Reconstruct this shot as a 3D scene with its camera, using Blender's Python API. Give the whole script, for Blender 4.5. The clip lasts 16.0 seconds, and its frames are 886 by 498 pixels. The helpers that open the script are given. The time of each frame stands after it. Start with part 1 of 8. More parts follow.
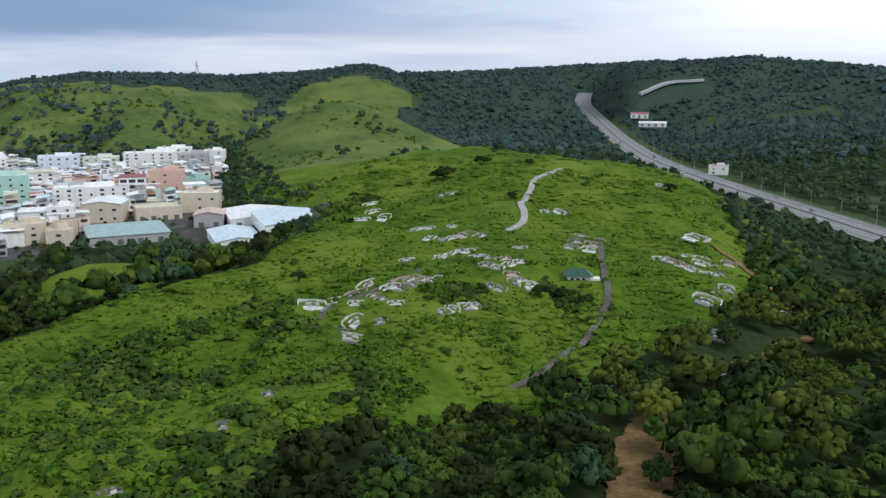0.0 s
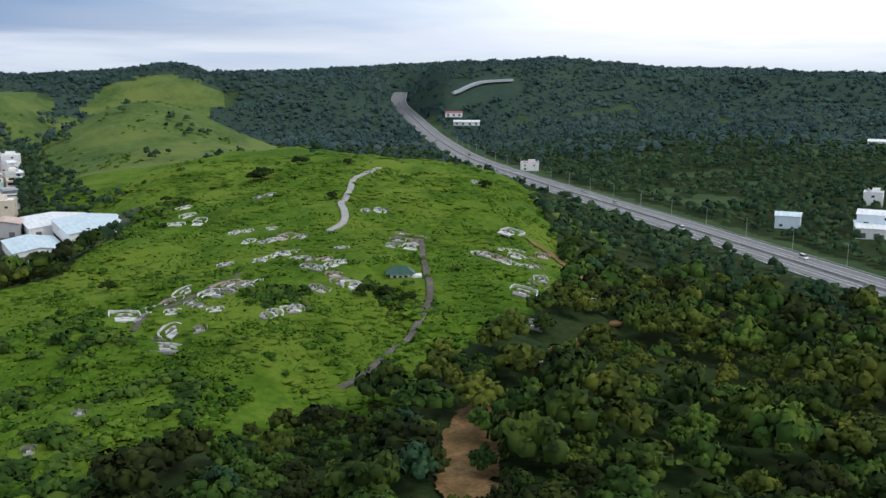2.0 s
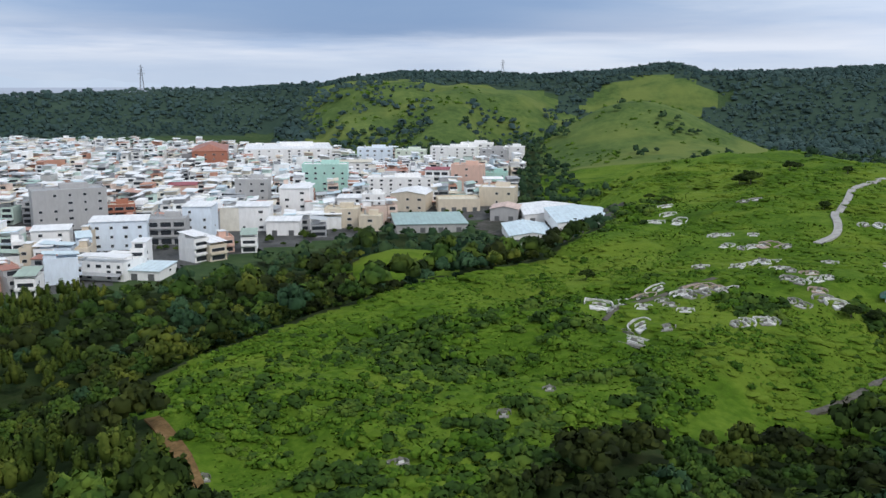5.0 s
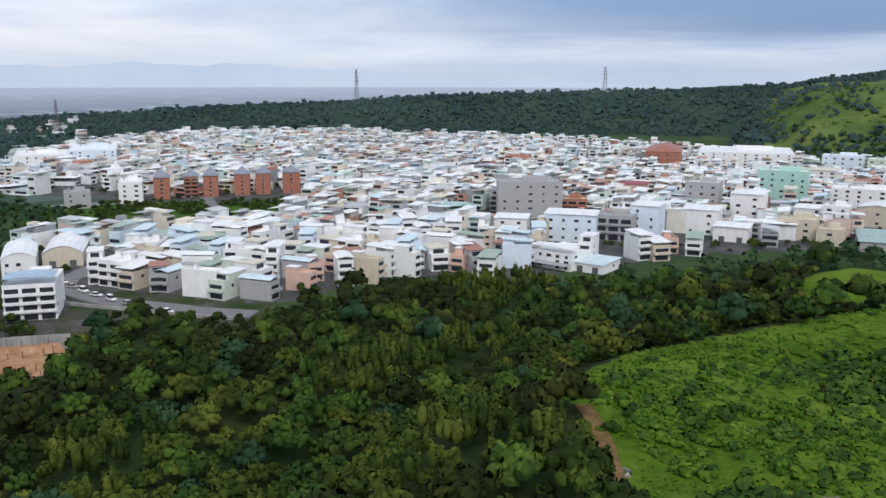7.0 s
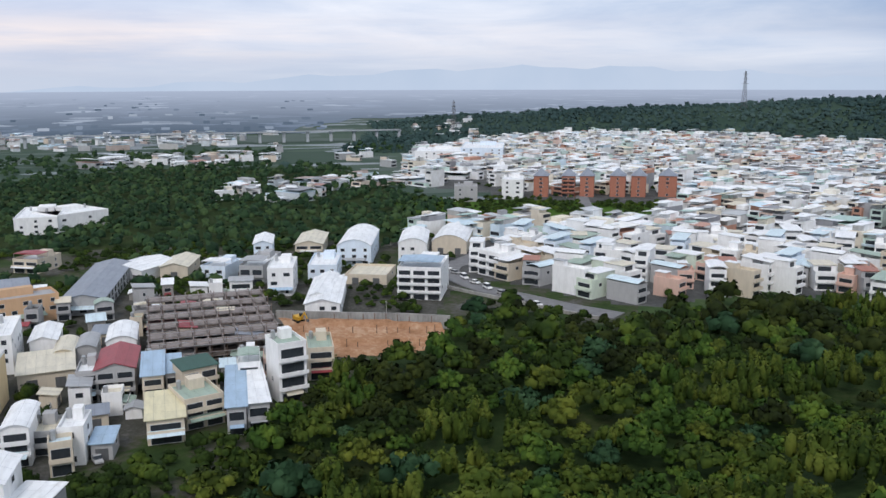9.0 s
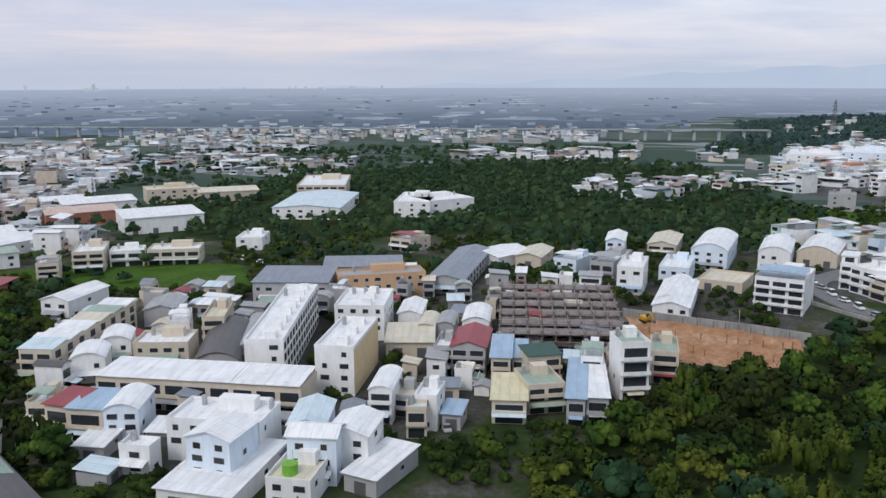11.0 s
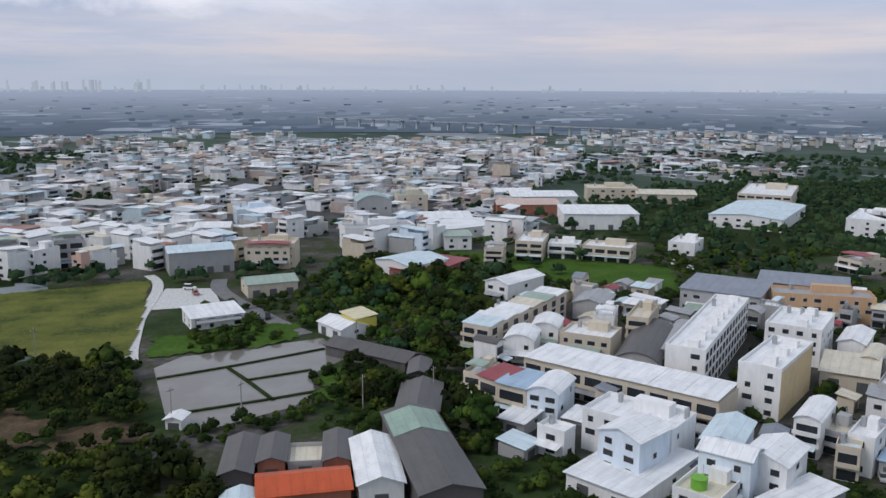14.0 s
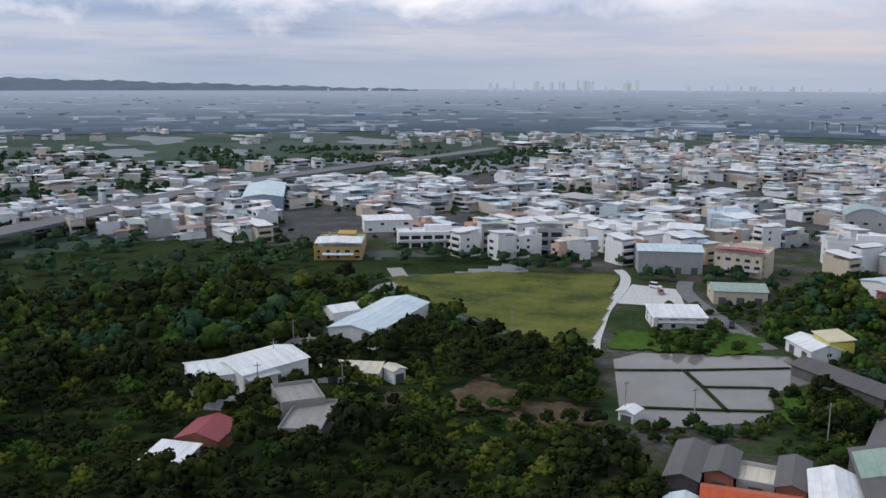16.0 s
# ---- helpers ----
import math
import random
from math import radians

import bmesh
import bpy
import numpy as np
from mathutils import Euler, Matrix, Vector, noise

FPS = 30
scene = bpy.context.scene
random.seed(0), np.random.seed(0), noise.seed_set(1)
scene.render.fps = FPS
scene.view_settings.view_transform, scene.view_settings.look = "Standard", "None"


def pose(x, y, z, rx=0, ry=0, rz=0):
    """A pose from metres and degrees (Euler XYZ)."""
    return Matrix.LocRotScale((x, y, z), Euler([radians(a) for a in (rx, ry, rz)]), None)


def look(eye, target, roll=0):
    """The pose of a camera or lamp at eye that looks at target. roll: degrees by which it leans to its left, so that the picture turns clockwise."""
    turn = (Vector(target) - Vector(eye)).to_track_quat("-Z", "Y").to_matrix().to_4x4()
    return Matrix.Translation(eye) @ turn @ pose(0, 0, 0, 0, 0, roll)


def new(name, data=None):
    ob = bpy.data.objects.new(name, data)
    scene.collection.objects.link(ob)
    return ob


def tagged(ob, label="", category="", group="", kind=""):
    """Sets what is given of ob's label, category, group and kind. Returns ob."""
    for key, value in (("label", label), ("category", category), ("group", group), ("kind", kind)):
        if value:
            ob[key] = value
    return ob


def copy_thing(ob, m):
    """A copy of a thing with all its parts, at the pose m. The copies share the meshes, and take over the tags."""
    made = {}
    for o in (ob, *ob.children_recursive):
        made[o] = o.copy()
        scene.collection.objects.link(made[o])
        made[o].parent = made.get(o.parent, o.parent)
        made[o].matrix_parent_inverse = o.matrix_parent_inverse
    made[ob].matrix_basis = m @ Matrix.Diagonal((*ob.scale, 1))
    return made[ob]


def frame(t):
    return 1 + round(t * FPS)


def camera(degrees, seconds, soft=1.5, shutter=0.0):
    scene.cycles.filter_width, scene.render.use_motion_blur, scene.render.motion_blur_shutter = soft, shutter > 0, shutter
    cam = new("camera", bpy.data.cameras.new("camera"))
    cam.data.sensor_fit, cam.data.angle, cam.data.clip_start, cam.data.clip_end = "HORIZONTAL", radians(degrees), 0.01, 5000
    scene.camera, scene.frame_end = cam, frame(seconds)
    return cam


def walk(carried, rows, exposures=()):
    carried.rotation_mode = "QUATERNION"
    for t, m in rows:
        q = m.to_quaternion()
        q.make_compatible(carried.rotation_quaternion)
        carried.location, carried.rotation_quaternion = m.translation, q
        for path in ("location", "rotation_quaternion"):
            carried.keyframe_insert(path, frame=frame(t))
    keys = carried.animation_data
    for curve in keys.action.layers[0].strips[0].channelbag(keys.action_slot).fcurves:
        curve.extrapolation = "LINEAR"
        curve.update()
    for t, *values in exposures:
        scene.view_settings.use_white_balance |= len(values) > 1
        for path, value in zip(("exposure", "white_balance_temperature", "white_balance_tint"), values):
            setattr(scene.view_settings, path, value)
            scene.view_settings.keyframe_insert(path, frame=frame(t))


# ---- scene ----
# ---------------------------------------------------------------- camera
# seconds, bearing (clockwise from +y), tilt, lean; it hovers and only turns
TURN = [
    (0.0, 0.04, -11.18, 0.02),
    (0.5, 3.46, -11.19, 0.05),
    (1.0, 4.70, -11.19, 0.07),
    (1.5, 6.11, -11.22, 0.14),
    (2.0, 11.99, -11.19, 0.18),
    (2.5, 17.33, -11.18, 0.20),
    (3.0, 17.99, -11.19, 0.19),
    (3.5, 10.30, -11.21, 0.20),
    (4.0, 0.72, -11.23, 0.17),
    (4.5, -9.56, -11.26, 0.18),
    (5.0, -19.33, -11.29, 0.16),
    (5.2, -22.75, -11.27, 0.25),
    (7.3, -52.57, -11.28, 0.03),
    (7.5, -55.24, -11.26, -0.01),
    (8.0, -61.58, -11.23, -0.08),
    (8.5, -67.38, -11.17, -0.19),
    (9.0, -73.13, -11.14, -0.17),
    (9.5, -79.73, -11.10, -0.18),
    (10.0, -85.87, -11.12, -0.14),
    (10.2, -88.33, -11.17, -0.18),
    (12.3, -107.12, -11.19, 0.23),
    (12.5, -108.93, -11.17, 0.24),
    (13.0, -113.99, -11.15, 0.30),
    (13.5, -118.07, -11.09, 0.26),
    (14.0, -124.95, -11.11, 0.26),
    (14.5, -132.21, -11.13, 0.24),
    (15.0, -140.02, -11.14, 0.25),
    (15.5, -147.79, -11.18, 0.23),
    (16.0, -155.81, -11.18, 0.25),
]
EYE = 78.0
# seconds, stops, kelvin, tint: the camera darkens and cools its picture as it turns to the west
EXPOSURE = [(0.0, 0.30, 6500, 11), (5.0, 0.28, 6500, 12), (9.0, 0.20, 6500, 14), (12.5, -0.06, 6450, 15), (14.5, -0.16, 6400, 15), (16.0, -0.14, 6400, 15)]
cam = camera(54.12, 16.0, soft=1.5)
walk(cam, [(t, pose(0, 0, EYE, 90 + tilt, 0, -bearing) @ pose(0, 0, 0, 0, 0, lean)) for t, bearing, tilt, lean in TURN], EXPOSURE)

# ---------------------------------------------------------------- world and sun
SUN_BEARING, SUN_HEIGHT = 118.0, 46.0
world = bpy.data.worlds.new("overcast_sky")
scene.world = world
world.use_nodes = True


class Nodes:
    """Short hand for a node tree."""

    def __init__(self, tree):
        self.t = tree
        tree.nodes.clear()

    def add(self, kind, **sets):
        n = self.t.nodes.new(kind)
        for k, v in sets.items():
            setattr(n, k, v)
        return n

    def put(self, socket, value):
        if hasattr(value, "links"):
            self.t.links.new(value, socket)
        else:
            socket.default_value = value
        return self

    def math(self, op, a, b=0.0, clamp=False):
        n = self.add("ShaderNodeMath", operation=op, use_clamp=clamp)
        self.put(n.inputs[0], a).put(n.inputs[1], b)
        return n.outputs[0]

    def mix(self, f, a, b, blend="MIX"):
        n = self.add("ShaderNodeMix", data_type="RGBA", blend_type=blend)
        self.put(n.inputs[0], f).put(n.inputs[6], a).put(n.inputs[7], b)
        return n.outputs[2]

    def noise(self, vector, scale, detail=4.0, rough=0.55, distort=0.0):
        n = self.add("ShaderNodeTexNoise")
        self.put(n.inputs["Vector"], vector).put(n.inputs["Scale"], scale).put(n.inputs["Detail"], detail)
        self.put(n.inputs["Roughness"], rough).put(n.inputs["Distortion"], distort)
        return n.outputs[0]

    def ramp(self, f, *stops, mode="LINEAR"):
        n = self.add("ShaderNodeValToRGB")
        n.color_ramp.interpolation = mode
        e = n.color_ramp.elements
        while len(e) < len(stops):
            e.new(0.5)
        for el, (at, col) in zip(e, stops):
            el.position = at
            el.color = (*col, 1.0) if len(col) == 3 else col
        self.put(n.inputs[0], f)
        return n.outputs[0]

    def scaled(self, vector, s):
        n = self.add("ShaderNodeVectorMath", operation="MULTIPLY")
        self.put(n.inputs[0], vector).put(n.inputs[1], s)
        return n.outputs[0]


def build_world():
    n = Nodes(world.node_tree)
    out = n.add("ShaderNodeOutputWorld")
    bg = n.add("ShaderNodeBackground")
    sky = n.add("ShaderNodeTexSky", sky_type="NISHITA", sun_disc=False)
    sky.sun_elevation, sky.sun_rotation = radians(SUN_HEIGHT), radians(SUN_BEARING)
    sky.dust_density = 3.0
    d = n.add("ShaderNodeTexCoord").outputs["Generated"]
    sep = n.add("ShaderNodeSeparateXYZ")
    n.put(sep.inputs[0], d)
    up = n.math("MAXIMUM", sep.outputs[2], 0.0)
    # the cloud deck is a flat layer: directions meet it far out near the horizon
    low = n.math("ADD", up, 0.09)
    comb = n.add("ShaderNodeCombineXYZ")
    n.put(comb.inputs[0], n.math("DIVIDE", sep.outputs[0], low)).put(comb.inputs[1], n.math("DIVIDE", sep.outputs[1], low))
    deck = comb.outputs[0]
    big = n.noise(deck, 0.21, 3.0, 0.5, 0.8)
    fine = n.noise(deck, 0.62, 7.0, 0.6, 0.5)
    both = n.math("ADD", n.math("MULTIPLY", big, 0.68), n.math("MULTIPLY", fine, 0.32))
    cloud = n.ramp(both, (0.36, (0.20, 0.33, 0.56)), (0.46, (0.31, 0.45, 0.68)), (0.54, (0.50, 0.62, 0.79)), (0.64, (0.85, 0.90, 0.96)))
    # thin bright cloud round the hidden sun
    glow = n.add("ShaderNodeVectorMath", operation="DOT_PRODUCT")
    b = radians(32)
    n.put(glow.inputs[0], d).put(glow.inputs[1], (math.sin(b) * 0.96, math.cos(b) * 0.96, 0.28))
    g = n.math("POWER", n.math("MAXIMUM", glow.outputs["Value"], 0.0), 16.0)
    cloud = n.mix(n.math("MULTIPLY", g, 1.35, True), cloud, (1.30, 1.32, 1.36, 1))
    # a paler strip of clear air under the cloud deck, warm in the west
    west = n.add("ShaderNodeVectorMath", operation="DOT_PRODUCT")
    b = radians(-118)
    n.put(west.inputs[0], d).put(west.inputs[1], (math.sin(b), math.cos(b), 0.04))
    w = n.math("POWER", n.math("MAXIMUM", west.outputs["Value"], 0.0), 3.5)
    strip = n.ramp(up, (0.0, (0.35, 0.35, 0.35)), (0.028, (1, 1, 1)), (0.05, (0.85, 0.85, 0.85)), (0.075, (0.12, 0.12, 0.12)), (0.1, (0, 0, 0)))
    wisps = n.ramp(n.noise(n.scaled(d, (2.2, 2.2, 30.0)), 1.5, 5.0, 0.6), (0.36, (0.25, 0.25, 0.25)), (0.62, (1, 1, 1)))
    f = n.math("MULTIPLY", strip, n.math("MULTIPLY", wisps, 0.85))
    warm = n.mix(w, (0.78, 0.82, 0.89, 1), (0.98, 0.86, 0.79, 1))
    cloud = n.mix(n.math("MULTIPLY", w, 0.62), cloud, (0.76, 0.80, 0.90, 1))
    cloud = n.mix(f, cloud, warm)
    # a slate-blue bank of rain cloud to the north-west
    bank = n.add("ShaderNodeVectorMath", operation="DOT_PRODUCT")
    b = radians(-24)
    n.put(bank.inputs[0], d).put(bank.inputs[1], (math.sin(b), math.cos(b), 0.05))
    k = n.math("POWER", n.math("MAXIMUM", bank.outputs["Value"], 0.0), 9.0)
    belt = n.ramp(n.math("ADD", up, n.math("MULTIPLY", n.math("SUBTRACT", fine, 0.5), 0.035)), (0.030, (0, 0, 0)), (0.048, (1, 1, 1)), (0.25, (1, 1, 1)), (0.4, (0, 0, 0)))
    cloud = n.mix(n.math("MULTIPLY", n.math("MULTIPLY", k, belt), 0.92, True), cloud, (0.175, 0.285, 0.480, 1))
    # bright rifts in the cloud to the south-west
    rift = n.add("ShaderNodeVectorMath", operation="DOT_PRODUCT")
    b = radians(-168)
    n.put(rift.inputs[0], d).put(rift.inputs[1], (math.sin(b), math.cos(b), 0.05))
    k = n.math("POWER", n.math("MAXIMUM", rift.outputs["Value"], 0.0), 5.0)
    torn = n.ramp(n.math("ADD", n.math("MULTIPLY", up, 5.0), n.math("MULTIPLY", n.noise(n.scaled(d, (4.0, 4.0, 9.0)), 1.3, 6.0, 0.6, 0.4), 0.9)), (0.76, (0, 0, 0)), (1.04, (1, 1, 1)))
    cloud = n.mix(n.math("MULTIPLY", n.math("MULTIPLY", k, torn), 1.3, True), cloud, (1.15, 1.16, 1.2, 1))
    mist = n.ramp(up, (0.0, (1, 1, 1)), (0.012, (0.8, 0.8, 0.8)), (0.045, (0, 0, 0)))
    cloud = n.mix(n.math("MULTIPLY", mist, 0.75), cloud, (0.50, 0.59, 0.71, 1))
    # overhead the cloud is thick, pale and neutral
    over = n.ramp(up, (0.10, (0, 0, 0)), (0.32, (1, 1, 1)))
    cloud = n.mix(n.math("MULTIPLY", over, 0.8), cloud, (0.59, 0.66, 0.74, 1))
    total = n.mix(0.9, n.scaled(sky.outputs[0], (0.1, 0.1, 0.1)), cloud)
    n.put(bg.inputs[0], total).put(bg.inputs[1], 1.0)
    n.t.links.new(bg.outputs[0], out.inputs[0])


build_world()
sun_data = bpy.data.lights.new("sun", "SUN")
sun_data.energy, sun_data.angle, sun_data.color = 1.25, radians(20), (1.0, 0.97, 0.92)
sun = new("sun", sun_data)
s_b, s_h = radians(SUN_BEARING), radians(SUN_HEIGHT)
sun.matrix_world = look((900 * math.sin(s_b) * math.cos(s_h), 900 * math.cos(s_b) * math.cos(s_h), 900 * math.sin(s_h)), (0, 0, 0))

# ---------------------------------------------------------------- numbers of the land
rng = np.random.default_rng(7)


def at(bearing, d):
    b = radians(bearing)
    return d * math.sin(b), d * math.cos(b)


def ring(*pairs):
    """A polygon from bearings and distances."""
    return [at(b, d) for b, d in pairs]


def inside(poly, x, y):
    """True for the points that lie in the polygon (arrays)."""
    x, y = np.asarray(x, float), np.asarray(y, float)
    hit = np.zeros(x.shape, bool)
    for (ax, ay), (bx, by) in zip(poly, poly[1:] + poly[:1]):
        if ay == by:
            continue
        cross = (ay > y) != (by > y)
        hit ^= cross & (x < (bx - ax) * (y - ay) / (by - ay) + ax)
    return hit


def hash2(i, j, seed):
    h = np.sin(i * 127.1 + j * 311.7 + seed * 74.7) * 43758.5453
    return h - np.floor(h)


def vnoise(x, y, seed=0):
    """Smooth value noise, 0 to 1, on arrays."""
    i, j = np.floor(x), np.floor(y)
    u, v = x - i, y - j
    u, v = u * u * (3 - 2 * u), v * v * (3 - 2 * v)
    a, b, c, d = hash2(i, j, seed), hash2(i + 1, j, seed), hash2(i, j + 1, seed), hash2(i + 1, j + 1, seed)
    return (a * (1 - u) + b * u) * (1 - v) + (c * (1 - u) + d * u) * v


def fbm(x, y, size, octaves=4, seed=0):
    z, amp, tot = 0, 1.0, 0.0
    for o in range(octaves):
        z = z + amp * vnoise(x / size, y / size, seed + o * 13)
        tot, amp, size = tot + amp, amp * 0.5, size * 0.5
    return z / tot


def bump(x, y, bearing, d, height, sx, sy, turn=0.0, power=2.0):
    """A rounded hill; sx across and sy along the way that 'turn' names."""
    cx, cy = at(bearing, d)
    t = radians(turn)
    u = (x - cx) * math.cos(t) - (y - cy) * math.sin(t)
    v = (x - cx) * math.sin(t) + (y - cy) * math.cos(t)
    return height * np.exp(-((np.abs(u) / sx) ** power + (np.abs(v) / sy) ** power))


def step(a, b, v):
    t = np.clip((v - a) / (b - a), 0, 1)
    return t * t * (3 - 2 * t)


def edge_distance(poly, x, y):
    """Metres inside (+) or outside (-) a polygon."""
    best = np.full(np.shape(x), 1e9)
    for (ax, ay), (bx, by) in zip(poly, poly[1:] + poly[:1]):
        ux, uy = bx - ax, by - ay
        t = np.clip(((x - ax) * ux + (y - ay) * uy) / (ux * ux + uy * uy), 0, 1)
        best = np.minimum(best, np.hypot(x - ax - t * ux, y - ay - t * uy))
    return np.where(inside(poly, x, y), best, -best)


# bearing: angle in degrees of the far skyline over the eye's level
SKY_B = [-40, -30, -27, -25.7, -22.2, -18.8, -13.7, -10.2, -8, -6, -4.3, -3, 2.4, 7.9, 12.5, 16.2, 19.5, 21.4, 24, 26.4, 32.8, 39.4, 45, 70]
SKY_E = [-0.8, -0.5, -0.35, -0.05, 0.42, 0.40, 0.24, 0.42, 0.6, 0.9, 0.9, 0.45, 0.54, 0.86, 1.08, 1.1, 1.3, 1.14, 0.95, 0.72, 0.58, 0.36, 0.15, 0.1]
# crest of the wooded ridge behind the town, and of the green hill at its end: bearing, height
CREST_B, CREST_H = [-84, -78, -72, -66, -59, -52, -46, -40, -34, -28, -24, 60, 75], [0, 3, 14, 23, 31, 39, 47, 51, 56, 56, 48, 48, 0]
GREEN_B, GREEN_H = [-31, -28.5, -26, -22, -17, -14, -12, -9.5], [0, 30, 60, 68, 64, 52, 30, 0]


def height(x, y):
    x, y = np.asarray(x, float), np.asarray(y, float)
    r, b = np.hypot(x, y), np.degrees(np.arctan2(x, y))
    # the burial hill: a plateau with a rounded shoulder and a long back
    d = edge_distance(HILL, x, y)
    z = 16.0 * step(-36, 8, d)
    z = z + bump(x, y, 4, 235, 8, 60, 120, 8, 2.2) + bump(x, y, 8, 430, 17, 90, 130, 0, 2.2)
    z = z - bump(x, y, 5.5, 168, 7, 16, 34, 12) + bump(x, y, 6, 95, 4, 40, 30, 0) + bump(x, y, -21.5, 318, 13, 32, 26, 0)
    # a hollow across the western shoulder, low hummocks and runnels on the grass
    z = z - bump(x, y, -17, 186, 4.0, 40, 16, 28) + bump(x, y, -11, 160, 2.5, 16, 24, 30)
    z = z + step(4, 14, z) * step(700, 420, r) * (3.4 * (fbm(x, y, 34, 2, 23) - 0.5) - 2.2 * np.clip(1 - np.abs(fbm(x, y, 52, 2, 27) - 0.5) * 14, 0, 1))
    # green hillock and the saddle before it
    z = z + bump(x, y, -7.0, 840, 54, 95, 105, 0) + bump(x, y, -3, 640, 19, 115, 140, 0)
    z = z + np.interp(b, GREEN_B, GREEN_H) * np.exp(-((r - 1130) / 170) ** 2)
    z = z + bump(x, y, -6, 1350, 24, 190, 150, 0)
    # gullies that run down between the green spurs
    z = z - bump(x, y, -15.6, 1010, 20, 30, 130, -22) - bump(x, y, -11.6, 1040, 22, 44, 190, -8) - bump(x, y, -22, 980, 10, 26, 90, -10)
    z = z - 15 * step(820, 960, r) * step(1400, 1250, r) * step(-34, -29, b) * step(4, -2, b) * np.clip(1 - np.abs(fbm(x, y, 190, 3, 37) - 0.5) * 9, 0, 1)
    # wooded ridge behind the town
    z = z + np.interp(b, CREST_B, CREST_H) * np.exp(-np.abs((r - 1400) / 165) ** 2.4)
    # wide uplands to the north and east, up to the skyline
    side = step(-36, -26, b) * step(80, 66, b)
    top = EYE + 2150 * np.tan(np.radians(np.interp(b, SKY_B, SKY_E))) - 9
    lobes = (44 + 150 * step(6, 16, b)) * (fbm(x, y, 300, 4, 3) - 0.5) * step(800, 1300, r) * step(2250, 1800, r)
    z = z + side * np.clip(top * step(1150, 2150, r) ** 0.8 + lobes * step(1100, 1500, r), -3, None)
    east = step(250, 420, x) * step(60, 300, y) * step(2300, 1500, r)
    z = z + east * (5 + 90 * np.clip(fbm(x, y, 200, 4, 9) - 0.3, 0, 1) * step(280, 900, x) + 12 * step(520, 1300, r))
    # small unevenness
    hilly = np.clip(z / 8, 0, 1)
    z = z + hilly * (4.0 * (fbm(x, y, 46, 4, 21) - 0.5) + 1.3 * (fbm(x, y, 9, 3, 31) - 0.5))
    cap = EYE + r * np.tan(np.radians(np.interp(b, SKY_B, SKY_E))) - 9 + 14 * (fbm(x, y, 120, 3, 41) - 0.5) * step(1000, 1500, r)
    z = np.where((side > 0) & (r > 950), np.minimum(z, cap), z)
    # the road bench, with cut and fill slopes
    off = np.abs(x - highway_x(y))
    k = step(48, 19, off) * step(1800, 1690, y) * step(-700, -600, y)
    return z * (1 - k) + (highway_z(y) - 0.6) * k


def smooth_line(y, ys, vs):
    return sum(np.interp(y + o, ys, vs) for o in (-60, -30, 0, 30, 60)) / 5


def highway_x(y):
    return smooth_line(y, [-600, 80, 220, 400, 600, 835, 1027, 1220, 1515, 1700, 1900], [300, 246, 228, 220, 206, 198, 208, 224, 240, 275, 330])


def highway_z(y):
    return 0.8 + smooth_line(y, [-600, 800, 1027, 1220, 1515, 1762, 1900], [0, 0, 6, 13, 32, 55, 58])


# ---------------------------------------------------------------- land cover
TOWN = ring((-73, 348), (-67, 322), (-60, 296), (-52, 335), (-41, 343), (-32, 396), (-21, 449), (-16, 470), (-14.5, 560), (-14, 728), (-26, 852),
            (-37, 978), (-52, 1134), (-66, 1144), (-75, 910), (-75.5, 640), (-70, 600), (-69, 520), (-76, 430))
GREEN_GAP = ring((-76, 440), (-70, 452), (-64, 462), (-58.5, 478), (-57.5, 552), (-66, 560), (-76, 575))
WEST_TOWN = ring((-184, 494), (-172, 429), (-160, 390), (-150, 374), (-141, 370), (-131, 364), (-125, 390), (-119, 429), (-122, 559), (-117, 676), (-116, 910), (-124, 1080), (-138, 1000), (-150, 800), (-160, 620), (-184, 560))
BLOCKS = ring((-121, 172), (-104, 166), (-93, 195), (-82, 247), (-74, 280), (-72, 325), (-76, 416), (-95, 429), (-112, 351), (-126, 266))
SHEDS = ring((-142, 140), (-120, 140), (-127, 195), (-140, 195))
FIELD = ring((-159.8, 335), (-152.8, 346), (-144, 348), (-145.6, 252), (-149, 251), (-156, 291))
PONDS = [(-140, -194), (-151, -196), (-182, -179), (-188, -176), (-176, -157), (-161, -156), (-152, -145), (-142, -143), (-120, -149), (-120, -163)]
NORTH_YARD = [(-133, 425), (-106, 396), (-80, 383), (-58, 405), (-54, 428), (-72, 446), (-90, 452), (-134, 450)]
GARDENS = ring((-146, 138), (-120, 138), (-104, 150), (-92, 175), (-82, 235), (-75, 275), (-74, 330), (-80, 420), (-100, 430), (-125, 420), (-136, 330), (-141, 300), (-143, 240))
MEADOW = ring((-126, 390), (-117, 332), (-109, 325), (-110, 370), (-119, 390))
HILL = ring((-41, 178), (-34, 204), (-27, 232), (-19, 270), (-12, 292), (-7, 395), (-7, 520), (3, 600), (11, 560), (16, 470), (17.5, 400), (17.5, 300), (22, 235), (33, 205), (50, 190),
            (80, 140), (150, 70), (-130, 60), (-75, 80), (-52, 120), (-44, 150))
GRASS = ring((-41, 174), (-34, 200), (-27, 228), (-19, 266), (-12, 288), (-6, 390), (-13, 530), (-13, 910), (-3, 990), (5, 830), (8, 600), (13.5, 560), (16.4, 450), (18.6, 350), (20, 312), (20, 250), (17.6, 203), (13, 176), (9, 167), (4, 150), (-6, 140), (-12, 118),
             (-20, 100), (-30, 92), (-36, 118), (-38, 140))
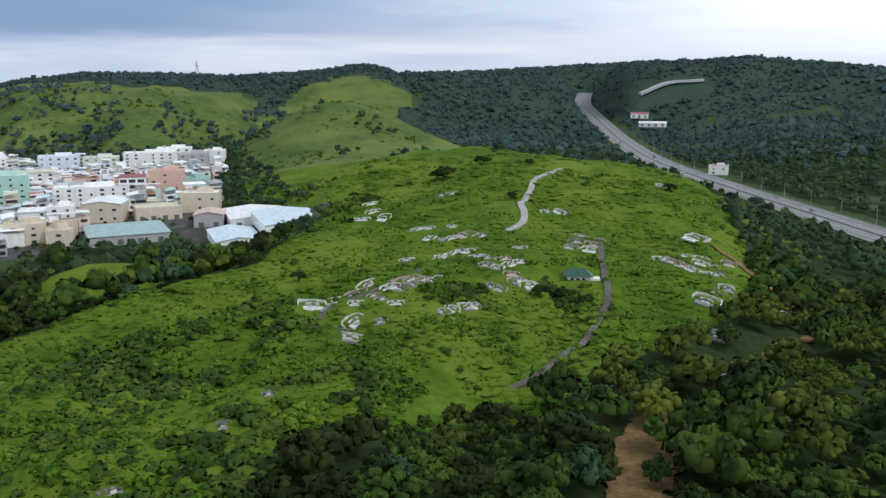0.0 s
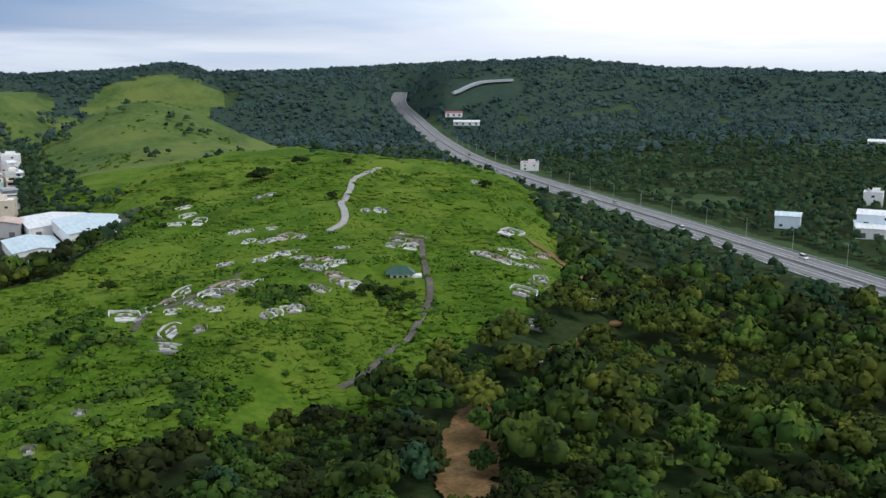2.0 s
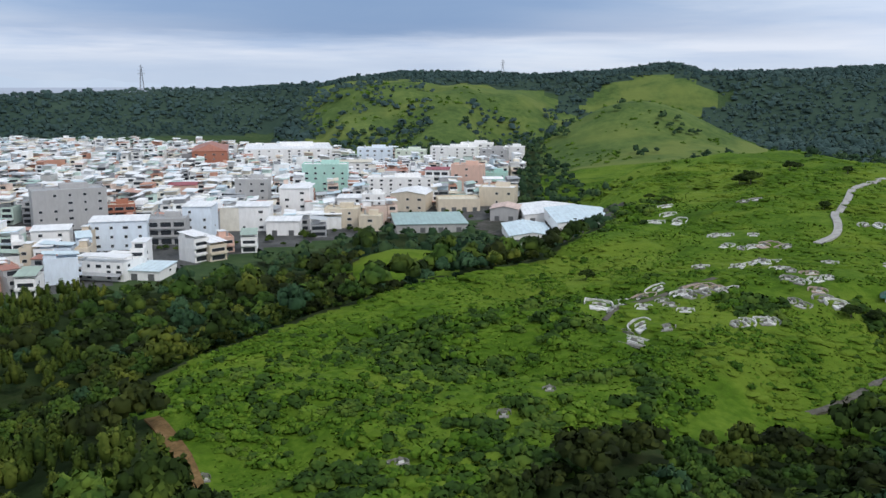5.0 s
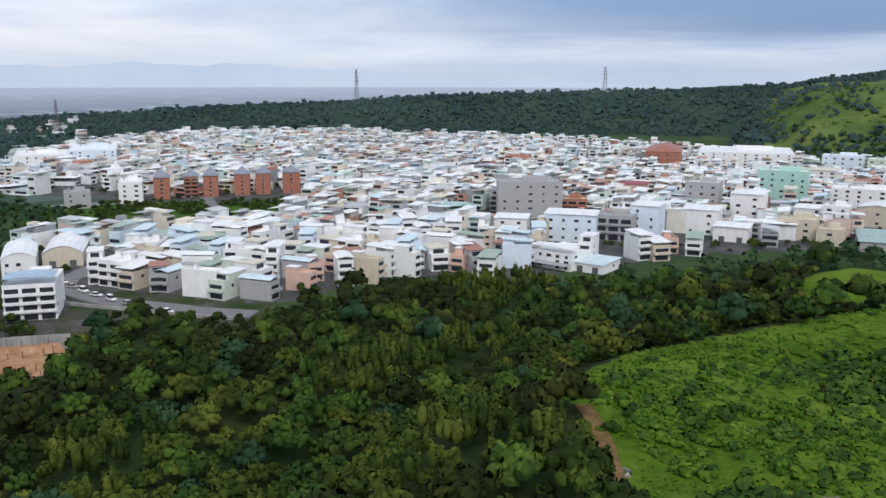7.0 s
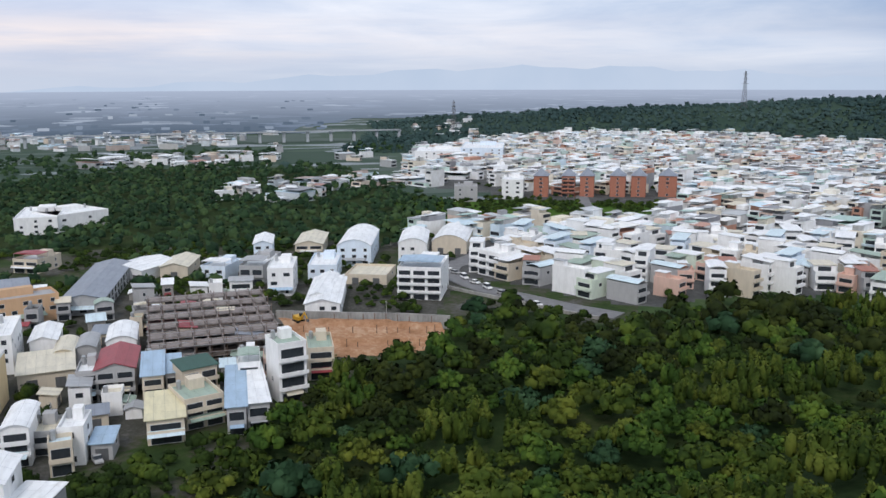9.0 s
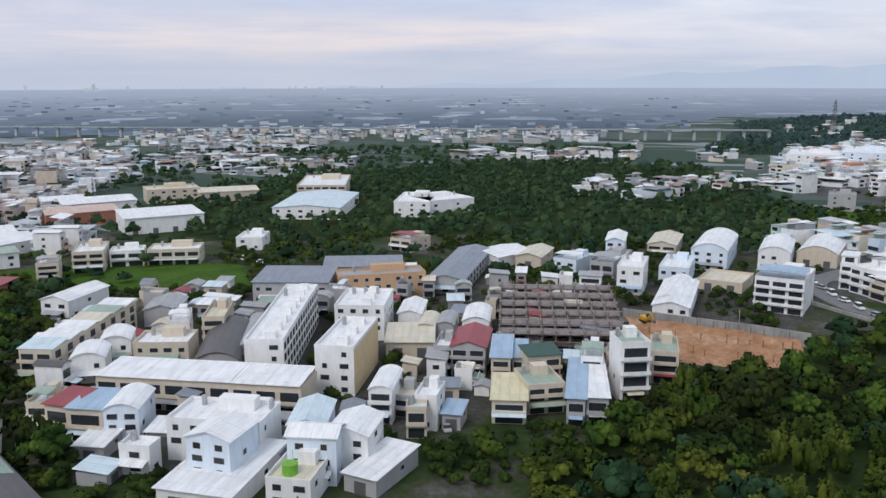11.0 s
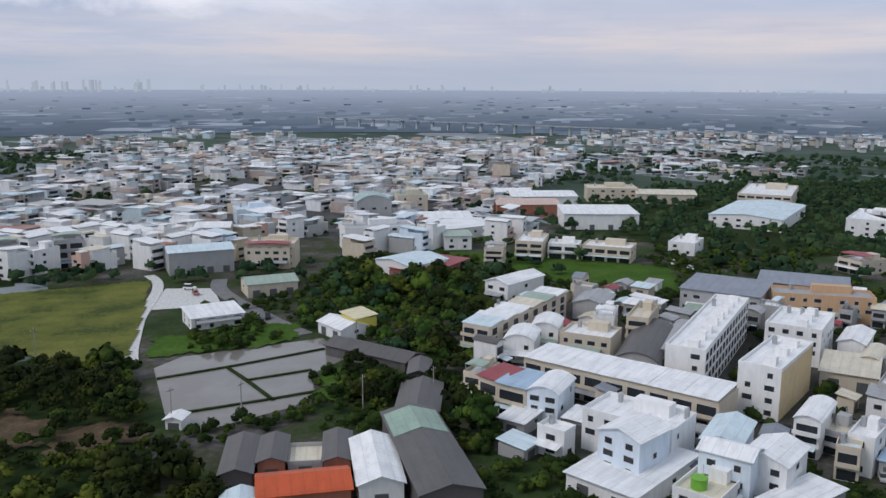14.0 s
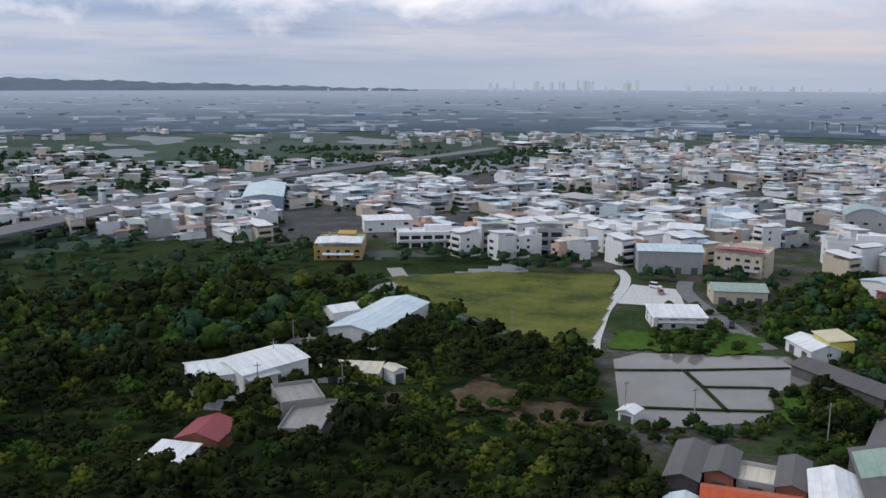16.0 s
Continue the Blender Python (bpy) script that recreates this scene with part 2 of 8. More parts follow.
FAR_GRASS = ring((-28, 890), (-13, 900), (-10, 1170), (-12, 1300), (-28, 1300))
WOODS = [
    ring((-95, 72), (-90, 156), (-86, 188), (-80, 218), (-76, 240), (-73, 262), (-70, 288), (-66, 284), (-61, 266), (-55, 308), (-46, 322), (-38, 328), (-30, 377), (-24, 429), (-16, 416), (-10, 390), (-7, 385), (-12, 290), (-19, 268), (-27, 230), (-34, 202), (-41, 177), (-38, 140), (-36, 118), (-30, 80)),
    ring((-28, 75), (-20, 100), (-12, 118), (-6, 138), (3, 146), (9, 158), (11, 150), (13, 75)),
    ring((13, 78), (10, 160), (13, 175), (17.8, 204), (20.4, 250), (20.4, 300), (19.4, 345), (17.6, 420), (24, 390), (32, 370), (46, 280), (60, 234), (60, 78)),
    ring((8, 611), (16, 611), (13, 832), (10, 1170), (0, 1300), (4, 910)),
    ring((-15, 455), (-12, 448), (-12, 546), (-16, 728), (-14, 780), (-12, 650)),
    ring((-200, 78), (-200, 429), (-170, 390), (-162, 341), (-157, 292), (-150, 247), (-146, 247), (-145, 188), (-140, 156), (-142, 78)),
]
# wooded gullies of the far green hill; grass that shows above and among the woods
GULLIES = [
    [(-317, 979), (-296, 1017), (-249, 1011), (-217, 925), (-241, 902), (-287, 920)],
    [(-222, 930), (-252, 1150), (-232, 1210), (-200, 1215), (-196, 1083), (-180, 930), (-163, 757), (-200, 790)],
    [(-436, 859), (-408, 872), (-357, 856), (-296, 874), (-197, 794), (-186, 747), (-395, 776)],
    [(-394, 892), (-351, 933), (-333, 891), (-376, 862)],
    [(-450, 985), (-425, 1000), (-415, 960), (-440, 955)],
]
SPUR_GRASS = [(-236, 1209), (-203, 1307), (-123, 1345), (-69, 1302), (-35, 1280), (-67, 1245), (-114, 1236), (-194, 1230)]
KNOLL = ring((-26, 312), (-24, 334), (-21.5, 344), (-18.8, 320), (-18.4, 286), (-22, 284), (-25, 292))
# hollows and lower slopes overgrown with dark scrub
THICKETS = [
    [(-92, 187), (-73, 204), (-44, 217), (-33, 212), (-29, 186), (-43, 176), (-47, 151), (-64, 147), (-83, 164)],
    [(-72, 122), (-50, 120), (-34, 100), (-60, 86), (-80, 104)],
    [(-44, 140), (-30, 146), (-18, 136), (-22, 112), (-38, 108)],
    [(-6, 223), (12, 223), (13, 208), (-4, 201)],
    [(-34, 160), (-20, 172), (-6, 160), (-14, 146), (-30, 146)],
    [(24, 224), (41, 222), (39, 200), (28, 205)],
    [(-60, 296), (-40, 330), (-24, 360), (-34, 400), (-52, 420), (-66, 360)],
]
# looser scrub, partly added to imitate the lens darkening over this near slope
LOWER_SLOPE = [(-104, 164), (-84, 168), (-62, 154), (-50, 140), (-30, 150), (-14, 140), (-20, 104), (-62, 84), (-104, 120)]
SIDE_WOODS = [(-205, 773), (-184, 763), (-166, 739), (-115, 593), (-85, 499), (-96, 481), (-106, 470), (-117, 467), (-149, 564)]
CLUMPS = [(-81, 490, 10), (-74, 665, 13), (-349, 909, 16), (-357, 863, 24), (-257, 907, 22), (-289, 928, 18), (-52, 754, 12), (-68, 771, 13), (-120, 800, 12), (-30, 560, 9), (40, 520, 10), (-20, 640, 9)]
EDGE_WOODS = [
    [(60, -400), (-36, -436), (-100, -412), (-118, -384), (-125, -350), (-120, -314), (-94, -270), (-21, -284), (60, -290)],
    [(-125, -350), (-160, -344), (-182, -332), (-176, -318), (-150, -312), (-122, -318)],
    ring((-127, 260), (-131, 240), (-132, 208), (-126, 176), (-121, 169), (-124, 214), (-121, 260), (-124, 338), (-132, 358), (-134, 292), (-136, 266)),
    ring((-96, 429), (-73, 390), (-70, 442), (-74, 559), (-80, 780), (-92, 806), (-104, 728), (-112, 624), (-118, 520), (-112, 429)),
    ring((-80, 910), (-75, 936), (-66, 1170), (-78, 1274)),
]


def far_grass(x, y):
    return inside(FAR_GRASS, x + 110 * (fbm(x, y, 70, 3, 55) - 0.5), y + 80 * (fbm(x, y, 70, 3, 56) - 0.5))


def woods_mask(x, y):
    x, y = np.asarray(x, float), np.asarray(y, float)
    m = np.zeros(x.shape, bool)
    for p in WOODS + EDGE_WOODS:
        m |= inside(p, x, y)
    r, b = np.hypot(x, y), np.degrees(np.arctan2(x, y))
    off = x - highway_x(y)
    m |= (b > -80) & (b < 90) & (r > 1290) & (height(x, y) > 4)
    m |= (b > 0) & (b < 80) & (off > 27) & (r > 310) & (fbm(x, y, 70, 3, 57) < 0.76)
    m |= (off < -17) & (off > -62) & (y > 150) & (y < 470) & (b > 17.5)
    m |= (off < -17) & (off > -40) & (y >= 470) & (y < 900) & (fbm(x, y, 22, 2, 58) > 0.45)
    m |= (b > -12) & (b < 12) & (r > 910) & (off < -24)
    m |= (b > -80) & (b < -20) & (r > 900) & ~inside(TOWN, x, y) & (height(x, y) > 3)
    m &= ~far_grass(x, y) | (fbm(x, y, 60, 3, 77) > 0.57)
    m &= ~inside(GRASS, x, y) | ((fbm(x, y, 26, 3, 83) > np.where(r > 600, 0.63, 0.68)) & (r > 300))
    m |= inside(SIDE_WOODS, x, y)
    jx, jy = x + 60 * (fbm(x, y, 40, 3, 87) - 0.5), y + 60 * (fbm(x, y, 40, 3, 88) - 0.5)
    for p in GULLIES:
        m |= inside(p, jx, jy)
    m &= ~inside(SPUR_GRASS, jx, jy) & ~inside(KNOLL, x, y)
    for cx, cy, rad in CLUMPS:
        m |= np.hypot(x - cx, y - cy) < rad * (0.6 + 0.8 * fbm(x, y, 8, 2, 67))
    m &= (np.abs(off) > 17) | (y > 1700)
    return m


# ---------------------------------------------------------------- materials
def surface(name, rough=0.8, metal=0.0, spec=0.4):
    m = bpy.data.materials.new(name)
    m.use_nodes = True
    n = Nodes(m.node_tree)
    out = n.add("ShaderNodeOutputMaterial")
    b = n.add("ShaderNodeBsdfPrincipled")
    n.put(b.inputs["Roughness"], rough).put(b.inputs["Metallic"], metal).put(b.inputs["Specular IOR Level"], spec)
    n.t.links.new(b.outputs[0], out.inputs[0])
    return m, n, b


def place(n):
    return n.add("ShaderNodeNewGeometry").outputs["Position"]


def relief(n, b, height_socket, strength=0.4, distance=0.1):
    k = n.add("ShaderNodeBump")
    n.put(k.inputs["Strength"], strength).put(k.inputs["Distance"], distance).put(k.inputs["Height"], height_socket)
    n.t.links.new(k.outputs[0], b.inputs["Normal"])


def ground_material(name, dark, mid, light, big, small, rough=0.95, bumps=0.5, dry=None):
    m, n, b = surface(name, rough, 0, 0.06)
    p = place(n)
    coarse, fine = n.noise(p, 1.0 / big, 5.0, 0.6), n.noise(p, 1.0 / small, 6.0, 0.65)
    f = n.math("ADD", n.math("MULTIPLY", coarse, 0.55), n.math("MULTIPLY", fine, 0.45))
    col = n.ramp(f, (0.33, dark), (0.5, mid), (0.66, light))
    if dry:
        # drifts of yellower grass
        col = n.mix(n.ramp(n.noise(p, 0.6 / big, 4.0, 0.6, 0.6), (0.48, (0, 0, 0)), (0.62, (0.75, 0.75, 0.75))), col, (*dry, 1))
    n.put(b.inputs["Base Color"], col)
    relief(n, b, fine, bumps, 0.5)
    return m


MAT = {}
MAT["grass"] = ground_material("hill_grass", (0.022, 0.054, 0.005), (0.062, 0.124, 0.010), (0.128, 0.200, 0.023), 24, 2.2, 0.95, 1.0, (0.135, 0.195, 0.024))
# far grass is greyer than the near hill: haze mixed into its colours
MAT["far_grass"] = ground_material("hazed_hill_grass", (0.038, 0.072, 0.022), (0.076, 0.122, 0.034), (0.130, 0.178, 0.050), 60, 7.0, 0.95, 1.0, (0.150, 0.185, 0.050))
MAT["floor"] = ground_material("forest_floor", (0.012, 0.024, 0.008), (0.024, 0.042, 0.013), (0.050, 0.060, 0.024), 20, 2.0)
MAT["earth"] = ground_material("bare_earth", (0.075, 0.058, 0.024), (0.18, 0.112, 0.050), (0.30, 0.20, 0.10), 5, 0.8)
MAT["dull_earth"] = ground_material("orchard_earth", (0.050, 0.042, 0.026), (0.10, 0.075, 0.048), (0.17, 0.125, 0.08), 5, 0.8)
MAT["street"] = ground_material("town_street", (0.05, 0.052, 0.05), (0.085, 0.087, 0.086), (0.15, 0.15, 0.148), 13, 1.5, 0.9, 0.1)
MAT["scrub"] = ground_material("dull_scrub", (0.026, 0.050, 0.022), (0.045, 0.078, 0.030), (0.075, 0.105, 0.045), 40, 5.0)
# ridge ground is tinted blue-green: distance haze put into its base colour
MAT["ridge"] = ground_material("hazed_ridge_ground", (0.026, 0.050, 0.038), (0.038, 0.066, 0.048), (0.052, 0.084, 0.056), 60, 8.0)
MAT["meadow"] = ground_material("meadow", (0.03, 0.066, 0.011), (0.055, 0.112, 0.018), (0.085, 0.150, 0.030), 15, 1.2)


def plain_material():
    m, n, b = surface("plain_fields", 0.95, 0, 0.15)
    p = place(n)
    v = n.add("ShaderNodeTexVoronoi", distance="MANHATTAN")
    n.put(v.inputs["Vector"], n.scaled(p, (1 / 52.0, 1 / 90.0, 0.0))).put(v.inputs["Scale"], 1.0)
    sep = n.add("ShaderNodeSeparateColor")
    n.put(sep.inputs[0], v.outputs["Color"])
    # palest patches are flooded paddies, the reflected sky put into their base colour
    fields = n.ramp(sep.outputs[0], (0.0, (0.035, 0.070, 0.040)), (0.25, (0.055, 0.090, 0.055)), (0.45, (0.10, 0.13, 0.11)), (0.6, (0.06, 0.10, 0.06)), (0.72, (0.34, 0.37, 0.40)), (0.9, (0.09, 0.12, 0.10)), mode="CONSTANT")
    rough = n.noise(p, 0.035, 6.0, 0.65)
    n.put(b.inputs["Base Color"], n.mix(n.math("MULTIPLY", rough, 0.7), fields, (0.065, 0.088, 0.080, 1)))
    return m


MAT["plain"] = plain_material()
MAT["track"] = ground_material("worn_track", (0.060, 0.056, 0.040), (0.12, 0.112, 0.095), (0.20, 0.19, 0.17), 6, 0.7)


def village_material():
    """Weeds, trodden soil and bits of paving run into each other."""
    m, n, b = surface("village_ground", 0.95, 0, 0.2)
    p = place(n)
    f = n.math("ADD", n.math("MULTIPLY", n.noise(p, 0.045, 4.0, 0.6), 0.7), n.math("MULTIPLY", n.noise(p, 0.6, 5.0, 0.65), 0.3))
    n.put(b.inputs["Base Color"], n.ramp(f, (0.36, (0.016, 0.034, 0.008)), (0.46, (0.030, 0.055, 0.012)), (0.52, (0.056, 0.058, 0.036)), (0.58, (0.085, 0.083, 0.074)), (0.66, (0.14, 0.137, 0.128))))
    relief(n, b, f, 0.4, 0.4)
    return m


def rice_material():
    """Ripening rice in drilled rows, with lodged and thin places."""
    m, n, b = surface("ripening_rice", 0.9, 0, 0.2)
    p = place(n)
    w = n.add("ShaderNodeTexWave", wave_type="BANDS", bands_direction="DIAGONAL")
    n.put(w.inputs["Vector"], p).put(w.inputs["Scale"], 0.05).put(w.inputs["Distortion"], 2.5)
    f = n.math("ADD", n.math("MULTIPLY", n.noise(p, 0.05, 4.0, 0.6), 0.62), n.math("ADD", n.math("MULTIPLY", n.noise(p, 1.1, 4.0, 0.6), 0.28), n.math("MULTIPLY", w.outputs[0], 0.03)))
    n.put(b.inputs["Base Color"], n.ramp(f, (0.38, (0.045, 0.068, 0.012)), (0.45, (0.100, 0.116, 0.022)), (0.52, (0.130, 0.142, 0.027)), (0.62, (0.185, 0.178, 0.045))))
    relief(n, b, n.noise(p, 2.2, 3.0), 0.5, 0.4)
    return m


MAT["village"] = village_material()
MAT["yard"] = ground_material("trodden_yard", (0.032, 0.038, 0.024), (0.068, 0.067, 0.058), (0.13, 0.127, 0.118), 14, 1.2, 0.95, 0.3)
MAT["rice"] = rice_material()


def leaf_material(name, a, b_, c, scale=0.12, single=0.16):
    m, n, b = surface(name, 0.8, 0, 0.08)
    p = place(n)
    isl = n.add("ShaderNodeNewGeometry").outputs["Random Per Island"]
    tree = n.noise(p, scale, 3.0, 0.5)
    f = n.math("ADD", n.math("MULTIPLY", tree, 1.02 - single), n.math("MULTIPLY", isl, single))
    n.put(b.inputs["Base Color"], n.ramp(f, (0.34, a), (0.52, b_), (0.70, c)))
    return m


MAT["leaf"] = leaf_material("tree_leaves", (0.010, 0.019, 0.005), (0.023, 0.043, 0.008), (0.070, 0.104, 0.016))
MAT["leaf_olive"] = leaf_material("olive_leaves", (0.018, 0.030, 0.006), (0.050, 0.070, 0.011), (0.125, 0.145, 0.022))
MAT["leaf_dark"] = leaf_material("dark_leaves", (0.008, 0.012, 0.004), (0.017, 0.026, 0.006), (0.043, 0.055, 0.011))
MAT["leaf_blue"] = leaf_material("blue_green_leaves", (0.009, 0.024, 0.011), (0.022, 0.054, 0.024), (0.050, 0.098, 0.044))
MAT["leaf_fresh"] = leaf_material("fresh_leaves", (0.014, 0.033, 0.007), (0.034, 0.072, 0.012), (0.090, 0.142, 0.021))
# the next three carry distance haze as blue in the leaf colour
MAT["leaf_far"] = leaf_material("hazed_distant_leaves", (0.013, 0.031, 0.015), (0.024, 0.053, 0.024), (0.050, 0.086, 0.032), 0.03, 0.4)
MAT["leaf_ridge"] = leaf_material("hazed_ridge_leaves", (0.028, 0.055, 0.054), (0.042, 0.077, 0.073), (0.062, 0.101, 0.088), 0.006, 0.12)
MAT["leaf_ridge_dark"] = leaf_material("hazed_dark_ridge_leaves", (0.020, 0.043, 0.041), (0.032, 0.061, 0.056), (0.050, 0.083, 0.070), 0.01, 0.15)
MAT["bamboo"] = leaf_material("bamboo_leaves", (0.016, 0.032, 0.006), (0.046, 0.072, 0.011), (0.105, 0.130, 0.022))
MAT["bush"] = leaf_material("bush_leaves", (0.034, 0.082, 0.007), (0.078, 0.160, 0.012), (0.140, 0.225, 0.024), 0.05, 0.3)
MAT["shrub"] = leaf_material("shrub_leaves", (0.026, 0.066, 0.006), (0.058, 0.122, 0.010), (0.112, 0.185, 0.020), 0.06, 0.25)


def plain_paint(name, col, vary=0.12, rough=0.75, metal=0.0, size=0.6):
    m, n, b = surface(name, rough, metal, 0.4)
    p = place(n)
    dirt = n.noise(n.scaled(p, (1, 1, 0.35)), 1.0 / size, 5.0, 0.65)
    d = n.ramp(dirt, (0.35, tuple(c * (1 - vary * 2.2) for c in col)), (0.62, col))
    streak = n.ramp(n.noise(n.scaled(p, (2.2, 2.2, 0.16)), 1.0, 5.0, 0.7), (0.55, (1, 1, 1)), (0.75, (1 - vary * 2.6, 1 - vary * 2.8, 1 - vary * 3)))
    n.put(b.inputs["Base Color"], n.mix(1.0, d, streak, "MULTIPLY"))
    return m


MAT["bark"] = plain_paint("bark", (0.16, 0.14, 0.11), 0.2, 0.95)
MAT["asphalt"] = plain_paint("asphalt", (0.20, 0.20, 0.205), 0.1, 0.9, 0, 3.0)
MAT["concrete"] = plain_paint("concrete", (0.40, 0.39, 0.37), 0.16, 0.9, 0, 2.0)
MAT["stone"] = plain_paint("pale_stone", (0.70, 0.70, 0.68), 0.16, 0.85, 0, 0.9)
MAT["viaduct"] = plain_paint("new_concrete", (0.44, 0.47, 0.50), 0.06, 0.85, 0, 3.0)
MAT["old_stone"] = plain_paint("weathered_stone", (0.27, 0.265, 0.24), 0.2, 0.9, 0, 0.7)
MAT["pinkstone"] = plain_paint("pink_stone", (0.46, 0.36, 0.31), 0.12, 0.85, 0, 0.9)
MAT["glass"] = plain_paint("window_glass", (0.035, 0.042, 0.05), 0.1, 0.15)
MAT["frame"] = plain_paint("window_frame", (0.62, 0.63, 0.63), 0.05, 0.5)
MAT["steel"] = plain_paint("steel", (0.50, 0.51, 0.52), 0.08, 0.4, 0.6)
MAT["dark_steel"] = plain_paint("dark_steel", (0.16, 0.165, 0.17), 0.08, 0.6, 0.4)
MAT["white_line"] = plain_paint("road_paint", (0.78, 0.78, 0.76), 0.1)
MAT["rust"] = plain_paint("rusty_scaffold", (0.22, 0.13, 0.09), 0.2, 0.9)
MAT["formwork"] = plain_paint("raw_concrete", (0.33, 0.29, 0.27), 0.2, 0.95, 0, 1.2)
MAT["digger"] = plain_paint("digger_paint", (0.62, 0.36, 0.04), 0.1, 0.5)
MAT["tank_green"] = plain_paint("green_tank", (0.18, 0.45, 0.05), 0.08, 0.5)
MAT["rubber"] = plain_paint("rubber", (0.02, 0.02, 0.02), 0.1, 0.9)
for key, col in {
    "white": (0.88, 0.88, 0.87), "cream": (0.66, 0.58, 0.46), "grey": (0.43, 0.43, 0.43), "bluewhite": (0.74, 0.83, 0.92), "pink": (0.72, 0.49, 0.40),
    "orange": (0.62, 0.40, 0.24), "red": (0.42, 0.16, 0.13), "yellow": (0.72, 0.62, 0.12), "dark": (0.13, 0.12, 0.115), "brick": (0.42, 0.17, 0.11),
    "ochre": (0.55, 0.36, 0.12), "blue": (0.36, 0.46, 0.56), "mint": (0.42, 0.66, 0.58), "yellowcream": (0.78, 0.60, 0.34), "palegreen": (0.66, 0.74, 0.62), "concrete": (0.34, 0.33, 0.31),
}.items():
    MAT["wall_" + key] = plain_paint(key + "_wall", col, 0.05, 0.8, 0, 1.6)


def sheet(name, col, rough=0.45, patch=0.16):
    """Ribbed sheet metal laid in panels, faded, with dark laps and water stains."""
    m, n, b = surface(name, rough, 0.0, 0.45)
    o = n.add("ShaderNodeTexCoord").outputs["Object"]
    w = n.add("ShaderNodeTexWave", wave_type="BANDS", bands_direction="X")
    n.put(w.inputs["Vector"], o).put(w.inputs["Scale"], 0.9).put(w.inputs["Distortion"], 0.0)
    cells = n.add("ShaderNodeTexBrick", offset=0.0)
    n.put(cells.inputs["Vector"], o).put(cells.inputs["Scale"], 1.0).put(cells.inputs["Brick Width"], 2.4).put(cells.inputs["Row Height"], 4.8)
    n.put(cells.inputs["Mortar Size"], 0.05).put(cells.inputs["Mortar Smooth"], 0.3).put(cells.inputs["Bias"], 0.0)
    n.put(cells.inputs["Color1"], (1, 1, 1, 1)).put(cells.inputs["Color2"], (0.90, 0.91, 0.92, 1)).put(cells.inputs["Mortar"], (0.62, 0.62, 0.63, 1))
    p = n.noise(n.scaled(o, (0.5, 0.12, 0.3)), 1.1, 4.0, 0.6)
    c = n.ramp(p, (0.35, tuple(v * (1 - patch) for v in col)), (0.6, col))
    stains = n.ramp(n.noise(n.scaled(place(n), (1.0, 1.0, 0.5)), 0.42, 7.0, 0.72, 0.4), (0.56, (1, 1, 1)), (0.76, (0.78, 0.75, 0.72)))
    n.put(b.inputs["Base Color"], n.mix(1.0, n.mix(0.85, c, cells.outputs[0], "MULTIPLY"), stains, "MULTIPLY"))
    relief(n, b, w.outputs[0], 0.35, 0.05)
    return m


for key, col in {
    "pale": (0.90, 0.91, 0.91), "cream": (0.72, 0.66, 0.52), "grey": (0.40, 0.41, 0.42), "dark": (0.115, 0.108, 0.105), "red": (0.33, 0.055, 0.065), "blue": (0.38, 0.52, 0.66),
    "bluepale": (0.66, 0.79, 0.84), "green": (0.022, 0.085, 0.060), "palegreen": (0.36, 0.46, 0.38), "yellow": (0.72, 0.65, 0.42), "slate": (0.26, 0.29, 0.34), "orange": (0.62, 0.105, 0.03),
    "teal": (0.36, 0.50, 0.48), "pink": (0.68, 0.50, 0.42), "brick": (0.40, 0.15, 0.09), "concrete": (0.34, 0.33, 0.31), "mixgreen": (0.30, 0.42, 0.34),
}.items():
    MAT["roof_" + key] = sheet(key + "_sheet", col)


def awning_paints():
    return [MAT["roof_" + k] for k in ("pale", "pale", "bluepale", "cream", "grey", "palegreen", "blue", "red")]


def picked(name, cols, rough=0.75, island=True, metal=0.0):
    """Paint picked from a few colours, house by house."""
    m, n, b = surface(name, rough, metal, 0.4)
    r = n.add("ShaderNodeNewGeometry").outputs["Random Per Island"] if island else n.add("ShaderNodeObjectInfo").outputs["Random"]
    p = place(n)
    col = n.ramp(r, *[(i / len(cols), c) for i, c in enumerate(cols)], mode="CONSTANT")
    streak = n.ramp(n.noise(n.scaled(p, (1, 1, 0.6)), 0.35, 5.0, 0.65), (0.35, (0.84, 0.83, 0.81)), (0.6, (1, 1, 1)))
    n.put(b.inputs["Base Color"], n.mix(1.0, col, streak, "MULTIPLY"))
    return m


WALLS = [(0.88, 0.90, 0.91), (0.74, 0.75, 0.75), (0.90, 0.91, 0.92), (0.80, 0.74, 0.62), (0.40, 0.41, 0.43), (0.86, 0.87, 0.86), (0.70, 0.55, 0.47), (0.89, 0.90, 0.92), (0.58, 0.70, 0.78), (0.50, 0.50, 0.49), (0.88, 0.90, 0.92), (0.80, 0.77, 0.68), (0.58, 0.72, 0.66), (0.88, 0.88, 0.87), (0.52, 0.28, 0.20), (0.30, 0.31, 0.33)]
ROOFS = [(0.92, 0.94, 0.96), (0.82, 0.87, 0.90), (0.92, 0.94, 0.95), (0.90, 0.93, 0.95), (0.52, 0.55, 0.57), (0.62, 0.77, 0.85), (0.88, 0.88, 0.84), (0.42, 0.58, 0.53), (0.88, 0.91, 0.93), (0.92, 0.94, 0.95), (0.50, 0.27, 0.20), (0.82, 0.88, 0.91), (0.92, 0.93, 0.95), (0.34, 0.36, 0.38), (0.72, 0.66, 0.52), (0.92, 0.94, 0.95)]
MAT["walls_far"] = picked("far_house_walls", WALLS, 0.8, True)
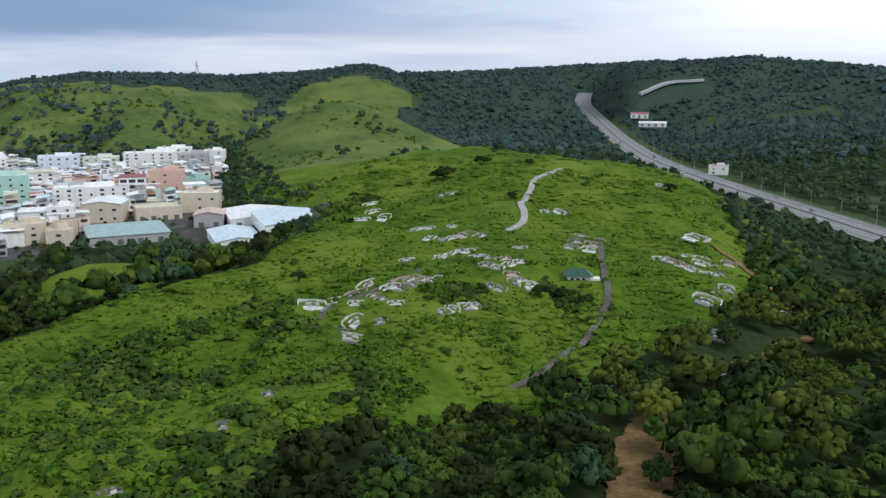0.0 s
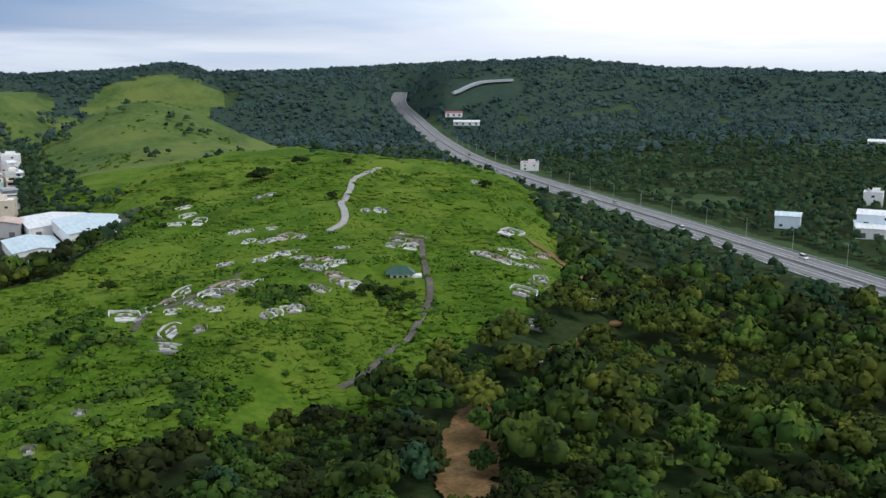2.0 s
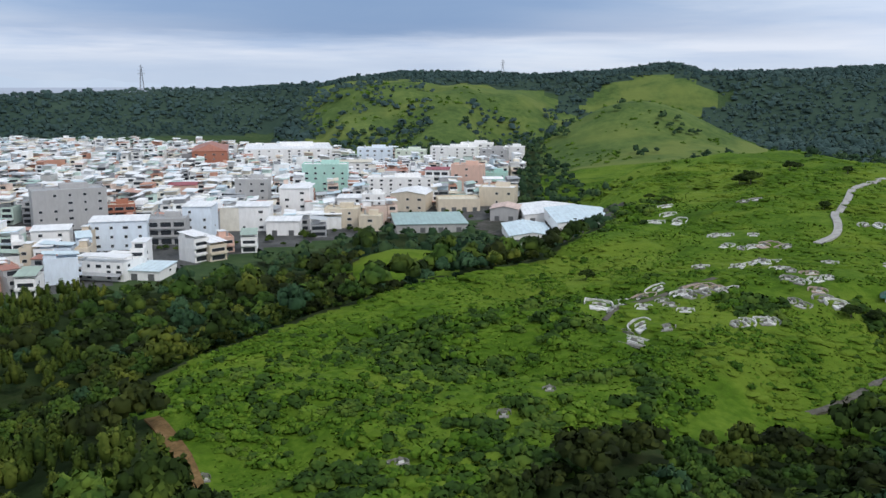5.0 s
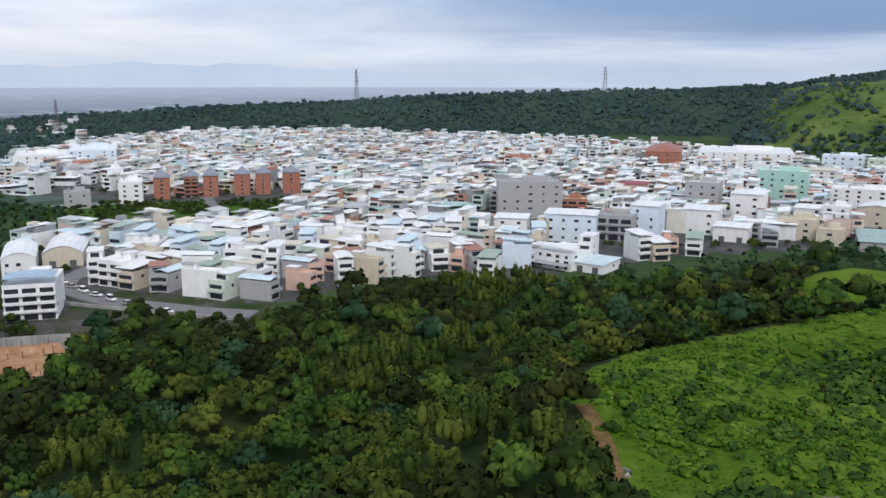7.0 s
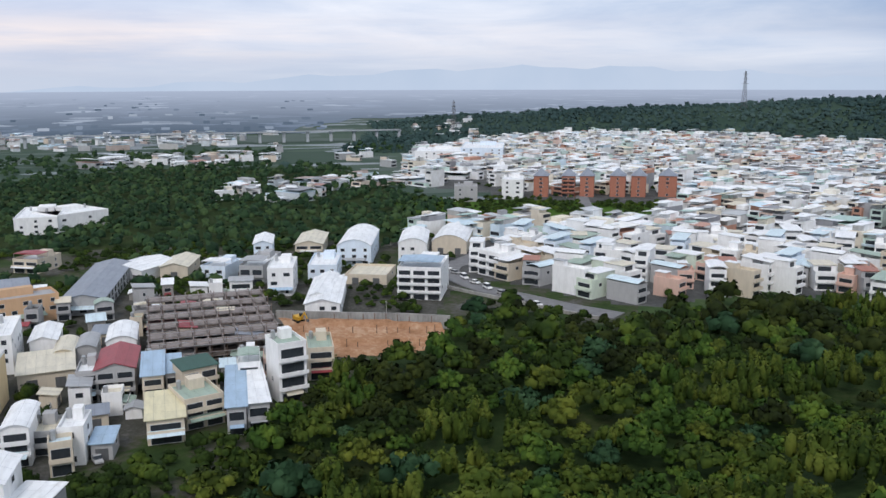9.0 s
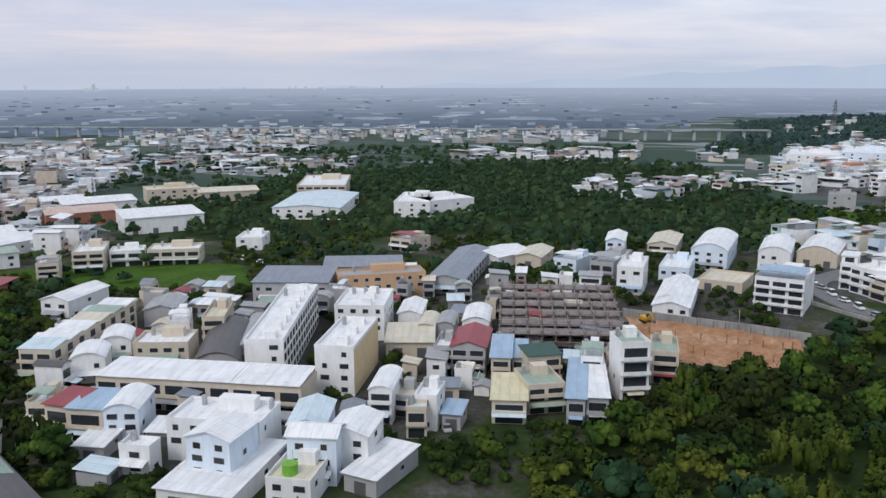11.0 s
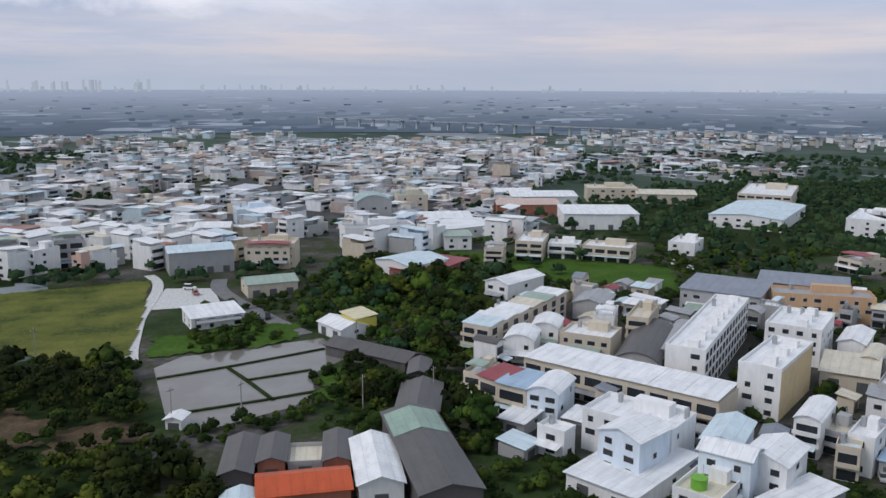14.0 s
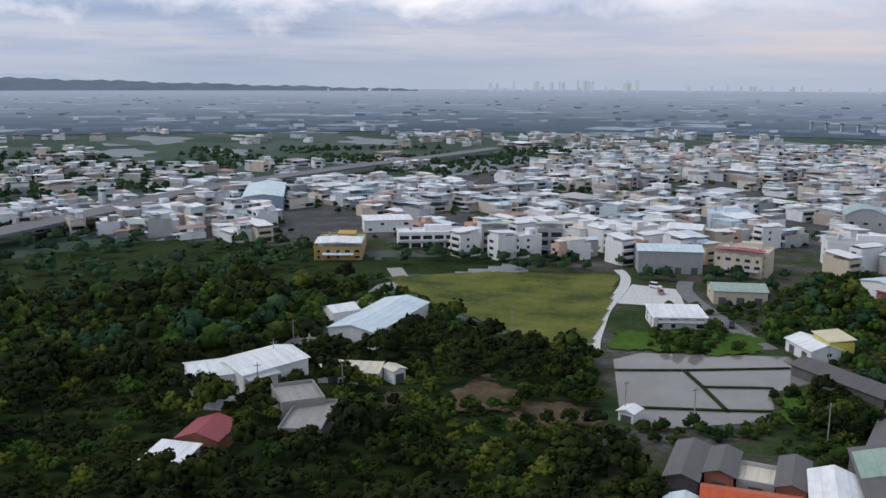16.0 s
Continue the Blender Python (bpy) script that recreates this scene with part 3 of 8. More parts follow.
WEST_WALLS = [(0.84, 0.85, 0.87), (0.86, 0.88, 0.90), (0.44, 0.45, 0.46), (0.72, 0.62, 0.52), (0.84, 0.86, 0.87), (0.56, 0.68, 0.74), (0.70, 0.66, 0.58), (0.36, 0.37, 0.38), (0.80, 0.81, 0.82), (0.50, 0.50, 0.49), (0.48, 0.40, 0.36), (0.58, 0.63, 0.66)]
WEST_ROOFS = [(0.90, 0.92, 0.94), (0.50, 0.53, 0.56), (0.58, 0.74, 0.82), (0.25, 0.26, 0.28), (0.40, 0.22, 0.18), (0.90, 0.92, 0.94), (0.84, 0.86, 0.87), (0.64, 0.67, 0.69), (0.38, 0.44, 0.43), (0.86, 0.87, 0.88), (0.36, 0.27, 0.24), (0.56, 0.60, 0.64), (0.46, 0.46, 0.45)]
MAT["walls_west"] = picked("old_house_walls", WEST_WALLS, 0.85, True)
MAT["roofs_west"] = picked("old_sheet_roofs", WEST_ROOFS, 0.55, True)
MAT["roofs_far"] = picked("far_sheet_roofs", ROOFS, 0.5, True)


# ---------------------------------------------------------------- mesh helpers
def mesh_from(name, verts, faces, mats, index=None, smooth=False, normals=None):
    """A mesh from arrays of quads (N, 4) or a list of polygons."""
    me = bpy.data.meshes.new(name)
    if isinstance(faces, np.ndarray):
        verts = np.ascontiguousarray(verts, dtype=np.float32)
        k = faces.shape[1]
        me.vertices.add(len(verts))
        me.vertices.foreach_set("co", verts.ravel())
        me.loops.add(faces.size)
        me.loops.foreach_set("vertex_index", np.ascontiguousarray(faces, dtype=np.int32).ravel())
        me.polygons.add(len(faces))
        me.polygons.foreach_set("loop_start", np.arange(0, faces.size, k, dtype=np.int32))
        me.update(calc_edges=True)
    else:
        me.from_pydata([tuple(v) for v in verts], [], faces)
    for m in mats:
        me.materials.append(m)
    if index is not None:
        me.polygons.foreach_set("material_index", np.ascontiguousarray(index, dtype=np.int32))
    me.polygons.foreach_set("use_smooth", np.full(len(me.polygons), bool(smooth or normals is not None)))
    me.update()
    if normals is not None:
        me.normals_split_custom_set_from_vertices(normals.tolist())
    return me


class Solid:
    """Collects boxes, prisms and sheets into one mesh."""

    def __init__(self):
        self.v, self.f, self.i = [], [], []

    def poly(self, verts, faces, mat=0):
        k = len(self.v)
        self.v += [tuple(p) for p in verts]
        self.f += [tuple(k + a for a in q) for q in faces]
        self.i += [mat] * len(faces)
        return self

    def box(self, x0, y0, z0, x1, y1, z1, mat=0):
        return self.poly([(x0, y0, z0), (x1, y0, z0), (x1, y1, z0), (x0, y1, z0), (x0, y0, z1), (x1, y0, z1), (x1, y1, z1), (x0, y1, z1)],
                         [(0, 3, 2, 1), (4, 5, 6, 7), (0, 1, 5, 4), (1, 2, 6, 5), (2, 3, 7, 6), (3, 0, 4, 7)], mat)

    def prism(self, profile, y0, y1, mat=0):
        """A profile of (x, z) points, counter-clockwise, drawn out along y."""
        n = len(profile)
        vs = [(x, y0, z) for x, z in profile] + [(x, y1, z) for x, z in profile]
        fs = [tuple(range(n)), tuple(range(2 * n - 1, n - 1, -1))]
        fs += [(i + n, (i + 1) % n + n, (i + 1) % n, i) for i in range(n)]
        return self.poly(vs, fs, mat)

    def tube(self, x, y, z0, z1, r0, r1=None, sides=8, mat=0):
        r1 = r0 if r1 is None else r1
        a = [2 * math.pi * i / sides for i in range(sides)]
        vs = [(x + r0 * math.cos(t), y + r0 * math.sin(t), z0) for t in a] + [(x + r1 * math.cos(t), y + r1 * math.sin(t), z1) for t in a]
        fs = [(i, (i + 1) % sides, (i + 1) % sides + sides, i + sides) for i in range(sides)]
        fs += [tuple(range(sides - 1, -1, -1)), tuple(range(sides, 2 * sides))]
        return self.poly(vs, fs, mat)

    def mesh(self, name, *mats):
        return mesh_from(name, self.v, self.f, mats, self.i)


def part(name, solid, material, parent, label="", mesh=None):
    ob = new(name, mesh or solid.mesh(name, material))
    ob.parent = parent
    if label:
        ob["label"] = label
    return ob


# ---------------------------------------------------------------- ground
def ground():
    # rings that widen outwards; finer towards the seen side
    bearing = np.radians(np.concatenate([np.arange(-200, 60, 0.45), np.arange(60, 160, 5.0)]))
    far = np.concatenate([[0.0, 30.0], np.geomspace(60, 2400, 230), np.geomspace(2600, 6800, 12)])
    r2, b2 = np.meshgrid(far, bearing, indexing="ij")
    x, y = r2 * np.sin(b2), r2 * np.cos(b2)
    x[0], y[0] = 3.0, 2.0
    z = height(x, y)
    v = np.stack([x.ravel(), y.ravel(), z.ravel()], 1)
    k = np.arange(x.size).reshape(x.shape)
    nxt = np.roll(k, -1, 1)
    f = np.stack([k[:-1].ravel(), k[1:].ravel(), nxt[1:].ravel(), nxt[:-1].ravel()], 1)[:, ::-1]
    cx, cy = v[f].mean(1)[:, 0], v[f].mean(1)[:, 1]
    wob = 8 * (fbm(cx, cy, 12, 3, 50) - 0.5)
    wx, wy = cx + wob, cy + 8 * (fbm(cx, cy, 12, 3, 60) - 0.5)
    mats = ["plain", "grass", "floor", "street", "rice", "meadow", "concrete", "village", "scrub", "ridge", "yard", "far_grass"]
    i = np.zeros(len(f), int)
    b = np.degrees(np.arctan2(cx, cy))
    rr = np.hypot(cx, cy)
    i[(b < -60) & (b > -150) & (rr < 470)] = 7
    i[(b > -60) & (b < 100)] = 8
    i[(b > -60) & (b < 80) & (height(cx, cy) > 2) & (cx < highway_x(cy)) & (rr < 900)] = 1
    i[(rr < 75)] = 2
    i[woods_mask(wx, wy)] = 2
    # woods beyond 900 m stand on the haze-tinted ridge ground
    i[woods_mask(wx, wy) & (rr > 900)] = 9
    i[inside(GRASS, wx, wy) | far_grass(cx, cy)] = 1
    i[inside(KNOLL, wx, wy) | inside(SPUR_GRASS, wx, wy)] = 1
    # past about 640 m grass takes the haze-greyed colours
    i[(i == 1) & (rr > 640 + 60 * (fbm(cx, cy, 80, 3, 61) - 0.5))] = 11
    i[inside(GARDENS, wx, wy) | inside(BLOCKS, wx, wy)] = 7
    i[inside(BLOCKS, wx, wy) & (rr < 330)] = 10
    for t in (TOWN, WEST_TOWN):
        i[inside(t, wx, wy) & (rr > 300)] = 3
    i[inside(WEST_TOWN, wx, wy) & ((fbm(cx, cy, 60, 3, 72) > 0.55) | (rr < 425))] = 7
    i[inside(GREEN_GAP, wx, wy)] = 5
    i[inside(MEADOW, cx, cy)] = 5
    ob = new("ground", mesh_from("ground", v, f, [MAT[m] for m in mats], i, True))
    tagged(ob, "hilly land, green grass slopes running out into a flat plain", "ground", kind="structure")


ground()


# ---------------------------------------------------------------- trees
def unit(v):
    return v / np.maximum(np.linalg.norm(v, axis=-1, keepdims=True), 1e-6)


def leaf_shell(lobes, count, size, seed):
    """Leafy sprays strewn over a few round lobes (x, y, z, radius, flatness); shaded as the lobe is."""
    g = np.random.default_rng(seed)
    lobes = np.array(lobes, float)
    w = lobes[:, 3] ** 2
    pick = g.choice(len(lobes), count, p=w / w.sum())
    d = g.normal(size=(count, 3))
    d[:, 2] = np.where(d[:, 2] < -0.25, -d[:, 2], d[:, 2])
    d = unit(d)
    L = lobes[pick]
    rad = L[:, 3:4] * g.uniform(0.86, 1.12, (count, 1))
    c = L[:, :3] + d * rad * np.stack([np.ones(count), np.ones(count), L[:, 4]], 1)
    nrm = unit(d + g.normal(scale=0.4, size=(count, 3)))
    nrm = np.where((nrm * d).sum(1, keepdims=True) < 0, -nrm, nrm)
    t = unit(np.cross(nrm, g.normal(size=(count, 3))))
    s = np.cross(nrm, t)
    a, b = (size * g.uniform(0.6, 1.3, (count, 1)) for _ in range(2))
    t, s = t * a, s * b
    bend = nrm * size * 0.25
    v = np.stack([c - t - s * 0.6, c + t * 0.7 - s - bend, c + t + s * 0.7, c - t * 0.6 + s - bend], 1).reshape(-1, 3)
    shade = unit(d * 0.75 + nrm * 0.35 + np.array([0, 0, 0.15]))
    return v, np.arange(count * 4).reshape(-1, 4), np.repeat(shade, 4, 0)


def lobes_mesh(lobes, shrink=0.9, rows=4, cols=7, seed=0, rough=0.1):
    """Uneven round leaf masses, closed over the top."""
    g = np.random.default_rng(seed + 900)
    vs, fs, ns = [], [], []
    for x, y, z, r, flat in lobes:
        k = len(vs)
        turn = g.uniform(0, 6.28)
        for i in range(rows):
            a = math.pi * (0.02 + 0.64 * i / (rows - 1))
            for j in range(cols):
                t = 2 * math.pi * j / cols + turn
                q = shrink * r * (1 + (g.uniform(-rough, rough) if i else 0))
                d = (math.sin(a) * math.cos(t), math.sin(a) * math.sin(t), math.cos(a))
                vs.append((x + q * d[0], y + q * d[1], z + q * flat * d[2]))
                ns.append(d)
        for i in range(rows - 1):
            for j in range(cols):
                fs.append((k + i * cols + j, k + (i + 1) * cols + j, k + (i + 1) * cols + (j + 1) % cols, k + i * cols + (j + 1) % cols))
    return np.array(vs), np.array(fs), unit(np.array(ns) + g.normal(scale=0.12, size=(len(ns), 3)))


def merged(*sets):
    V, F, N, off = [], [], [], 0
    for v, f, m in sets:
        V.append(v)
        F.append(f + off)
        N.append(m)
        off += len(v)
    return np.concatenate(V), np.concatenate(F), np.concatenate(N)


def crown_arrays(seed, count, size, lobes_n=6, spread=2.3, radius=1.7, base=1.6, flat=0.85, rows=4, cols=7, rough=0.1, soft=0.25, shrink=0.9):
    """A crown about 7 m wide on a trunk; the origin is the foot."""
    g = np.random.default_rng(seed)
    lobes = [(0, 0, base + radius, radius * 1.25, flat)]
    for i in range(lobes_n):
        a = 2 * math.pi * (i + g.uniform(-0.3, 0.3)) / lobes_n
        d = spread * g.uniform(0.6, 1.0)
        lobes.append((d * math.cos(a), d * math.sin(a), base + radius * g.uniform(0.35, 1.15), radius * g.uniform(0.6, 0.95), flat))
    for i in range(lobes_n // 2):
        a, d = g.uniform(0, 6.28), spread * g.uniform(0.2, 0.6)
        lobes.append((d * math.cos(a), d * math.sin(a), base + radius * g.uniform(1.4, 1.9), radius * g.uniform(0.45, 0.7), flat))
    v, f, nv = merged(leaf_shell(lobes, count, size, seed + 1), lobes_mesh(lobes, shrink, rows, cols, seed, rough))
    return v, f, unit(nv + np.array([0, 0, soft]))


def joined(protos, xs, ys, zs, scale, turn, which, squash=None):
    """Copies of quad prototypes as one set of arrays."""
    V, F, N, off = [], [], [], 0
    for p, (v, f, nv) in enumerate(protos):
        m = np.where(which == p)[0]
        if not len(m):
            continue
        c, s = np.cos(turn[m])[:, None], np.sin(turn[m])[:, None]
        k = scale[m][:, None]
        h = k if squash is None else k * squash[m][:, None]
        w = np.stack([(v[:, 0] * c - v[:, 1] * s) * k + xs[m][:, None], (v[:, 0] * s + v[:, 1] * c) * k + ys[m][:, None], v[:, 2] * h + zs[m][:, None]], 2)
        V.append(w.reshape(-1, 3))
        N.append(np.stack([nv[:, 0] * c - nv[:, 1] * s, nv[:, 0] * s + nv[:, 1] * c, nv[:, 2] + 0 * c], 2).reshape(-1, 3))
        F.append((f[None] + (np.arange(len(m)) * len(v))[:, None, None]).reshape(-1, 4) + off)
        off += len(m) * len(v)
    return np.concatenate(V), np.concatenate(F), np.concatenate(N)


def face_index(protos, which, mats):
    """Material of each face of what joined() makes of these prototypes."""
    return np.concatenate([np.repeat(mats[which == p], len(protos[p][1])) for p in range(len(protos))])


def scatter(count, r0, r1, b0, b1, mask, seed, power=1.0):
    """Random places by bearing and distance that the mask admits."""
    g = np.random.default_rng(seed)
    b = np.radians(g.uniform(b0, b1, count))
    r = r0 + (r1 - r0) * g.uniform(0, 1, count) ** power
    x, y = r * np.sin(b), r * np.cos(b)
    keep = mask(x, y)
    return x[keep], y[keep]


def thin(x, y, gap):
    """Drops places that stand closer than gap to an earlier one."""
    grid, keep = {}, []
    for i, (a, b) in enumerate(zip(x, y)):
        k = (int(a // gap), int(b // gap))
        if any(math.hypot(a - x[j], b - y[j]) < gap for p in (-1, 0, 1) for q in (-1, 0, 1) for j in grid.get((k[0] + p, k[1] + q), ())):
            continue
        grid.setdefault(k, []).append(i)
        keep.append(i)
    return np.array(keep, int)


def bamboo_arrays(seed, count, size):
    """A clump of tall plumes that lean outwards."""
    g = np.random.default_rng(seed)
    lobes = []
    for i in range(8):
        a, d = g.uniform(0, 6.28), g.uniform(0.4, 2.6)
        h = g.uniform(5.0, 9.0)
        lobes.append((d * math.cos(a), d * math.sin(a), h * 0.62, g.uniform(0.8, 1.15), h * 0.33))
    return merged(leaf_shell(lobes, count, size, seed + 1), lobes_mesh(lobes, 0.8, 4, 6, seed, 0.15))


def bare(x, y):
    """Clearings, yards and tracks that stay free of trees."""
    k = inside(FIELD, x, y) | inside(PONDS, x, y) | inside(NORTH_YARD, x, y)
    for cx, cy, rad in CLEARINGS + TAKEN:
        k |= np.hypot(x - cx, y - cy) < rad
    return k


# open ground on the hill and along the tracks: x, y, radius
CLEARINGS = [(29, 122, 6.5), (33, 134, 5.5), (36, 168, 6), (26, 108, 6.5), (72, 186, 8), (60, 172, 11), (56, 158, 5), (101, 270, 13), (115, 265, 12), (84, 196, 6), (86, 160, 9), (-86, 112, 6), (-96, 121, 5), (-76, 104, 5), (-60, 215, 1)]
TAKEN = []


def woods():
    # large trees first, smaller ones between them; near trees stand singly, those farther off are joined into wide stands
    ok = lambda a, b: woods_mask(a, b) & ~bare(a, b)
    x, y = scatter(9000, 84, 330, -190, 52, lambda a, b: ok(a, b) & (fbm(a, b, 40, 2, 97) > 0.42), 10, 0.75)
    k = thin(x, y, 8.2)
    x, y = x[k], y[k]
    large = len(x)
    x2, y2 = scatter(52000, 84, 330, -190, 52, ok, 11, 0.75)
    x, y = np.concatenate([x, x2]), np.concatenate([y, y2])
    k = thin(x, y, 4.4)
    x, y = x[k], y[k]
    tall = np.where(k < large, 1.55, 0.85)
    r = np.hypot(x, y)
    order = np.argsort(r)
    near, rest = order[:190], order[190:]
    protos = []
    for i in range(6):
        v, f, nv = crown_arrays(100 + i, 1100, 0.17, 13, 2.6, 1.25, 2.0, cols=7, rough=0.2, shrink=0.8)
        crown = [mesh_from("crown", v, f, [MAT[k]], normals=nv) for k in ("leaf", "leaf_olive", "leaf_dark", "leaf_fresh")]
        t = Solid().tube(0, 0, -0.8, 2.6, 0.24, 0.14, 7)
        for j in range(3):
            a = 2.1 * j + i
            t.poly([(0.1 * math.cos(a + q), 0.1 * math.sin(a + q), 1.6) for q in (0, 2.1, 4.2)] + [(1.5 * math.cos(a) + 0.04 * math.cos(q), 1.5 * math.sin(a) + 0.04 * math.sin(q), 3.4) for q in (0, 2.1, 4.2)], [(0, 1, 4, 3), (1, 2, 5, 4), (2, 0, 3, 5)])
        protos.append((crown, t.mesh("trunk", MAT["bark"])))
    g = np.random.default_rng(5)
    zn = height(x, y)
    for i in near:
        crown, trunk = protos[int(g.integers(6))]
        b = math.degrees(math.atan2(x[i], y[i]))
        crown = crown[int(g.choice((1, 1, 3, 1) if 12 < b < 90 else (2, 2, 2, 1) if b < -100 or b > 90 else (0, 0, 2, 3, 1)))]
        s = tall[i] * g.uniform(0.72, 1.12)
        root = new("tree")
        root.matrix_world = pose(x[i], y[i], float(zn[i]), 0, 0, g.uniform(0, 360)) @ Matrix.Diagonal((s, s, s * g.uniform(0.8, 1.2), 1))
        part("trunk", None, None, root, mesh=trunk)
        part("crown", None, None, root, mesh=crown)
        tagged(root, "broadleaf tree with a dense dark green crown on the slope", "tree", "trees of the near woods")
    # lone trees on the open hill
    for tx, ty, s in ((2, 420, 1.7), (-3, 424, 1.2), (20, 462, 1.3), (44, 440, 0.9), (-43, 252, 0.8), (-32, 382, 0.9), (-38, 402, 0.8), (101, 382, 1.0), (-44, 426, 0.9), (28, 347, 0.8), (26, 169, 0.6), (31, 217, 0.9), (25, 214, 0.8), (36, 210, 0.7), (24, 470, 1.0)):
        crown, trunk = protos[int(g.integers(6))]
        root = new("tree")
        root.matrix_world = pose(tx, ty, float(height(tx, ty)) - 0.4 * s, 0, 0, g.uniform(0, 360)) @ Matrix.Diagonal((s, s, s * 0.85, 1))
        part("trunk", None, None, root, mesh=trunk)
        part("crown", None, None, root, mesh=crown[0])
        tagged(root, "round dark green tree alone on the grass hill", "tree", "lone trees on the hill")
    # bamboo in drifts, broadleaf elsewhere; each stand mixes several kinds of tree
    bear = np.degrees(np.arctan2(x, y))
    cane = (fbm(x, y, 34, 2, 91) > np.where(bear < -54, 0.64, 0.66)) & (bear < -36) & (bear > -82) & (r > 125)
    east, west = (bear > 12) & (bear < 90), (bear < -100) | (bear > 90)
    kinds_near = [crown_arrays(200 + i, 150, 0.30, 8, 2.5, 1.35, 1.9, rows=3, cols=6, rough=0.2, shrink=0.84) for i in range(6)]
    kinds_far = [crown_arrays(220 + i, 34, 0.5, 4, rows=3, cols=6, rough=0.18) for i in range(4)]
    leaves = ["leaf_dark", "leaf", "leaf_fresh", "leaf_olive", "leaf_blue", "bamboo"]
    for name, pick, arrays, shares, lab in (
        ("olive_woodland", east & (r <= 240), kinds_near, (1.5, 2, 2.4, 5, 0, 1.2), "olive green woods of round trees beside the motorway"),
        ("orchard", west & (r <= 240), kinds_near, (8, 1.2, 0.2, 1.2, 0, 0), "very dark green orchard trees standing close together"),
        ("woodland", ~cane & ~east & ~west & (r <= 240), kinds_near, (2, 3, 3.4, 2.4, 0.8, 1.4), "dense green woods of mixed broadleaf trees below the hill"),
        ("woodland_edge", ~cane & (r > 240), kinds_far, (3, 3, 2, 1, 1.2, 0.3), "dark green woods between the hill and the houses"),
        ("bamboo_grove", cane, [bamboo_arrays(240 + i, 190, 0.28) for i in range(4)], (0, 0, 0.6, 0.8, 0, 6), "yellow-green bamboo plumes standing among darker trees"),
    ):
        m = np.array([i for i in rest if pick[i]], int)
        n = len(m)
        # kinds keep together in drifts, with strays among them
        share = np.cumsum(np.array(shares) / sum(shares))
        drift = np.argsort(np.argsort(fbm(x[m], y[m], 38, 3, 98))) / max(n, 1)
        species = np.searchsorted(share, np.where(g.random(n) < 0.55, drift, g.random(n)) * 0.999)
        which = g.integers(0, len(arrays), n)
        v, f, nv = joined(arrays, x[m], y[m], zn[m], (tall[m] if name != "bamboo_grove" else 0.95) * g.uniform(0.68, 1.2, n), g.uniform(0, 6.28, n), which, g.uniform(0.8, 1.3, n))
        tagged(new(name, mesh_from(name, v, f, [MAT[k] for k in leaves], face_index(arrays, which, species), normals=nv)), lab, "trees", kind="stuff")
    # far woods: the valley, then the ridges
    free = lambda a, b: woods_mask(a, b) & ~bare(a, b) & ~inside(TOWN, a, b)
    x, y = scatter(36000, 330, 1050, -118, 50, free, 12, 0.8)
    k = np.random.default_rng(3).random(len(x)) > step(760, 1050, np.hypot(x, y))
    x, y = x[k], y[k]
    x2, y2 = scatter(13000, 330, 960, -200, -84, lambda a, b: ((fbm(a, b, 70, 2, 9) > 0.535) | (fbm(a, b, 60, 3, 5) > 0.62)) & ~bare(a, b) & ~(inside(WEST_TOWN, a, b) & (fbm(a, b, 90, 2, 6) < 0.60)), 13, 0.8)
    x, y = np.concatenate([x, x2]), np.concatenate([y, y2])
    k = thin(x, y, 6.8)
    x, y = x[k], y[k]
    n = len(x)
    arrays = [crown_arrays(300 + i, 8, 0.7, 2, base=1.0, rows=3, cols=6, rough=0.2, soft=0.5) for i in range(5)]
    v, f, nv = joined(arrays, x, y, height(x, y), g.uniform(0.85, 1.6, n), g.uniform(0, 6.28, n), g.integers(0, 5, n), g.uniform(0.7, 1.2, n))
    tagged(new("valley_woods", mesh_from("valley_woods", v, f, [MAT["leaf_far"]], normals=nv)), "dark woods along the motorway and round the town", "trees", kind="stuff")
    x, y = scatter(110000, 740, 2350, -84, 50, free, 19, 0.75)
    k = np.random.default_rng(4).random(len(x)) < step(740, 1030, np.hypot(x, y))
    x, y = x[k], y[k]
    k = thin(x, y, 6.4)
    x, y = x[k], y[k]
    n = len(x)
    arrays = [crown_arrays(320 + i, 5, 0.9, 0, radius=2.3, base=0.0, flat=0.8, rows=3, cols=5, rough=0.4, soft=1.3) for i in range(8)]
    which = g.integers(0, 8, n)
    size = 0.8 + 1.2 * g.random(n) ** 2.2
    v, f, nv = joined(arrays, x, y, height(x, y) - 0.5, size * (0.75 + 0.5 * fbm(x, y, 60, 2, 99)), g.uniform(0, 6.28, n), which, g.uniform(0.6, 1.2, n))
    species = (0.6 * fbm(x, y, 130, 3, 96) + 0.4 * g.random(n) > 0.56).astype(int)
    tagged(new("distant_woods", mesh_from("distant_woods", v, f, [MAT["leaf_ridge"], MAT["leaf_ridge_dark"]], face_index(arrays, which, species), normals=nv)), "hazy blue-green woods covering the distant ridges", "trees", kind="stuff")


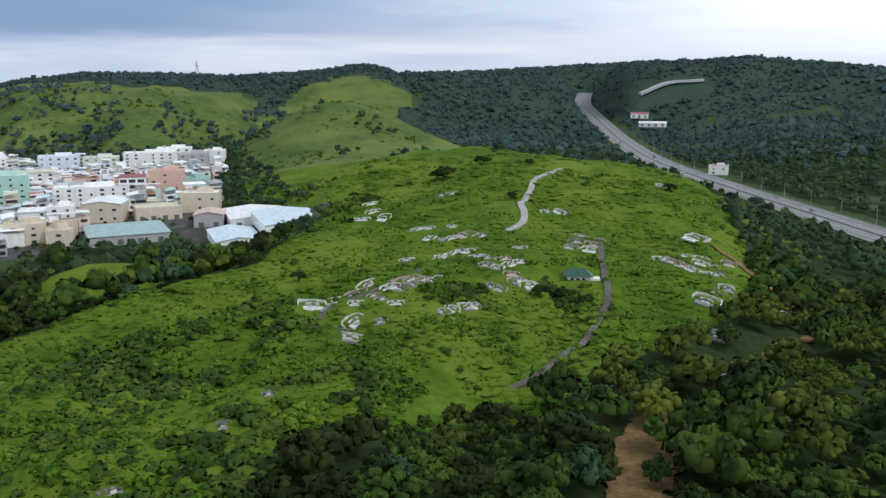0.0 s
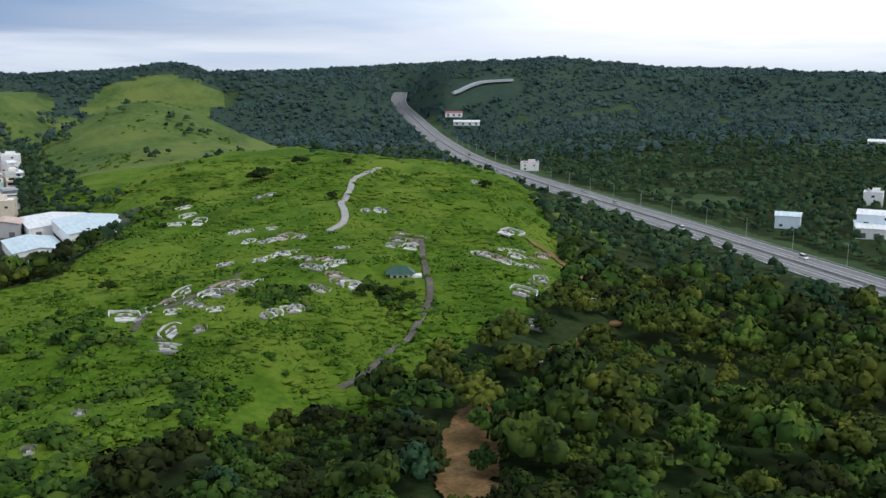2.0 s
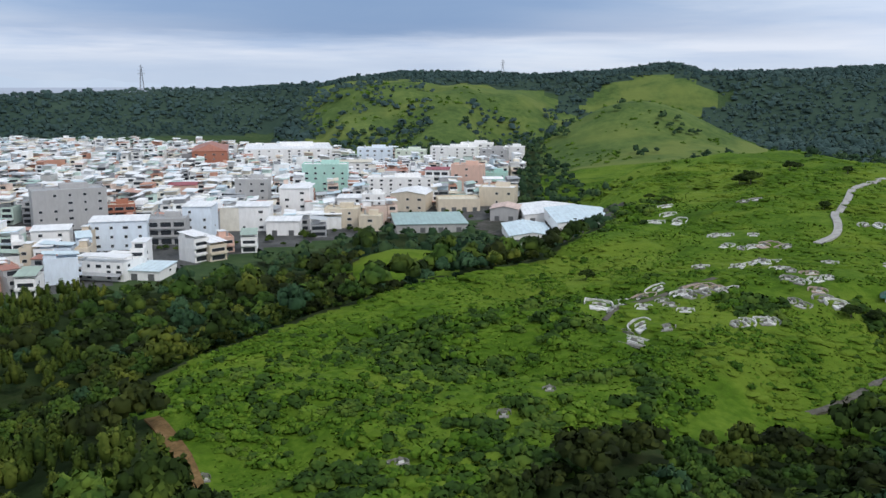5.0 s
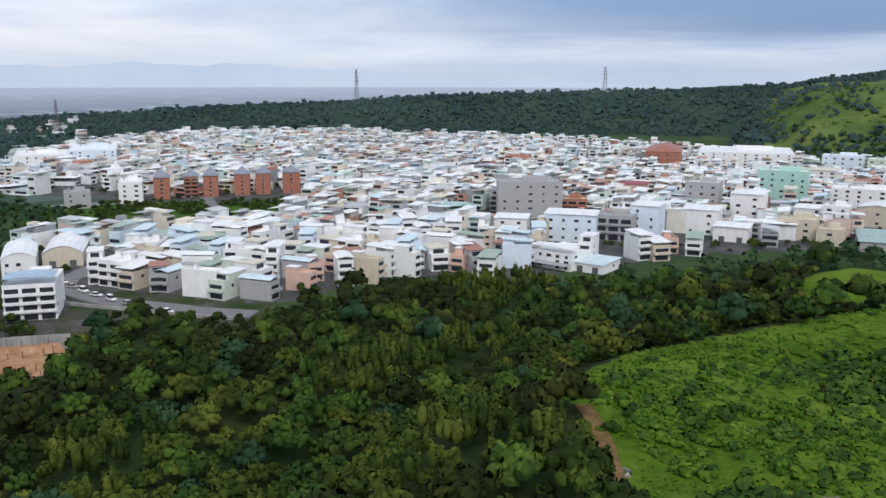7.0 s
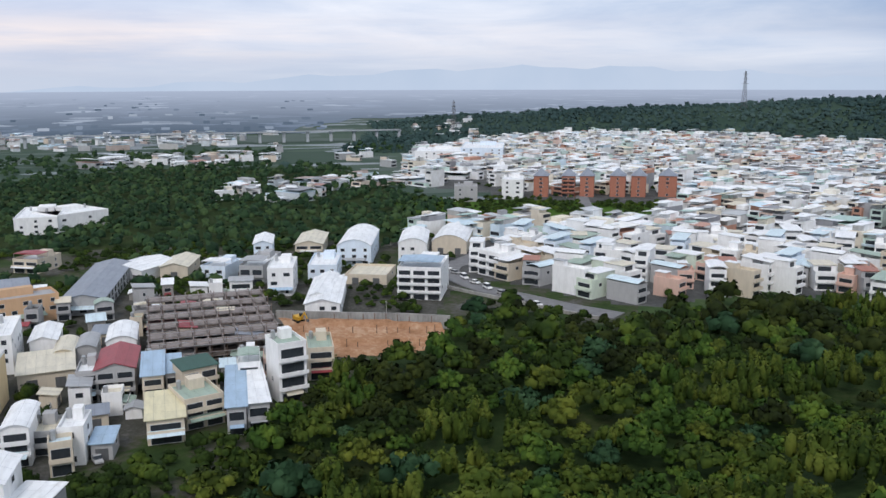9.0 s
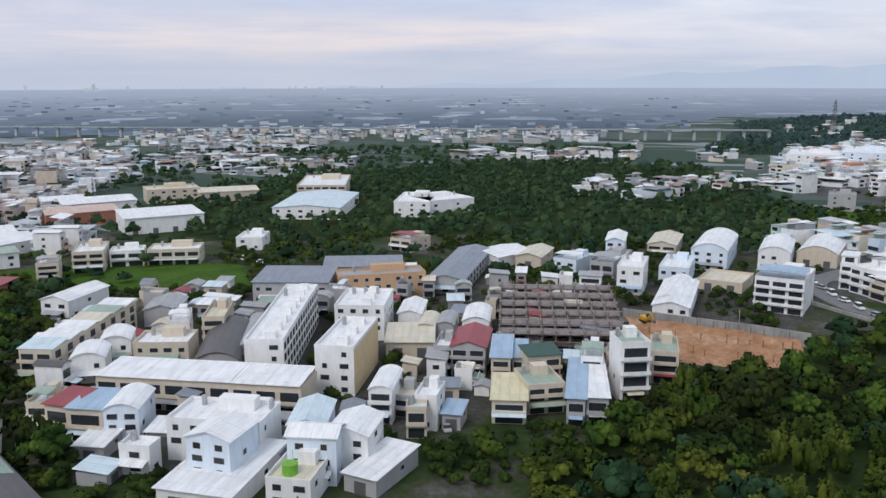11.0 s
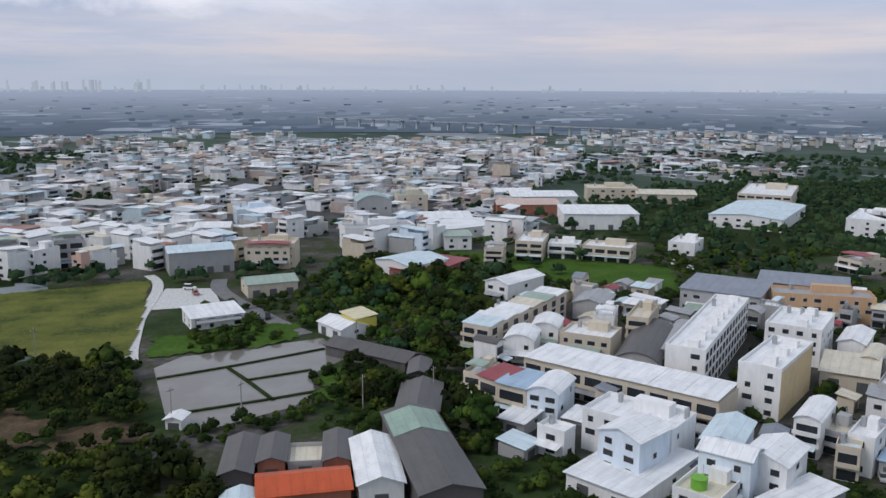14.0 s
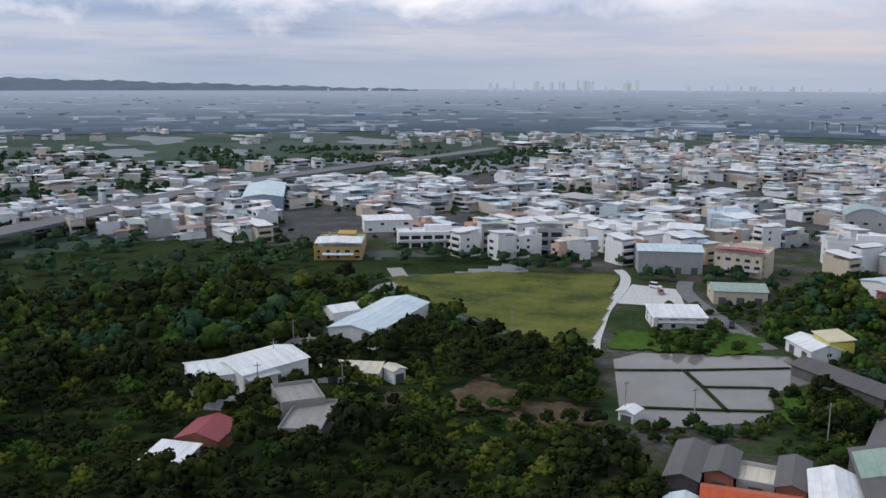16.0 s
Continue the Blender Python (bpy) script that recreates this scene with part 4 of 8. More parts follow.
def garden_trees():
    """Small trees and bushes between houses, ponds and sheds, and in the western town."""
    g = np.random.default_rng(17)
    x, y = scatter(14000, 138, 430, -146, -74, lambda a, b: inside(GARDENS, a, b) & ~bare(a, b) & (fbm(a, b, 30, 3, 73) > 0.40) & ~inside(MEADOW, a, b), 18, 0.8)
    # a hedge of trees between the ponds and the farmhouses
    u = g.random(90)
    x = np.concatenate([x, -112 - 44 * u + g.normal(scale=1.5, size=90)])
    y = np.concatenate([y, -149 + 12 * u - 9 * np.maximum(u - 0.6, 0) + 3 + g.normal(scale=2.0, size=90)])
    # thick growth below the near houses
    fill = [(-172, -22), (-186, -2), (-194, 16), (-188, 24), (-162, 12), (-152, -18)]
    fx, fy = g.uniform(-196, -150, 700), g.uniform(-26, 28, 700)
    k = inside(fill, fx, fy)
    x, y = np.concatenate([x, fx[k]]), np.concatenate([y, fy[k]])
    # the green gap before the brick houses, and single trees along the streets of both towns
    tx, ty = scatter(2600, 430, 580, -78, -56, lambda a, b: inside(GREEN_GAP, a, b) & (fbm(a, b, 22, 2, 74) > 0.42), 20)
    sx, sy = scatter(2200, 300, 1000, -75, -14, lambda a, b: inside(TOWN, a, b) & (fbm(a, b, 40, 3, 76) > 0.52), 21)
    wx, wy = scatter(1500, 370, 800, -184, -116, lambda a, b: inside(WEST_TOWN, a, b) & (fbm(a, b, 40, 3, 78) > 0.54), 23)
    x, y = np.concatenate([x, tx, sx, wx]), np.concatenate([y, ty, sy, wy])
    ok = ~bare(x, y)
    x, y = x[ok], y[ok]
    k = thin(x, y, 3.6)
    x, y = x[k], y[k]
    n = len(x)
    arrays = [crown_arrays(500 + i, 50, 0.34, 3, base=0.6, rows=3, cols=6) for i in range(5)]
    v, f, nv = joined(arrays, x, y, height(x, y), g.uniform(0.4, 0.95, n), g.uniform(0, 6.28, n), g.integers(0, 5, n), g.uniform(0.8, 1.2, n))
    tagged(new("garden_trees", mesh_from("garden_trees", v, f, [MAT["leaf"]], normals=nv)), "dark green bushes and small trees between the houses", "trees", kind="stuff")


def hill_plants():
    """Shrubs and tussocks on the grass slopes."""
    g = np.random.default_rng(8)

    def grassy(a, b):
        r, c = np.hypot(a, b), np.degrees(np.arctan2(a, b))
        side = (c > -8) & (c < 24) & (r > 160) & (r < 900) & (a < highway_x(b) - 18) & ~woods_mask(a, b)
        return (inside(GRASS, a, b) | inside(FAR_GRASS, a, b) | side) & ~bare(a, b)

    def thick(a, b):
        """Share of scrub: high in the thickets, low and patchy over the open grass."""
        k = np.zeros(a.shape)
        jx, jy = a + 14 * (fbm(a, b, 12, 3, 63) - 0.5), b + 14 * (fbm(a, b, 12, 3, 64) - 0.5)
        for p in THICKETS:
            k = np.maximum(k, step(-6, 8, edge_distance(p, jx, jy)))
        return np.maximum(k, 0.4 * step(-8, 10, edge_distance(LOWER_SLOPE, jx, jy)))

    # shrubs crowd the hollows and stand in loose groups over the open grass
    x, y = scatter(42000, 95, 1150, -44, 24, grassy, 14, 0.9)
    x2, y2 = scatter(26000, 92, 260, -44, 14, grassy, 24, 0.8)
    x, y = np.concatenate([x, x2]), np.concatenate([y, y2])
    r = np.hypot(x, y)
    t = thick(x, y)
    groups = step(0.56, 0.70, 0.55 * fbm(x, y, 34, 2, 44) + 0.45 * fbm(x, y, 9, 2, 45))
    k = g.random(len(x)) < np.maximum(t * 0.85 * step(0.36, 0.52, fbm(x, y, 11, 2, 66)), groups * 0.6 + 0.010)
    x, y, t, r = x[k], y[k], t[k], r[k]
    k = thin(x, y, 1.35)
    x, y, t, r = x[k], y[k], t[k], r[k]
    n = len(x)
    arrays = [crown_arrays(400 + i, 20, 0.19, 3, 0.75, 0.5, 0.0, 0.8, 3, 6, 0.25, 0.6) for i in range(6)]
    kinds = g.integers(0, 6, n)
    size = g.uniform(0.3, 1.0, n) ** 1.5 * (1.2 + 1.3 * t) + 0.25
    v, f, nv = joined(arrays, x, y, height(x, y) - 0.25, size * (1 + r / 800), g.uniform(0, 6.28, n), kinds, g.uniform(0.55, 1.0, n))
    which = face_index(arrays, kinds, (g.random(n) < 0.04 + 0.8 * t).astype(int))
    tagged(new("shrubs", mesh_from("shrubs", v, f, [MAT["shrub"], MAT["leaf_fresh"]], which, normals=nv)), "low green shrubs and tall weeds over the hillside", "shrubs", kind="stuff")
    # soft mounds of turf
    x, y = scatter(20000, 92, 520, -44, 24, lambda a, b: grassy(a, b) & (fbm(a, b, 24, 3, 48) > 0.44), 16, 0.85)
    k = thin(x, y, 1.6)
    x, y = x[k], y[k]
    n = len(x)
    kinds = g.integers(0, 6, n)
    arrays = [crown_arrays(420 + i, 1, 0.1, 0, radius=1.0, base=-0.9, flat=0.34, rows=3, cols=7, rough=0.3, soft=1.6) for i in range(6)]
    v, f, nv = joined(arrays, x, y, height(x, y) - 0.12, g.uniform(0.4, 1.5, n) * (1 + np.hypot(x, y) / 600), g.uniform(0, 6.28, n), kinds, g.uniform(0.5, 1.1, n))
    tagged(new("turf_mounds", mesh_from("turf_mounds", v, f, [MAT["grass"]], normals=nv)), "uneven mounds of rank green turf over the hillside", "grass", kind="stuff")
    # short sprays of rank grass
    x, y = scatter(90000, 90, 420, -46, 24, lambda a, b: grassy(a, b) & (fbm(a, b, 14, 3, 46) > 0.45), 15, 0.85)
    n = len(x)
    a = g.uniform(0, 6.28, n)
    h, w = g.uniform(0.1, 0.36, n) * (0.35 + 1.3 * fbm(x, y, 11, 2, 47)), g.uniform(0.12, 0.34, n) * (1 + np.hypot(x, y) / 500)
    z = height(x, y)
    dx, dy = np.cos(a) * w, np.sin(a) * w
    lx, ly = -np.sin(a) * h * 0.9, np.cos(a) * h * 0.9
    v = np.stack([np.stack([x - dx, y - dy, z - 0.1], 1), np.stack([x + dx, y + dy, z - 0.1], 1), np.stack([x + dx * 0.8 + lx, y + dy * 0.8 + ly, z + h], 1), np.stack([x - dx * 0.8 + lx, y - dy * 0.8 + ly, z + h * 0.8], 1)], 1).reshape(-1, 3)
    nv = unit(np.repeat(np.stack([-lx, -ly, np.full(n, 2.2)], 1), 4, 0) + g.normal(scale=0.15, size=(n * 4, 3)))
    f = np.arange(n * 4).reshape(-1, 4)
    tagged(new("tall_grass", mesh_from("tall_grass", v, f, [MAT["bush"]], normals=nv)), "rank yellow-green grass on the hill slopes", "grass", kind="stuff")


# ---------------------------------------------------------------- roads
def ribbon(points, half, thick=0.35, lift=0.0, side=0.0):
    """A road slab along (x, y, z) points; side: how far its middle lies to the right of them."""
    s = Solid()
    p = [Vector(q) for q in points]
    rows = []
    for i, a in enumerate(p):
        d = (p[min(i + 1, len(p) - 1)] - p[max(i - 1, 0)]).xy.normalized()
        nx, ny = d.y, -d.x
        rows.append([(a.x + nx * (side + k), a.y + ny * (side + k), a.z + lift + z) for k, z in ((-half, 0), (half, 0), (half, -thick), (-half, -thick))])
    s.v = [v for r in rows for v in r]
    for i in range(len(p) - 1):
        a, b = 4 * i, 4 * i + 4
        s.f += [(a, a + 1, b + 1, b), (a + 1, a + 2, b + 2, b + 1), (a + 2, a + 3, b + 3, b + 2), (a + 3, a, b, b + 3)]
    s.f += [(3, 2, 1, 0), (a + 4, a + 5, a + 6, a + 7)]
    s.i = [0] * len(s.f)
    return s


def draped(points, step_m=4.0, lift=0.25):
    """Points along a line, set on the land."""
    out = []
    for (ax, ay), (bx, by) in zip(points, points[1:]):
        n = max(1, int(math.hypot(bx - ax, by - ay) / step_m))
        out += [(ax + (bx - ax) * i / n, ay + (by - ay) * i / n) for i in range(n)]
    out.append(points[-1])
    for _ in range(2):
        out = [out[0]] + [((a[0] + 2 * b[0] + c[0]) / 4, (a[1] + 2 * b[1] + c[1]) / 4) for a, b, c in zip(out, out[1:], out[2:])] + [out[-1]]
    return [(x, y, float(height(x, y)) + lift) for x, y in out]


def lane(name, points, half, material, label, lift=0.25, thick=0.6):
    line = draped(points, 4.0, lift)
    ob = new(name, ribbon(line, half, thick).mesh(name, MAT[material]))
    CLEARINGS.extend((x, y, half + 1.2) for x, y, z in line[::2])
    return tagged(ob, label, "road", kind="structure")


def highway():
    ys = [-420 + 15 * i for i in range(148)]
    mid = [(float(highway_x(y)), y, float(highway_z(y))) for y in ys]
    ob = new("road_highway", ribbon(mid, 13.6, 0.8).mesh("road_highway", MAT["asphalt"]))
    tagged(ob, "pale grey dual carriageway motorway running through the hills", "road", kind="structure")
    for side in (-12.6, -6.6, -3.2, 3.2, 6.6, 12.6):
        wide = 0.22 if abs(side) > 10 or abs(side) < 2 else 0.12
        line = part("lane_line", ribbon(mid, wide, 0.03, 0.035, side), MAT["white_line"], ob, "white painted road line")
    for side in (-13.2, 0.0, 13.2):
        part("guard_wall" if side == 0 else "guard_rail", ribbon(mid, 0.25 if side == 0 else 0.09, 0.9 if side == 0 else 0.35, 0.86, side), MAT["concrete" if side == 0 else "steel"], ob)
    for side in (-13.2, 13.2):
        s = Solid()
        for y in ys[::1]:
            if y < 900:
                x = float(highway_x(y)) + side
                s.box(x - 0.06, y - 0.06, 0.5, x + 0.06, y + 0.06, 1.5)
        tagged(part("guard_posts", s, MAT["steel"], ob), kind="stuff")
    # lamp posts on the far edge
    base = street_lamp()
    for i in range(26):
        y = 60 + 36 * i
        x = float(highway_x(y)) + 15.2
        copy_thing(base, pose(x, y, float(height(x, y)) - 0.3, 0, 0, 180))
    drop_thing(base)


def drop_thing(ob):
    for o in (*ob.children_recursive, ob):
        bpy.data.objects.remove(o)


def street_lamp():
    root = new("street_lamp")
    part("pole", Solid().tube(0, 0, 0, 10.5, 0.14, 0.08, 7), MAT["steel"], root)
    part("arm", Solid().poly([(0, -0.05, 10.3), (0, 0.05, 10.3), (2.4, 0.05, 11.0), (2.4, -0.05, 11.0), (0, -0.05, 10.45), (0, 0.05, 10.45), (2.4, 0.05, 11.12), (2.4, -0.05, 11.12)],
                               [(0, 1, 2, 3), (7, 6, 5, 4), (0, 3, 7, 4), (1, 5, 6, 2), (0, 4, 5, 1), (3, 2, 6, 7)]), MAT["steel"], root)
    part("lamp_head", Solid().box(2.2, -0.16, 10.95, 3.1, 0.16, 11.12), MAT["dark_steel"], root)
    return tagged(root, "tall grey street lamp with a single arm beside the motorway", "street lamp", "lamps along the motorway")


def patch(name, poly, cell, material, label, lift=0.12, ragged=0.0, seed=0, edge=0.0):
    """A sheet of ground cover draped on the land, with an uneven border where ragged > 0."""
    px, py = np.array(poly).T
    gx, gy = np.arange(px.min() - 3, px.max() + 3, cell), np.arange(py.min() - 3, py.max() + 3, cell)
    x, y = np.meshgrid(gx, gy)
    jx = x + ragged * (fbm(x, y, 3.5, 3, seed) - 0.5) * 2
    jy = y + ragged * (fbm(x, y, 3.5, 3, seed + 7) - 0.5) * 2
    v = np.stack([x.ravel(), y.ravel(), (height(x, y) + lift + edge * fbm(x, y, 2.0, 2, seed)).ravel()], 1)
    k = np.arange(x.size).reshape(x.shape)
    f = np.stack([k[:-1, :-1].ravel(), k[:-1, 1:].ravel(), k[1:, 1:].ravel(), k[1:, :-1].ravel()], 1)
    mid = np.stack([jx.ravel(), jy.ravel()], 1)[f].mean(1)
    f = f[inside(poly, mid[:, 0], mid[:, 1])]
    used, inv = np.unique(f, return_inverse=True)
    ob = new(name, mesh_from(name, v[used], inv.reshape(-1, 4), [MAT[material]], None, True))
    return tagged(ob, label, "ground", kind="structure")


highway()
patch("rice_field", FIELD, 1.6, "rice", "olive-yellow rice field ready for harvest", 0.35, 1.2, 3, 0.3)
patch("meadow", MEADOW, 2.0, "meadow", "bright green mown meadow between the houses", 0.12, 2.0, 5, 0.3)
patch("earth_strip", [(20, 98), (23, 112), (27, 126), (31, 138), (37, 143), (40, 136), (36, 122), (31, 108), (30, 98)], 0.35, "earth", "strip of bare dry earth among the trees", 0.3, 3.0, 9, 0.3)
patch("earth_yard", [(92, 292), (96, 268), (104, 256), (124, 268), (130, 280), (112, 274), (102, 290)], 0.5, "earth", "bare earth yard beside the graves", 0.3, 3.0, 11, 0.2)
patch("earth_clearing", [(-100, -196), (-84, -186), (-80, -176), (-92, -172), (-104, -182)], 0.5, "dull_earth", "brown clearing among orchard trees", 0.2, 4.0, 12, 0.2)
patch("earth_track", [(-74, -196), (-66, -190), (-62, -172), (-66, -172), (-70, -186), (-78, -192)], 0.5, "dull_earth", "brown track through the orchard", 0.2, 3.0, 13, 0.2)
patch("yard_north", NORTH_YARD, 1.0, "yard", "grey concrete yard behind the sheds", 0.25, 4.0, 15, 0.05)
CLEARINGS.extend([(-96, -166, 5), (-104, -168, 6), (-110, -160, 6), (-92, -184, 11), (-84, -180, 6), (-70, -190, 5), (-66, -180, 4)])
patch("earth_orchard", [(-90, -167), (-100, -175), (-114, -166), (-113, -158), (-108, -152), (-104, -160), (-96, -156)], 0.5, "dull_earth", "bare brown orchard floor", 0.2, 4.0, 14, 0.2)
patch("grass_strip", [(-144, -202), (-180, -179.5), (-193, -191), (-189, -204), (-156, -216)], 1.2, "meadow", "green weedy strip between ponds and warehouse", 0.2, 3.0, 16, 0.4)
patch("thicket_ground", [(-165, -155.5), (-184, -142), (-172, -132), (-161, -127), (-147, -141)], 1.2, "meadow", "rank green weeds beside the ponds", 0.2, 3.0, 17, 0.5)
lane("path_upper", [(58, 425), (47, 391), (40, 377), (36, 354), (30, 333), (30, 312), (29, 301), (22, 288)], 1.3, "concrete", "pale concrete footpath over the crest of the hill", 0.5, 1.2)
lane("path_lower", [(52, 285), (50, 268), (46, 245), (44, 226), (42, 212), (38, 200), (33, 190), (28, 183), (23, 177), (14, 168)], 0.9, "track", "narrow grey track climbing past the pavilion", 0.5, 1.2)
lane("path_graves", [(-30, 203), (-26, 208), (-21, 216), (-14, 228), (-6, 236)], 0.9, "track", "trodden earth path between the graves")
lane("path_west", [(-100, 124), (-93, 119), (-81, 109), (-72, 100)], 1.5, "earth", "red earth track below the grass slope")
lane("path_east", [(90, 202), (82, 196), (71, 183), (60, 172), (54, 158)], 1.6, "earth", "earth track between grass and trees")
lane("farm_lane", [(-210, -290), (-206, -279), (-195, -265), (-168, -239), (-144, -210), (-140, -204)], 2.0, "stone", "pale concrete farm lane beside the rice field", 0.3)
lane("farm_road", [(-222, -262), (-212, -252), (-204, -235), (-193, -204), (-187, -183)], 3.0, "asphalt", "asphalt lane behind the white warehouse", 0.3)
lane("village_road", [(-30, -200), (-38, -212), (-61, -244), (-86, -267), (-115, -307), (-118, -292), (-126, -330)], 3.2, "concrete", "grey concrete road between woods and sheds", 0.3)
lane("town_road", [(-350, 128), (-344, 108), (-328, 101), (-300, 106), (-280, 118), (-266, 125), (-250, 137)], 4.5, "asphalt", "curving asphalt road at the edge of the town", 0.35)
lane("town_street", [(-344, 108), (-384, 150), (-433, 219), (-520, 254), (-610, 300)], 4.0, "asphalt", "asphalt street leading into the town", 0.3)


def hill_road():
    """The motorway comes into sight again higher up."""
    line = [(x, y, float(height(x, y)) + 2.5) for x, y in (at(12.6 + 0.42 * i, 1278 + 3.5 * i) for i in range(10))]
    ob = new("road_uphill", ribbon(line, 9, 3.5).mesh("road_uphill", MAT["viaduct"]))
    tagged(ob, "pale motorway climbing the far hills", "road", kind="structure")
    CLEARINGS.extend((x * q, y * q, 15) for x, y, z in line for q in (1.0, 0.985, 0.97))


hill_road()
lane("west_highway", [(60, -410), (25, -448), (1, -474), (-28, -505), (-63, -549), (-114, -599), (-174, -642), (-232, -681), (-330, -740), (-420, -800)], 9, "asphalt", "raised grey trunk road across the plain", 7.0, 1.4)


def retaining_wall():
    pts = draped([(-336, 100), (-318, 95), (-300, 104), (-280, 117), (-266, 124), (-250, 136)], 6, 1.2)
    ob = new("retaining_wall", ribbon([(x + 3, y - 6, z) for x, y, z in pts], 0.35, 5.0).mesh("retaining_wall", MAT["concrete"]))
    tagged(ob, "stained grey concrete retaining wall below the road", "wall", kind="structure")


retaining_wall()


# ---------------------------------------------------------------- buildings
def frame_window(w, h):
    """A window in the plane y = 0 that faces -y: frame with a recessed dark pane."""
    s = Solid().box(-w / 2, -0.06, 0, w / 2, 0.04, 0.09, 0).box(-w / 2, -0.06, h - 0.09, w / 2, 0.04, h, 0)
    s.box(-w / 2, -0.06, 0.09, -w / 2 + 0.09, 0.04, h - 0.09, 0).box(w / 2 - 0.09, -0.06, 0.09, w / 2, 0.04, h - 0.09, 0)
    s.box(-w / 2 + 0.09, -0.02, 0.09, w / 2 - 0.09, 0.03, h - 0.09, 1)
    return s.mesh("window", MAT["frame"], MAT["glass"])


WINDOW_MESH = {}


def window_on(root, x, y, z, turn, w=1.5, h=1.4):
    key = (round(w, 1), round(h, 1))
    if key not in WINDOW_MESH:
        WINDOW_MESH[key] = frame_window(*key)
    ob = new("window", WINDOW_MESH[key])
    ob.parent = root
    ob.matrix_local = pose(x, y, z, 0, 0, turn)
    return ob


def parapet(w, d, h, tall=0.9, thick=0.2):
    """One closed ring of wall round a flat roof."""
    o = [(-w / 2, -d / 2), (w / 2, -d / 2), (w / 2, d / 2), (-w / 2, d / 2)]
    i = [(-w / 2 + thick, -d / 2 + thick), (w / 2 - thick, -d / 2 + thick), (w / 2 - thick, d / 2 - thick), (-w / 2 + thick, d / 2 - thick)]
    vs = [(*p, z) for z in (h, h + tall) for p in o] + [(*p, z) for z in (h, h + tall) for p in i]
    fs = []
    for k in range(4):
        n = (k + 1) % 4
        fs += [(k, n, 4 + n, 4 + k), (8 + n, 8 + k, 12 + k, 12 + n), (4 + k, 4 + n, 12 + n, 12 + k)]
    return Solid().poly(vs, fs)


def gable(w, d, h, rise, over=0.5, along="y"):
    """A folded roof sheet with thickness, ridge along the longer side."""
    s = Solid()
    a, b = (w, d) if along == "y" else (d, w)
    prof = [(-a / 2 - over, h - 0.1), (0, h + rise - 0.1), (a / 2 + over, h - 0.1), (a / 2 + over, h + 0.08), (0, h + rise + 0.08), (-a / 2 - over, h + 0.08)]
    s.prism(prof, -b / 2 - over, b / 2 + over)
    if along == "x":
        s.v = [(y, -x, z) for x, y, z in s.v]
    return s


def gable_wall(w, d, h, rise, along):
    a, b = (w, d) if along == "y" else (d, w)
    s = Solid().prism([(-a / 2, -1), (a / 2, -1), (a / 2, h), (0, h + rise - 0.12), (-a / 2, h)], -b / 2, b / 2)
    if along == "x":
        s.v = [(y, -x, z) for x, y, z in s.v]
    return s


SIGHT = []  # open plots before the taller houses of the town


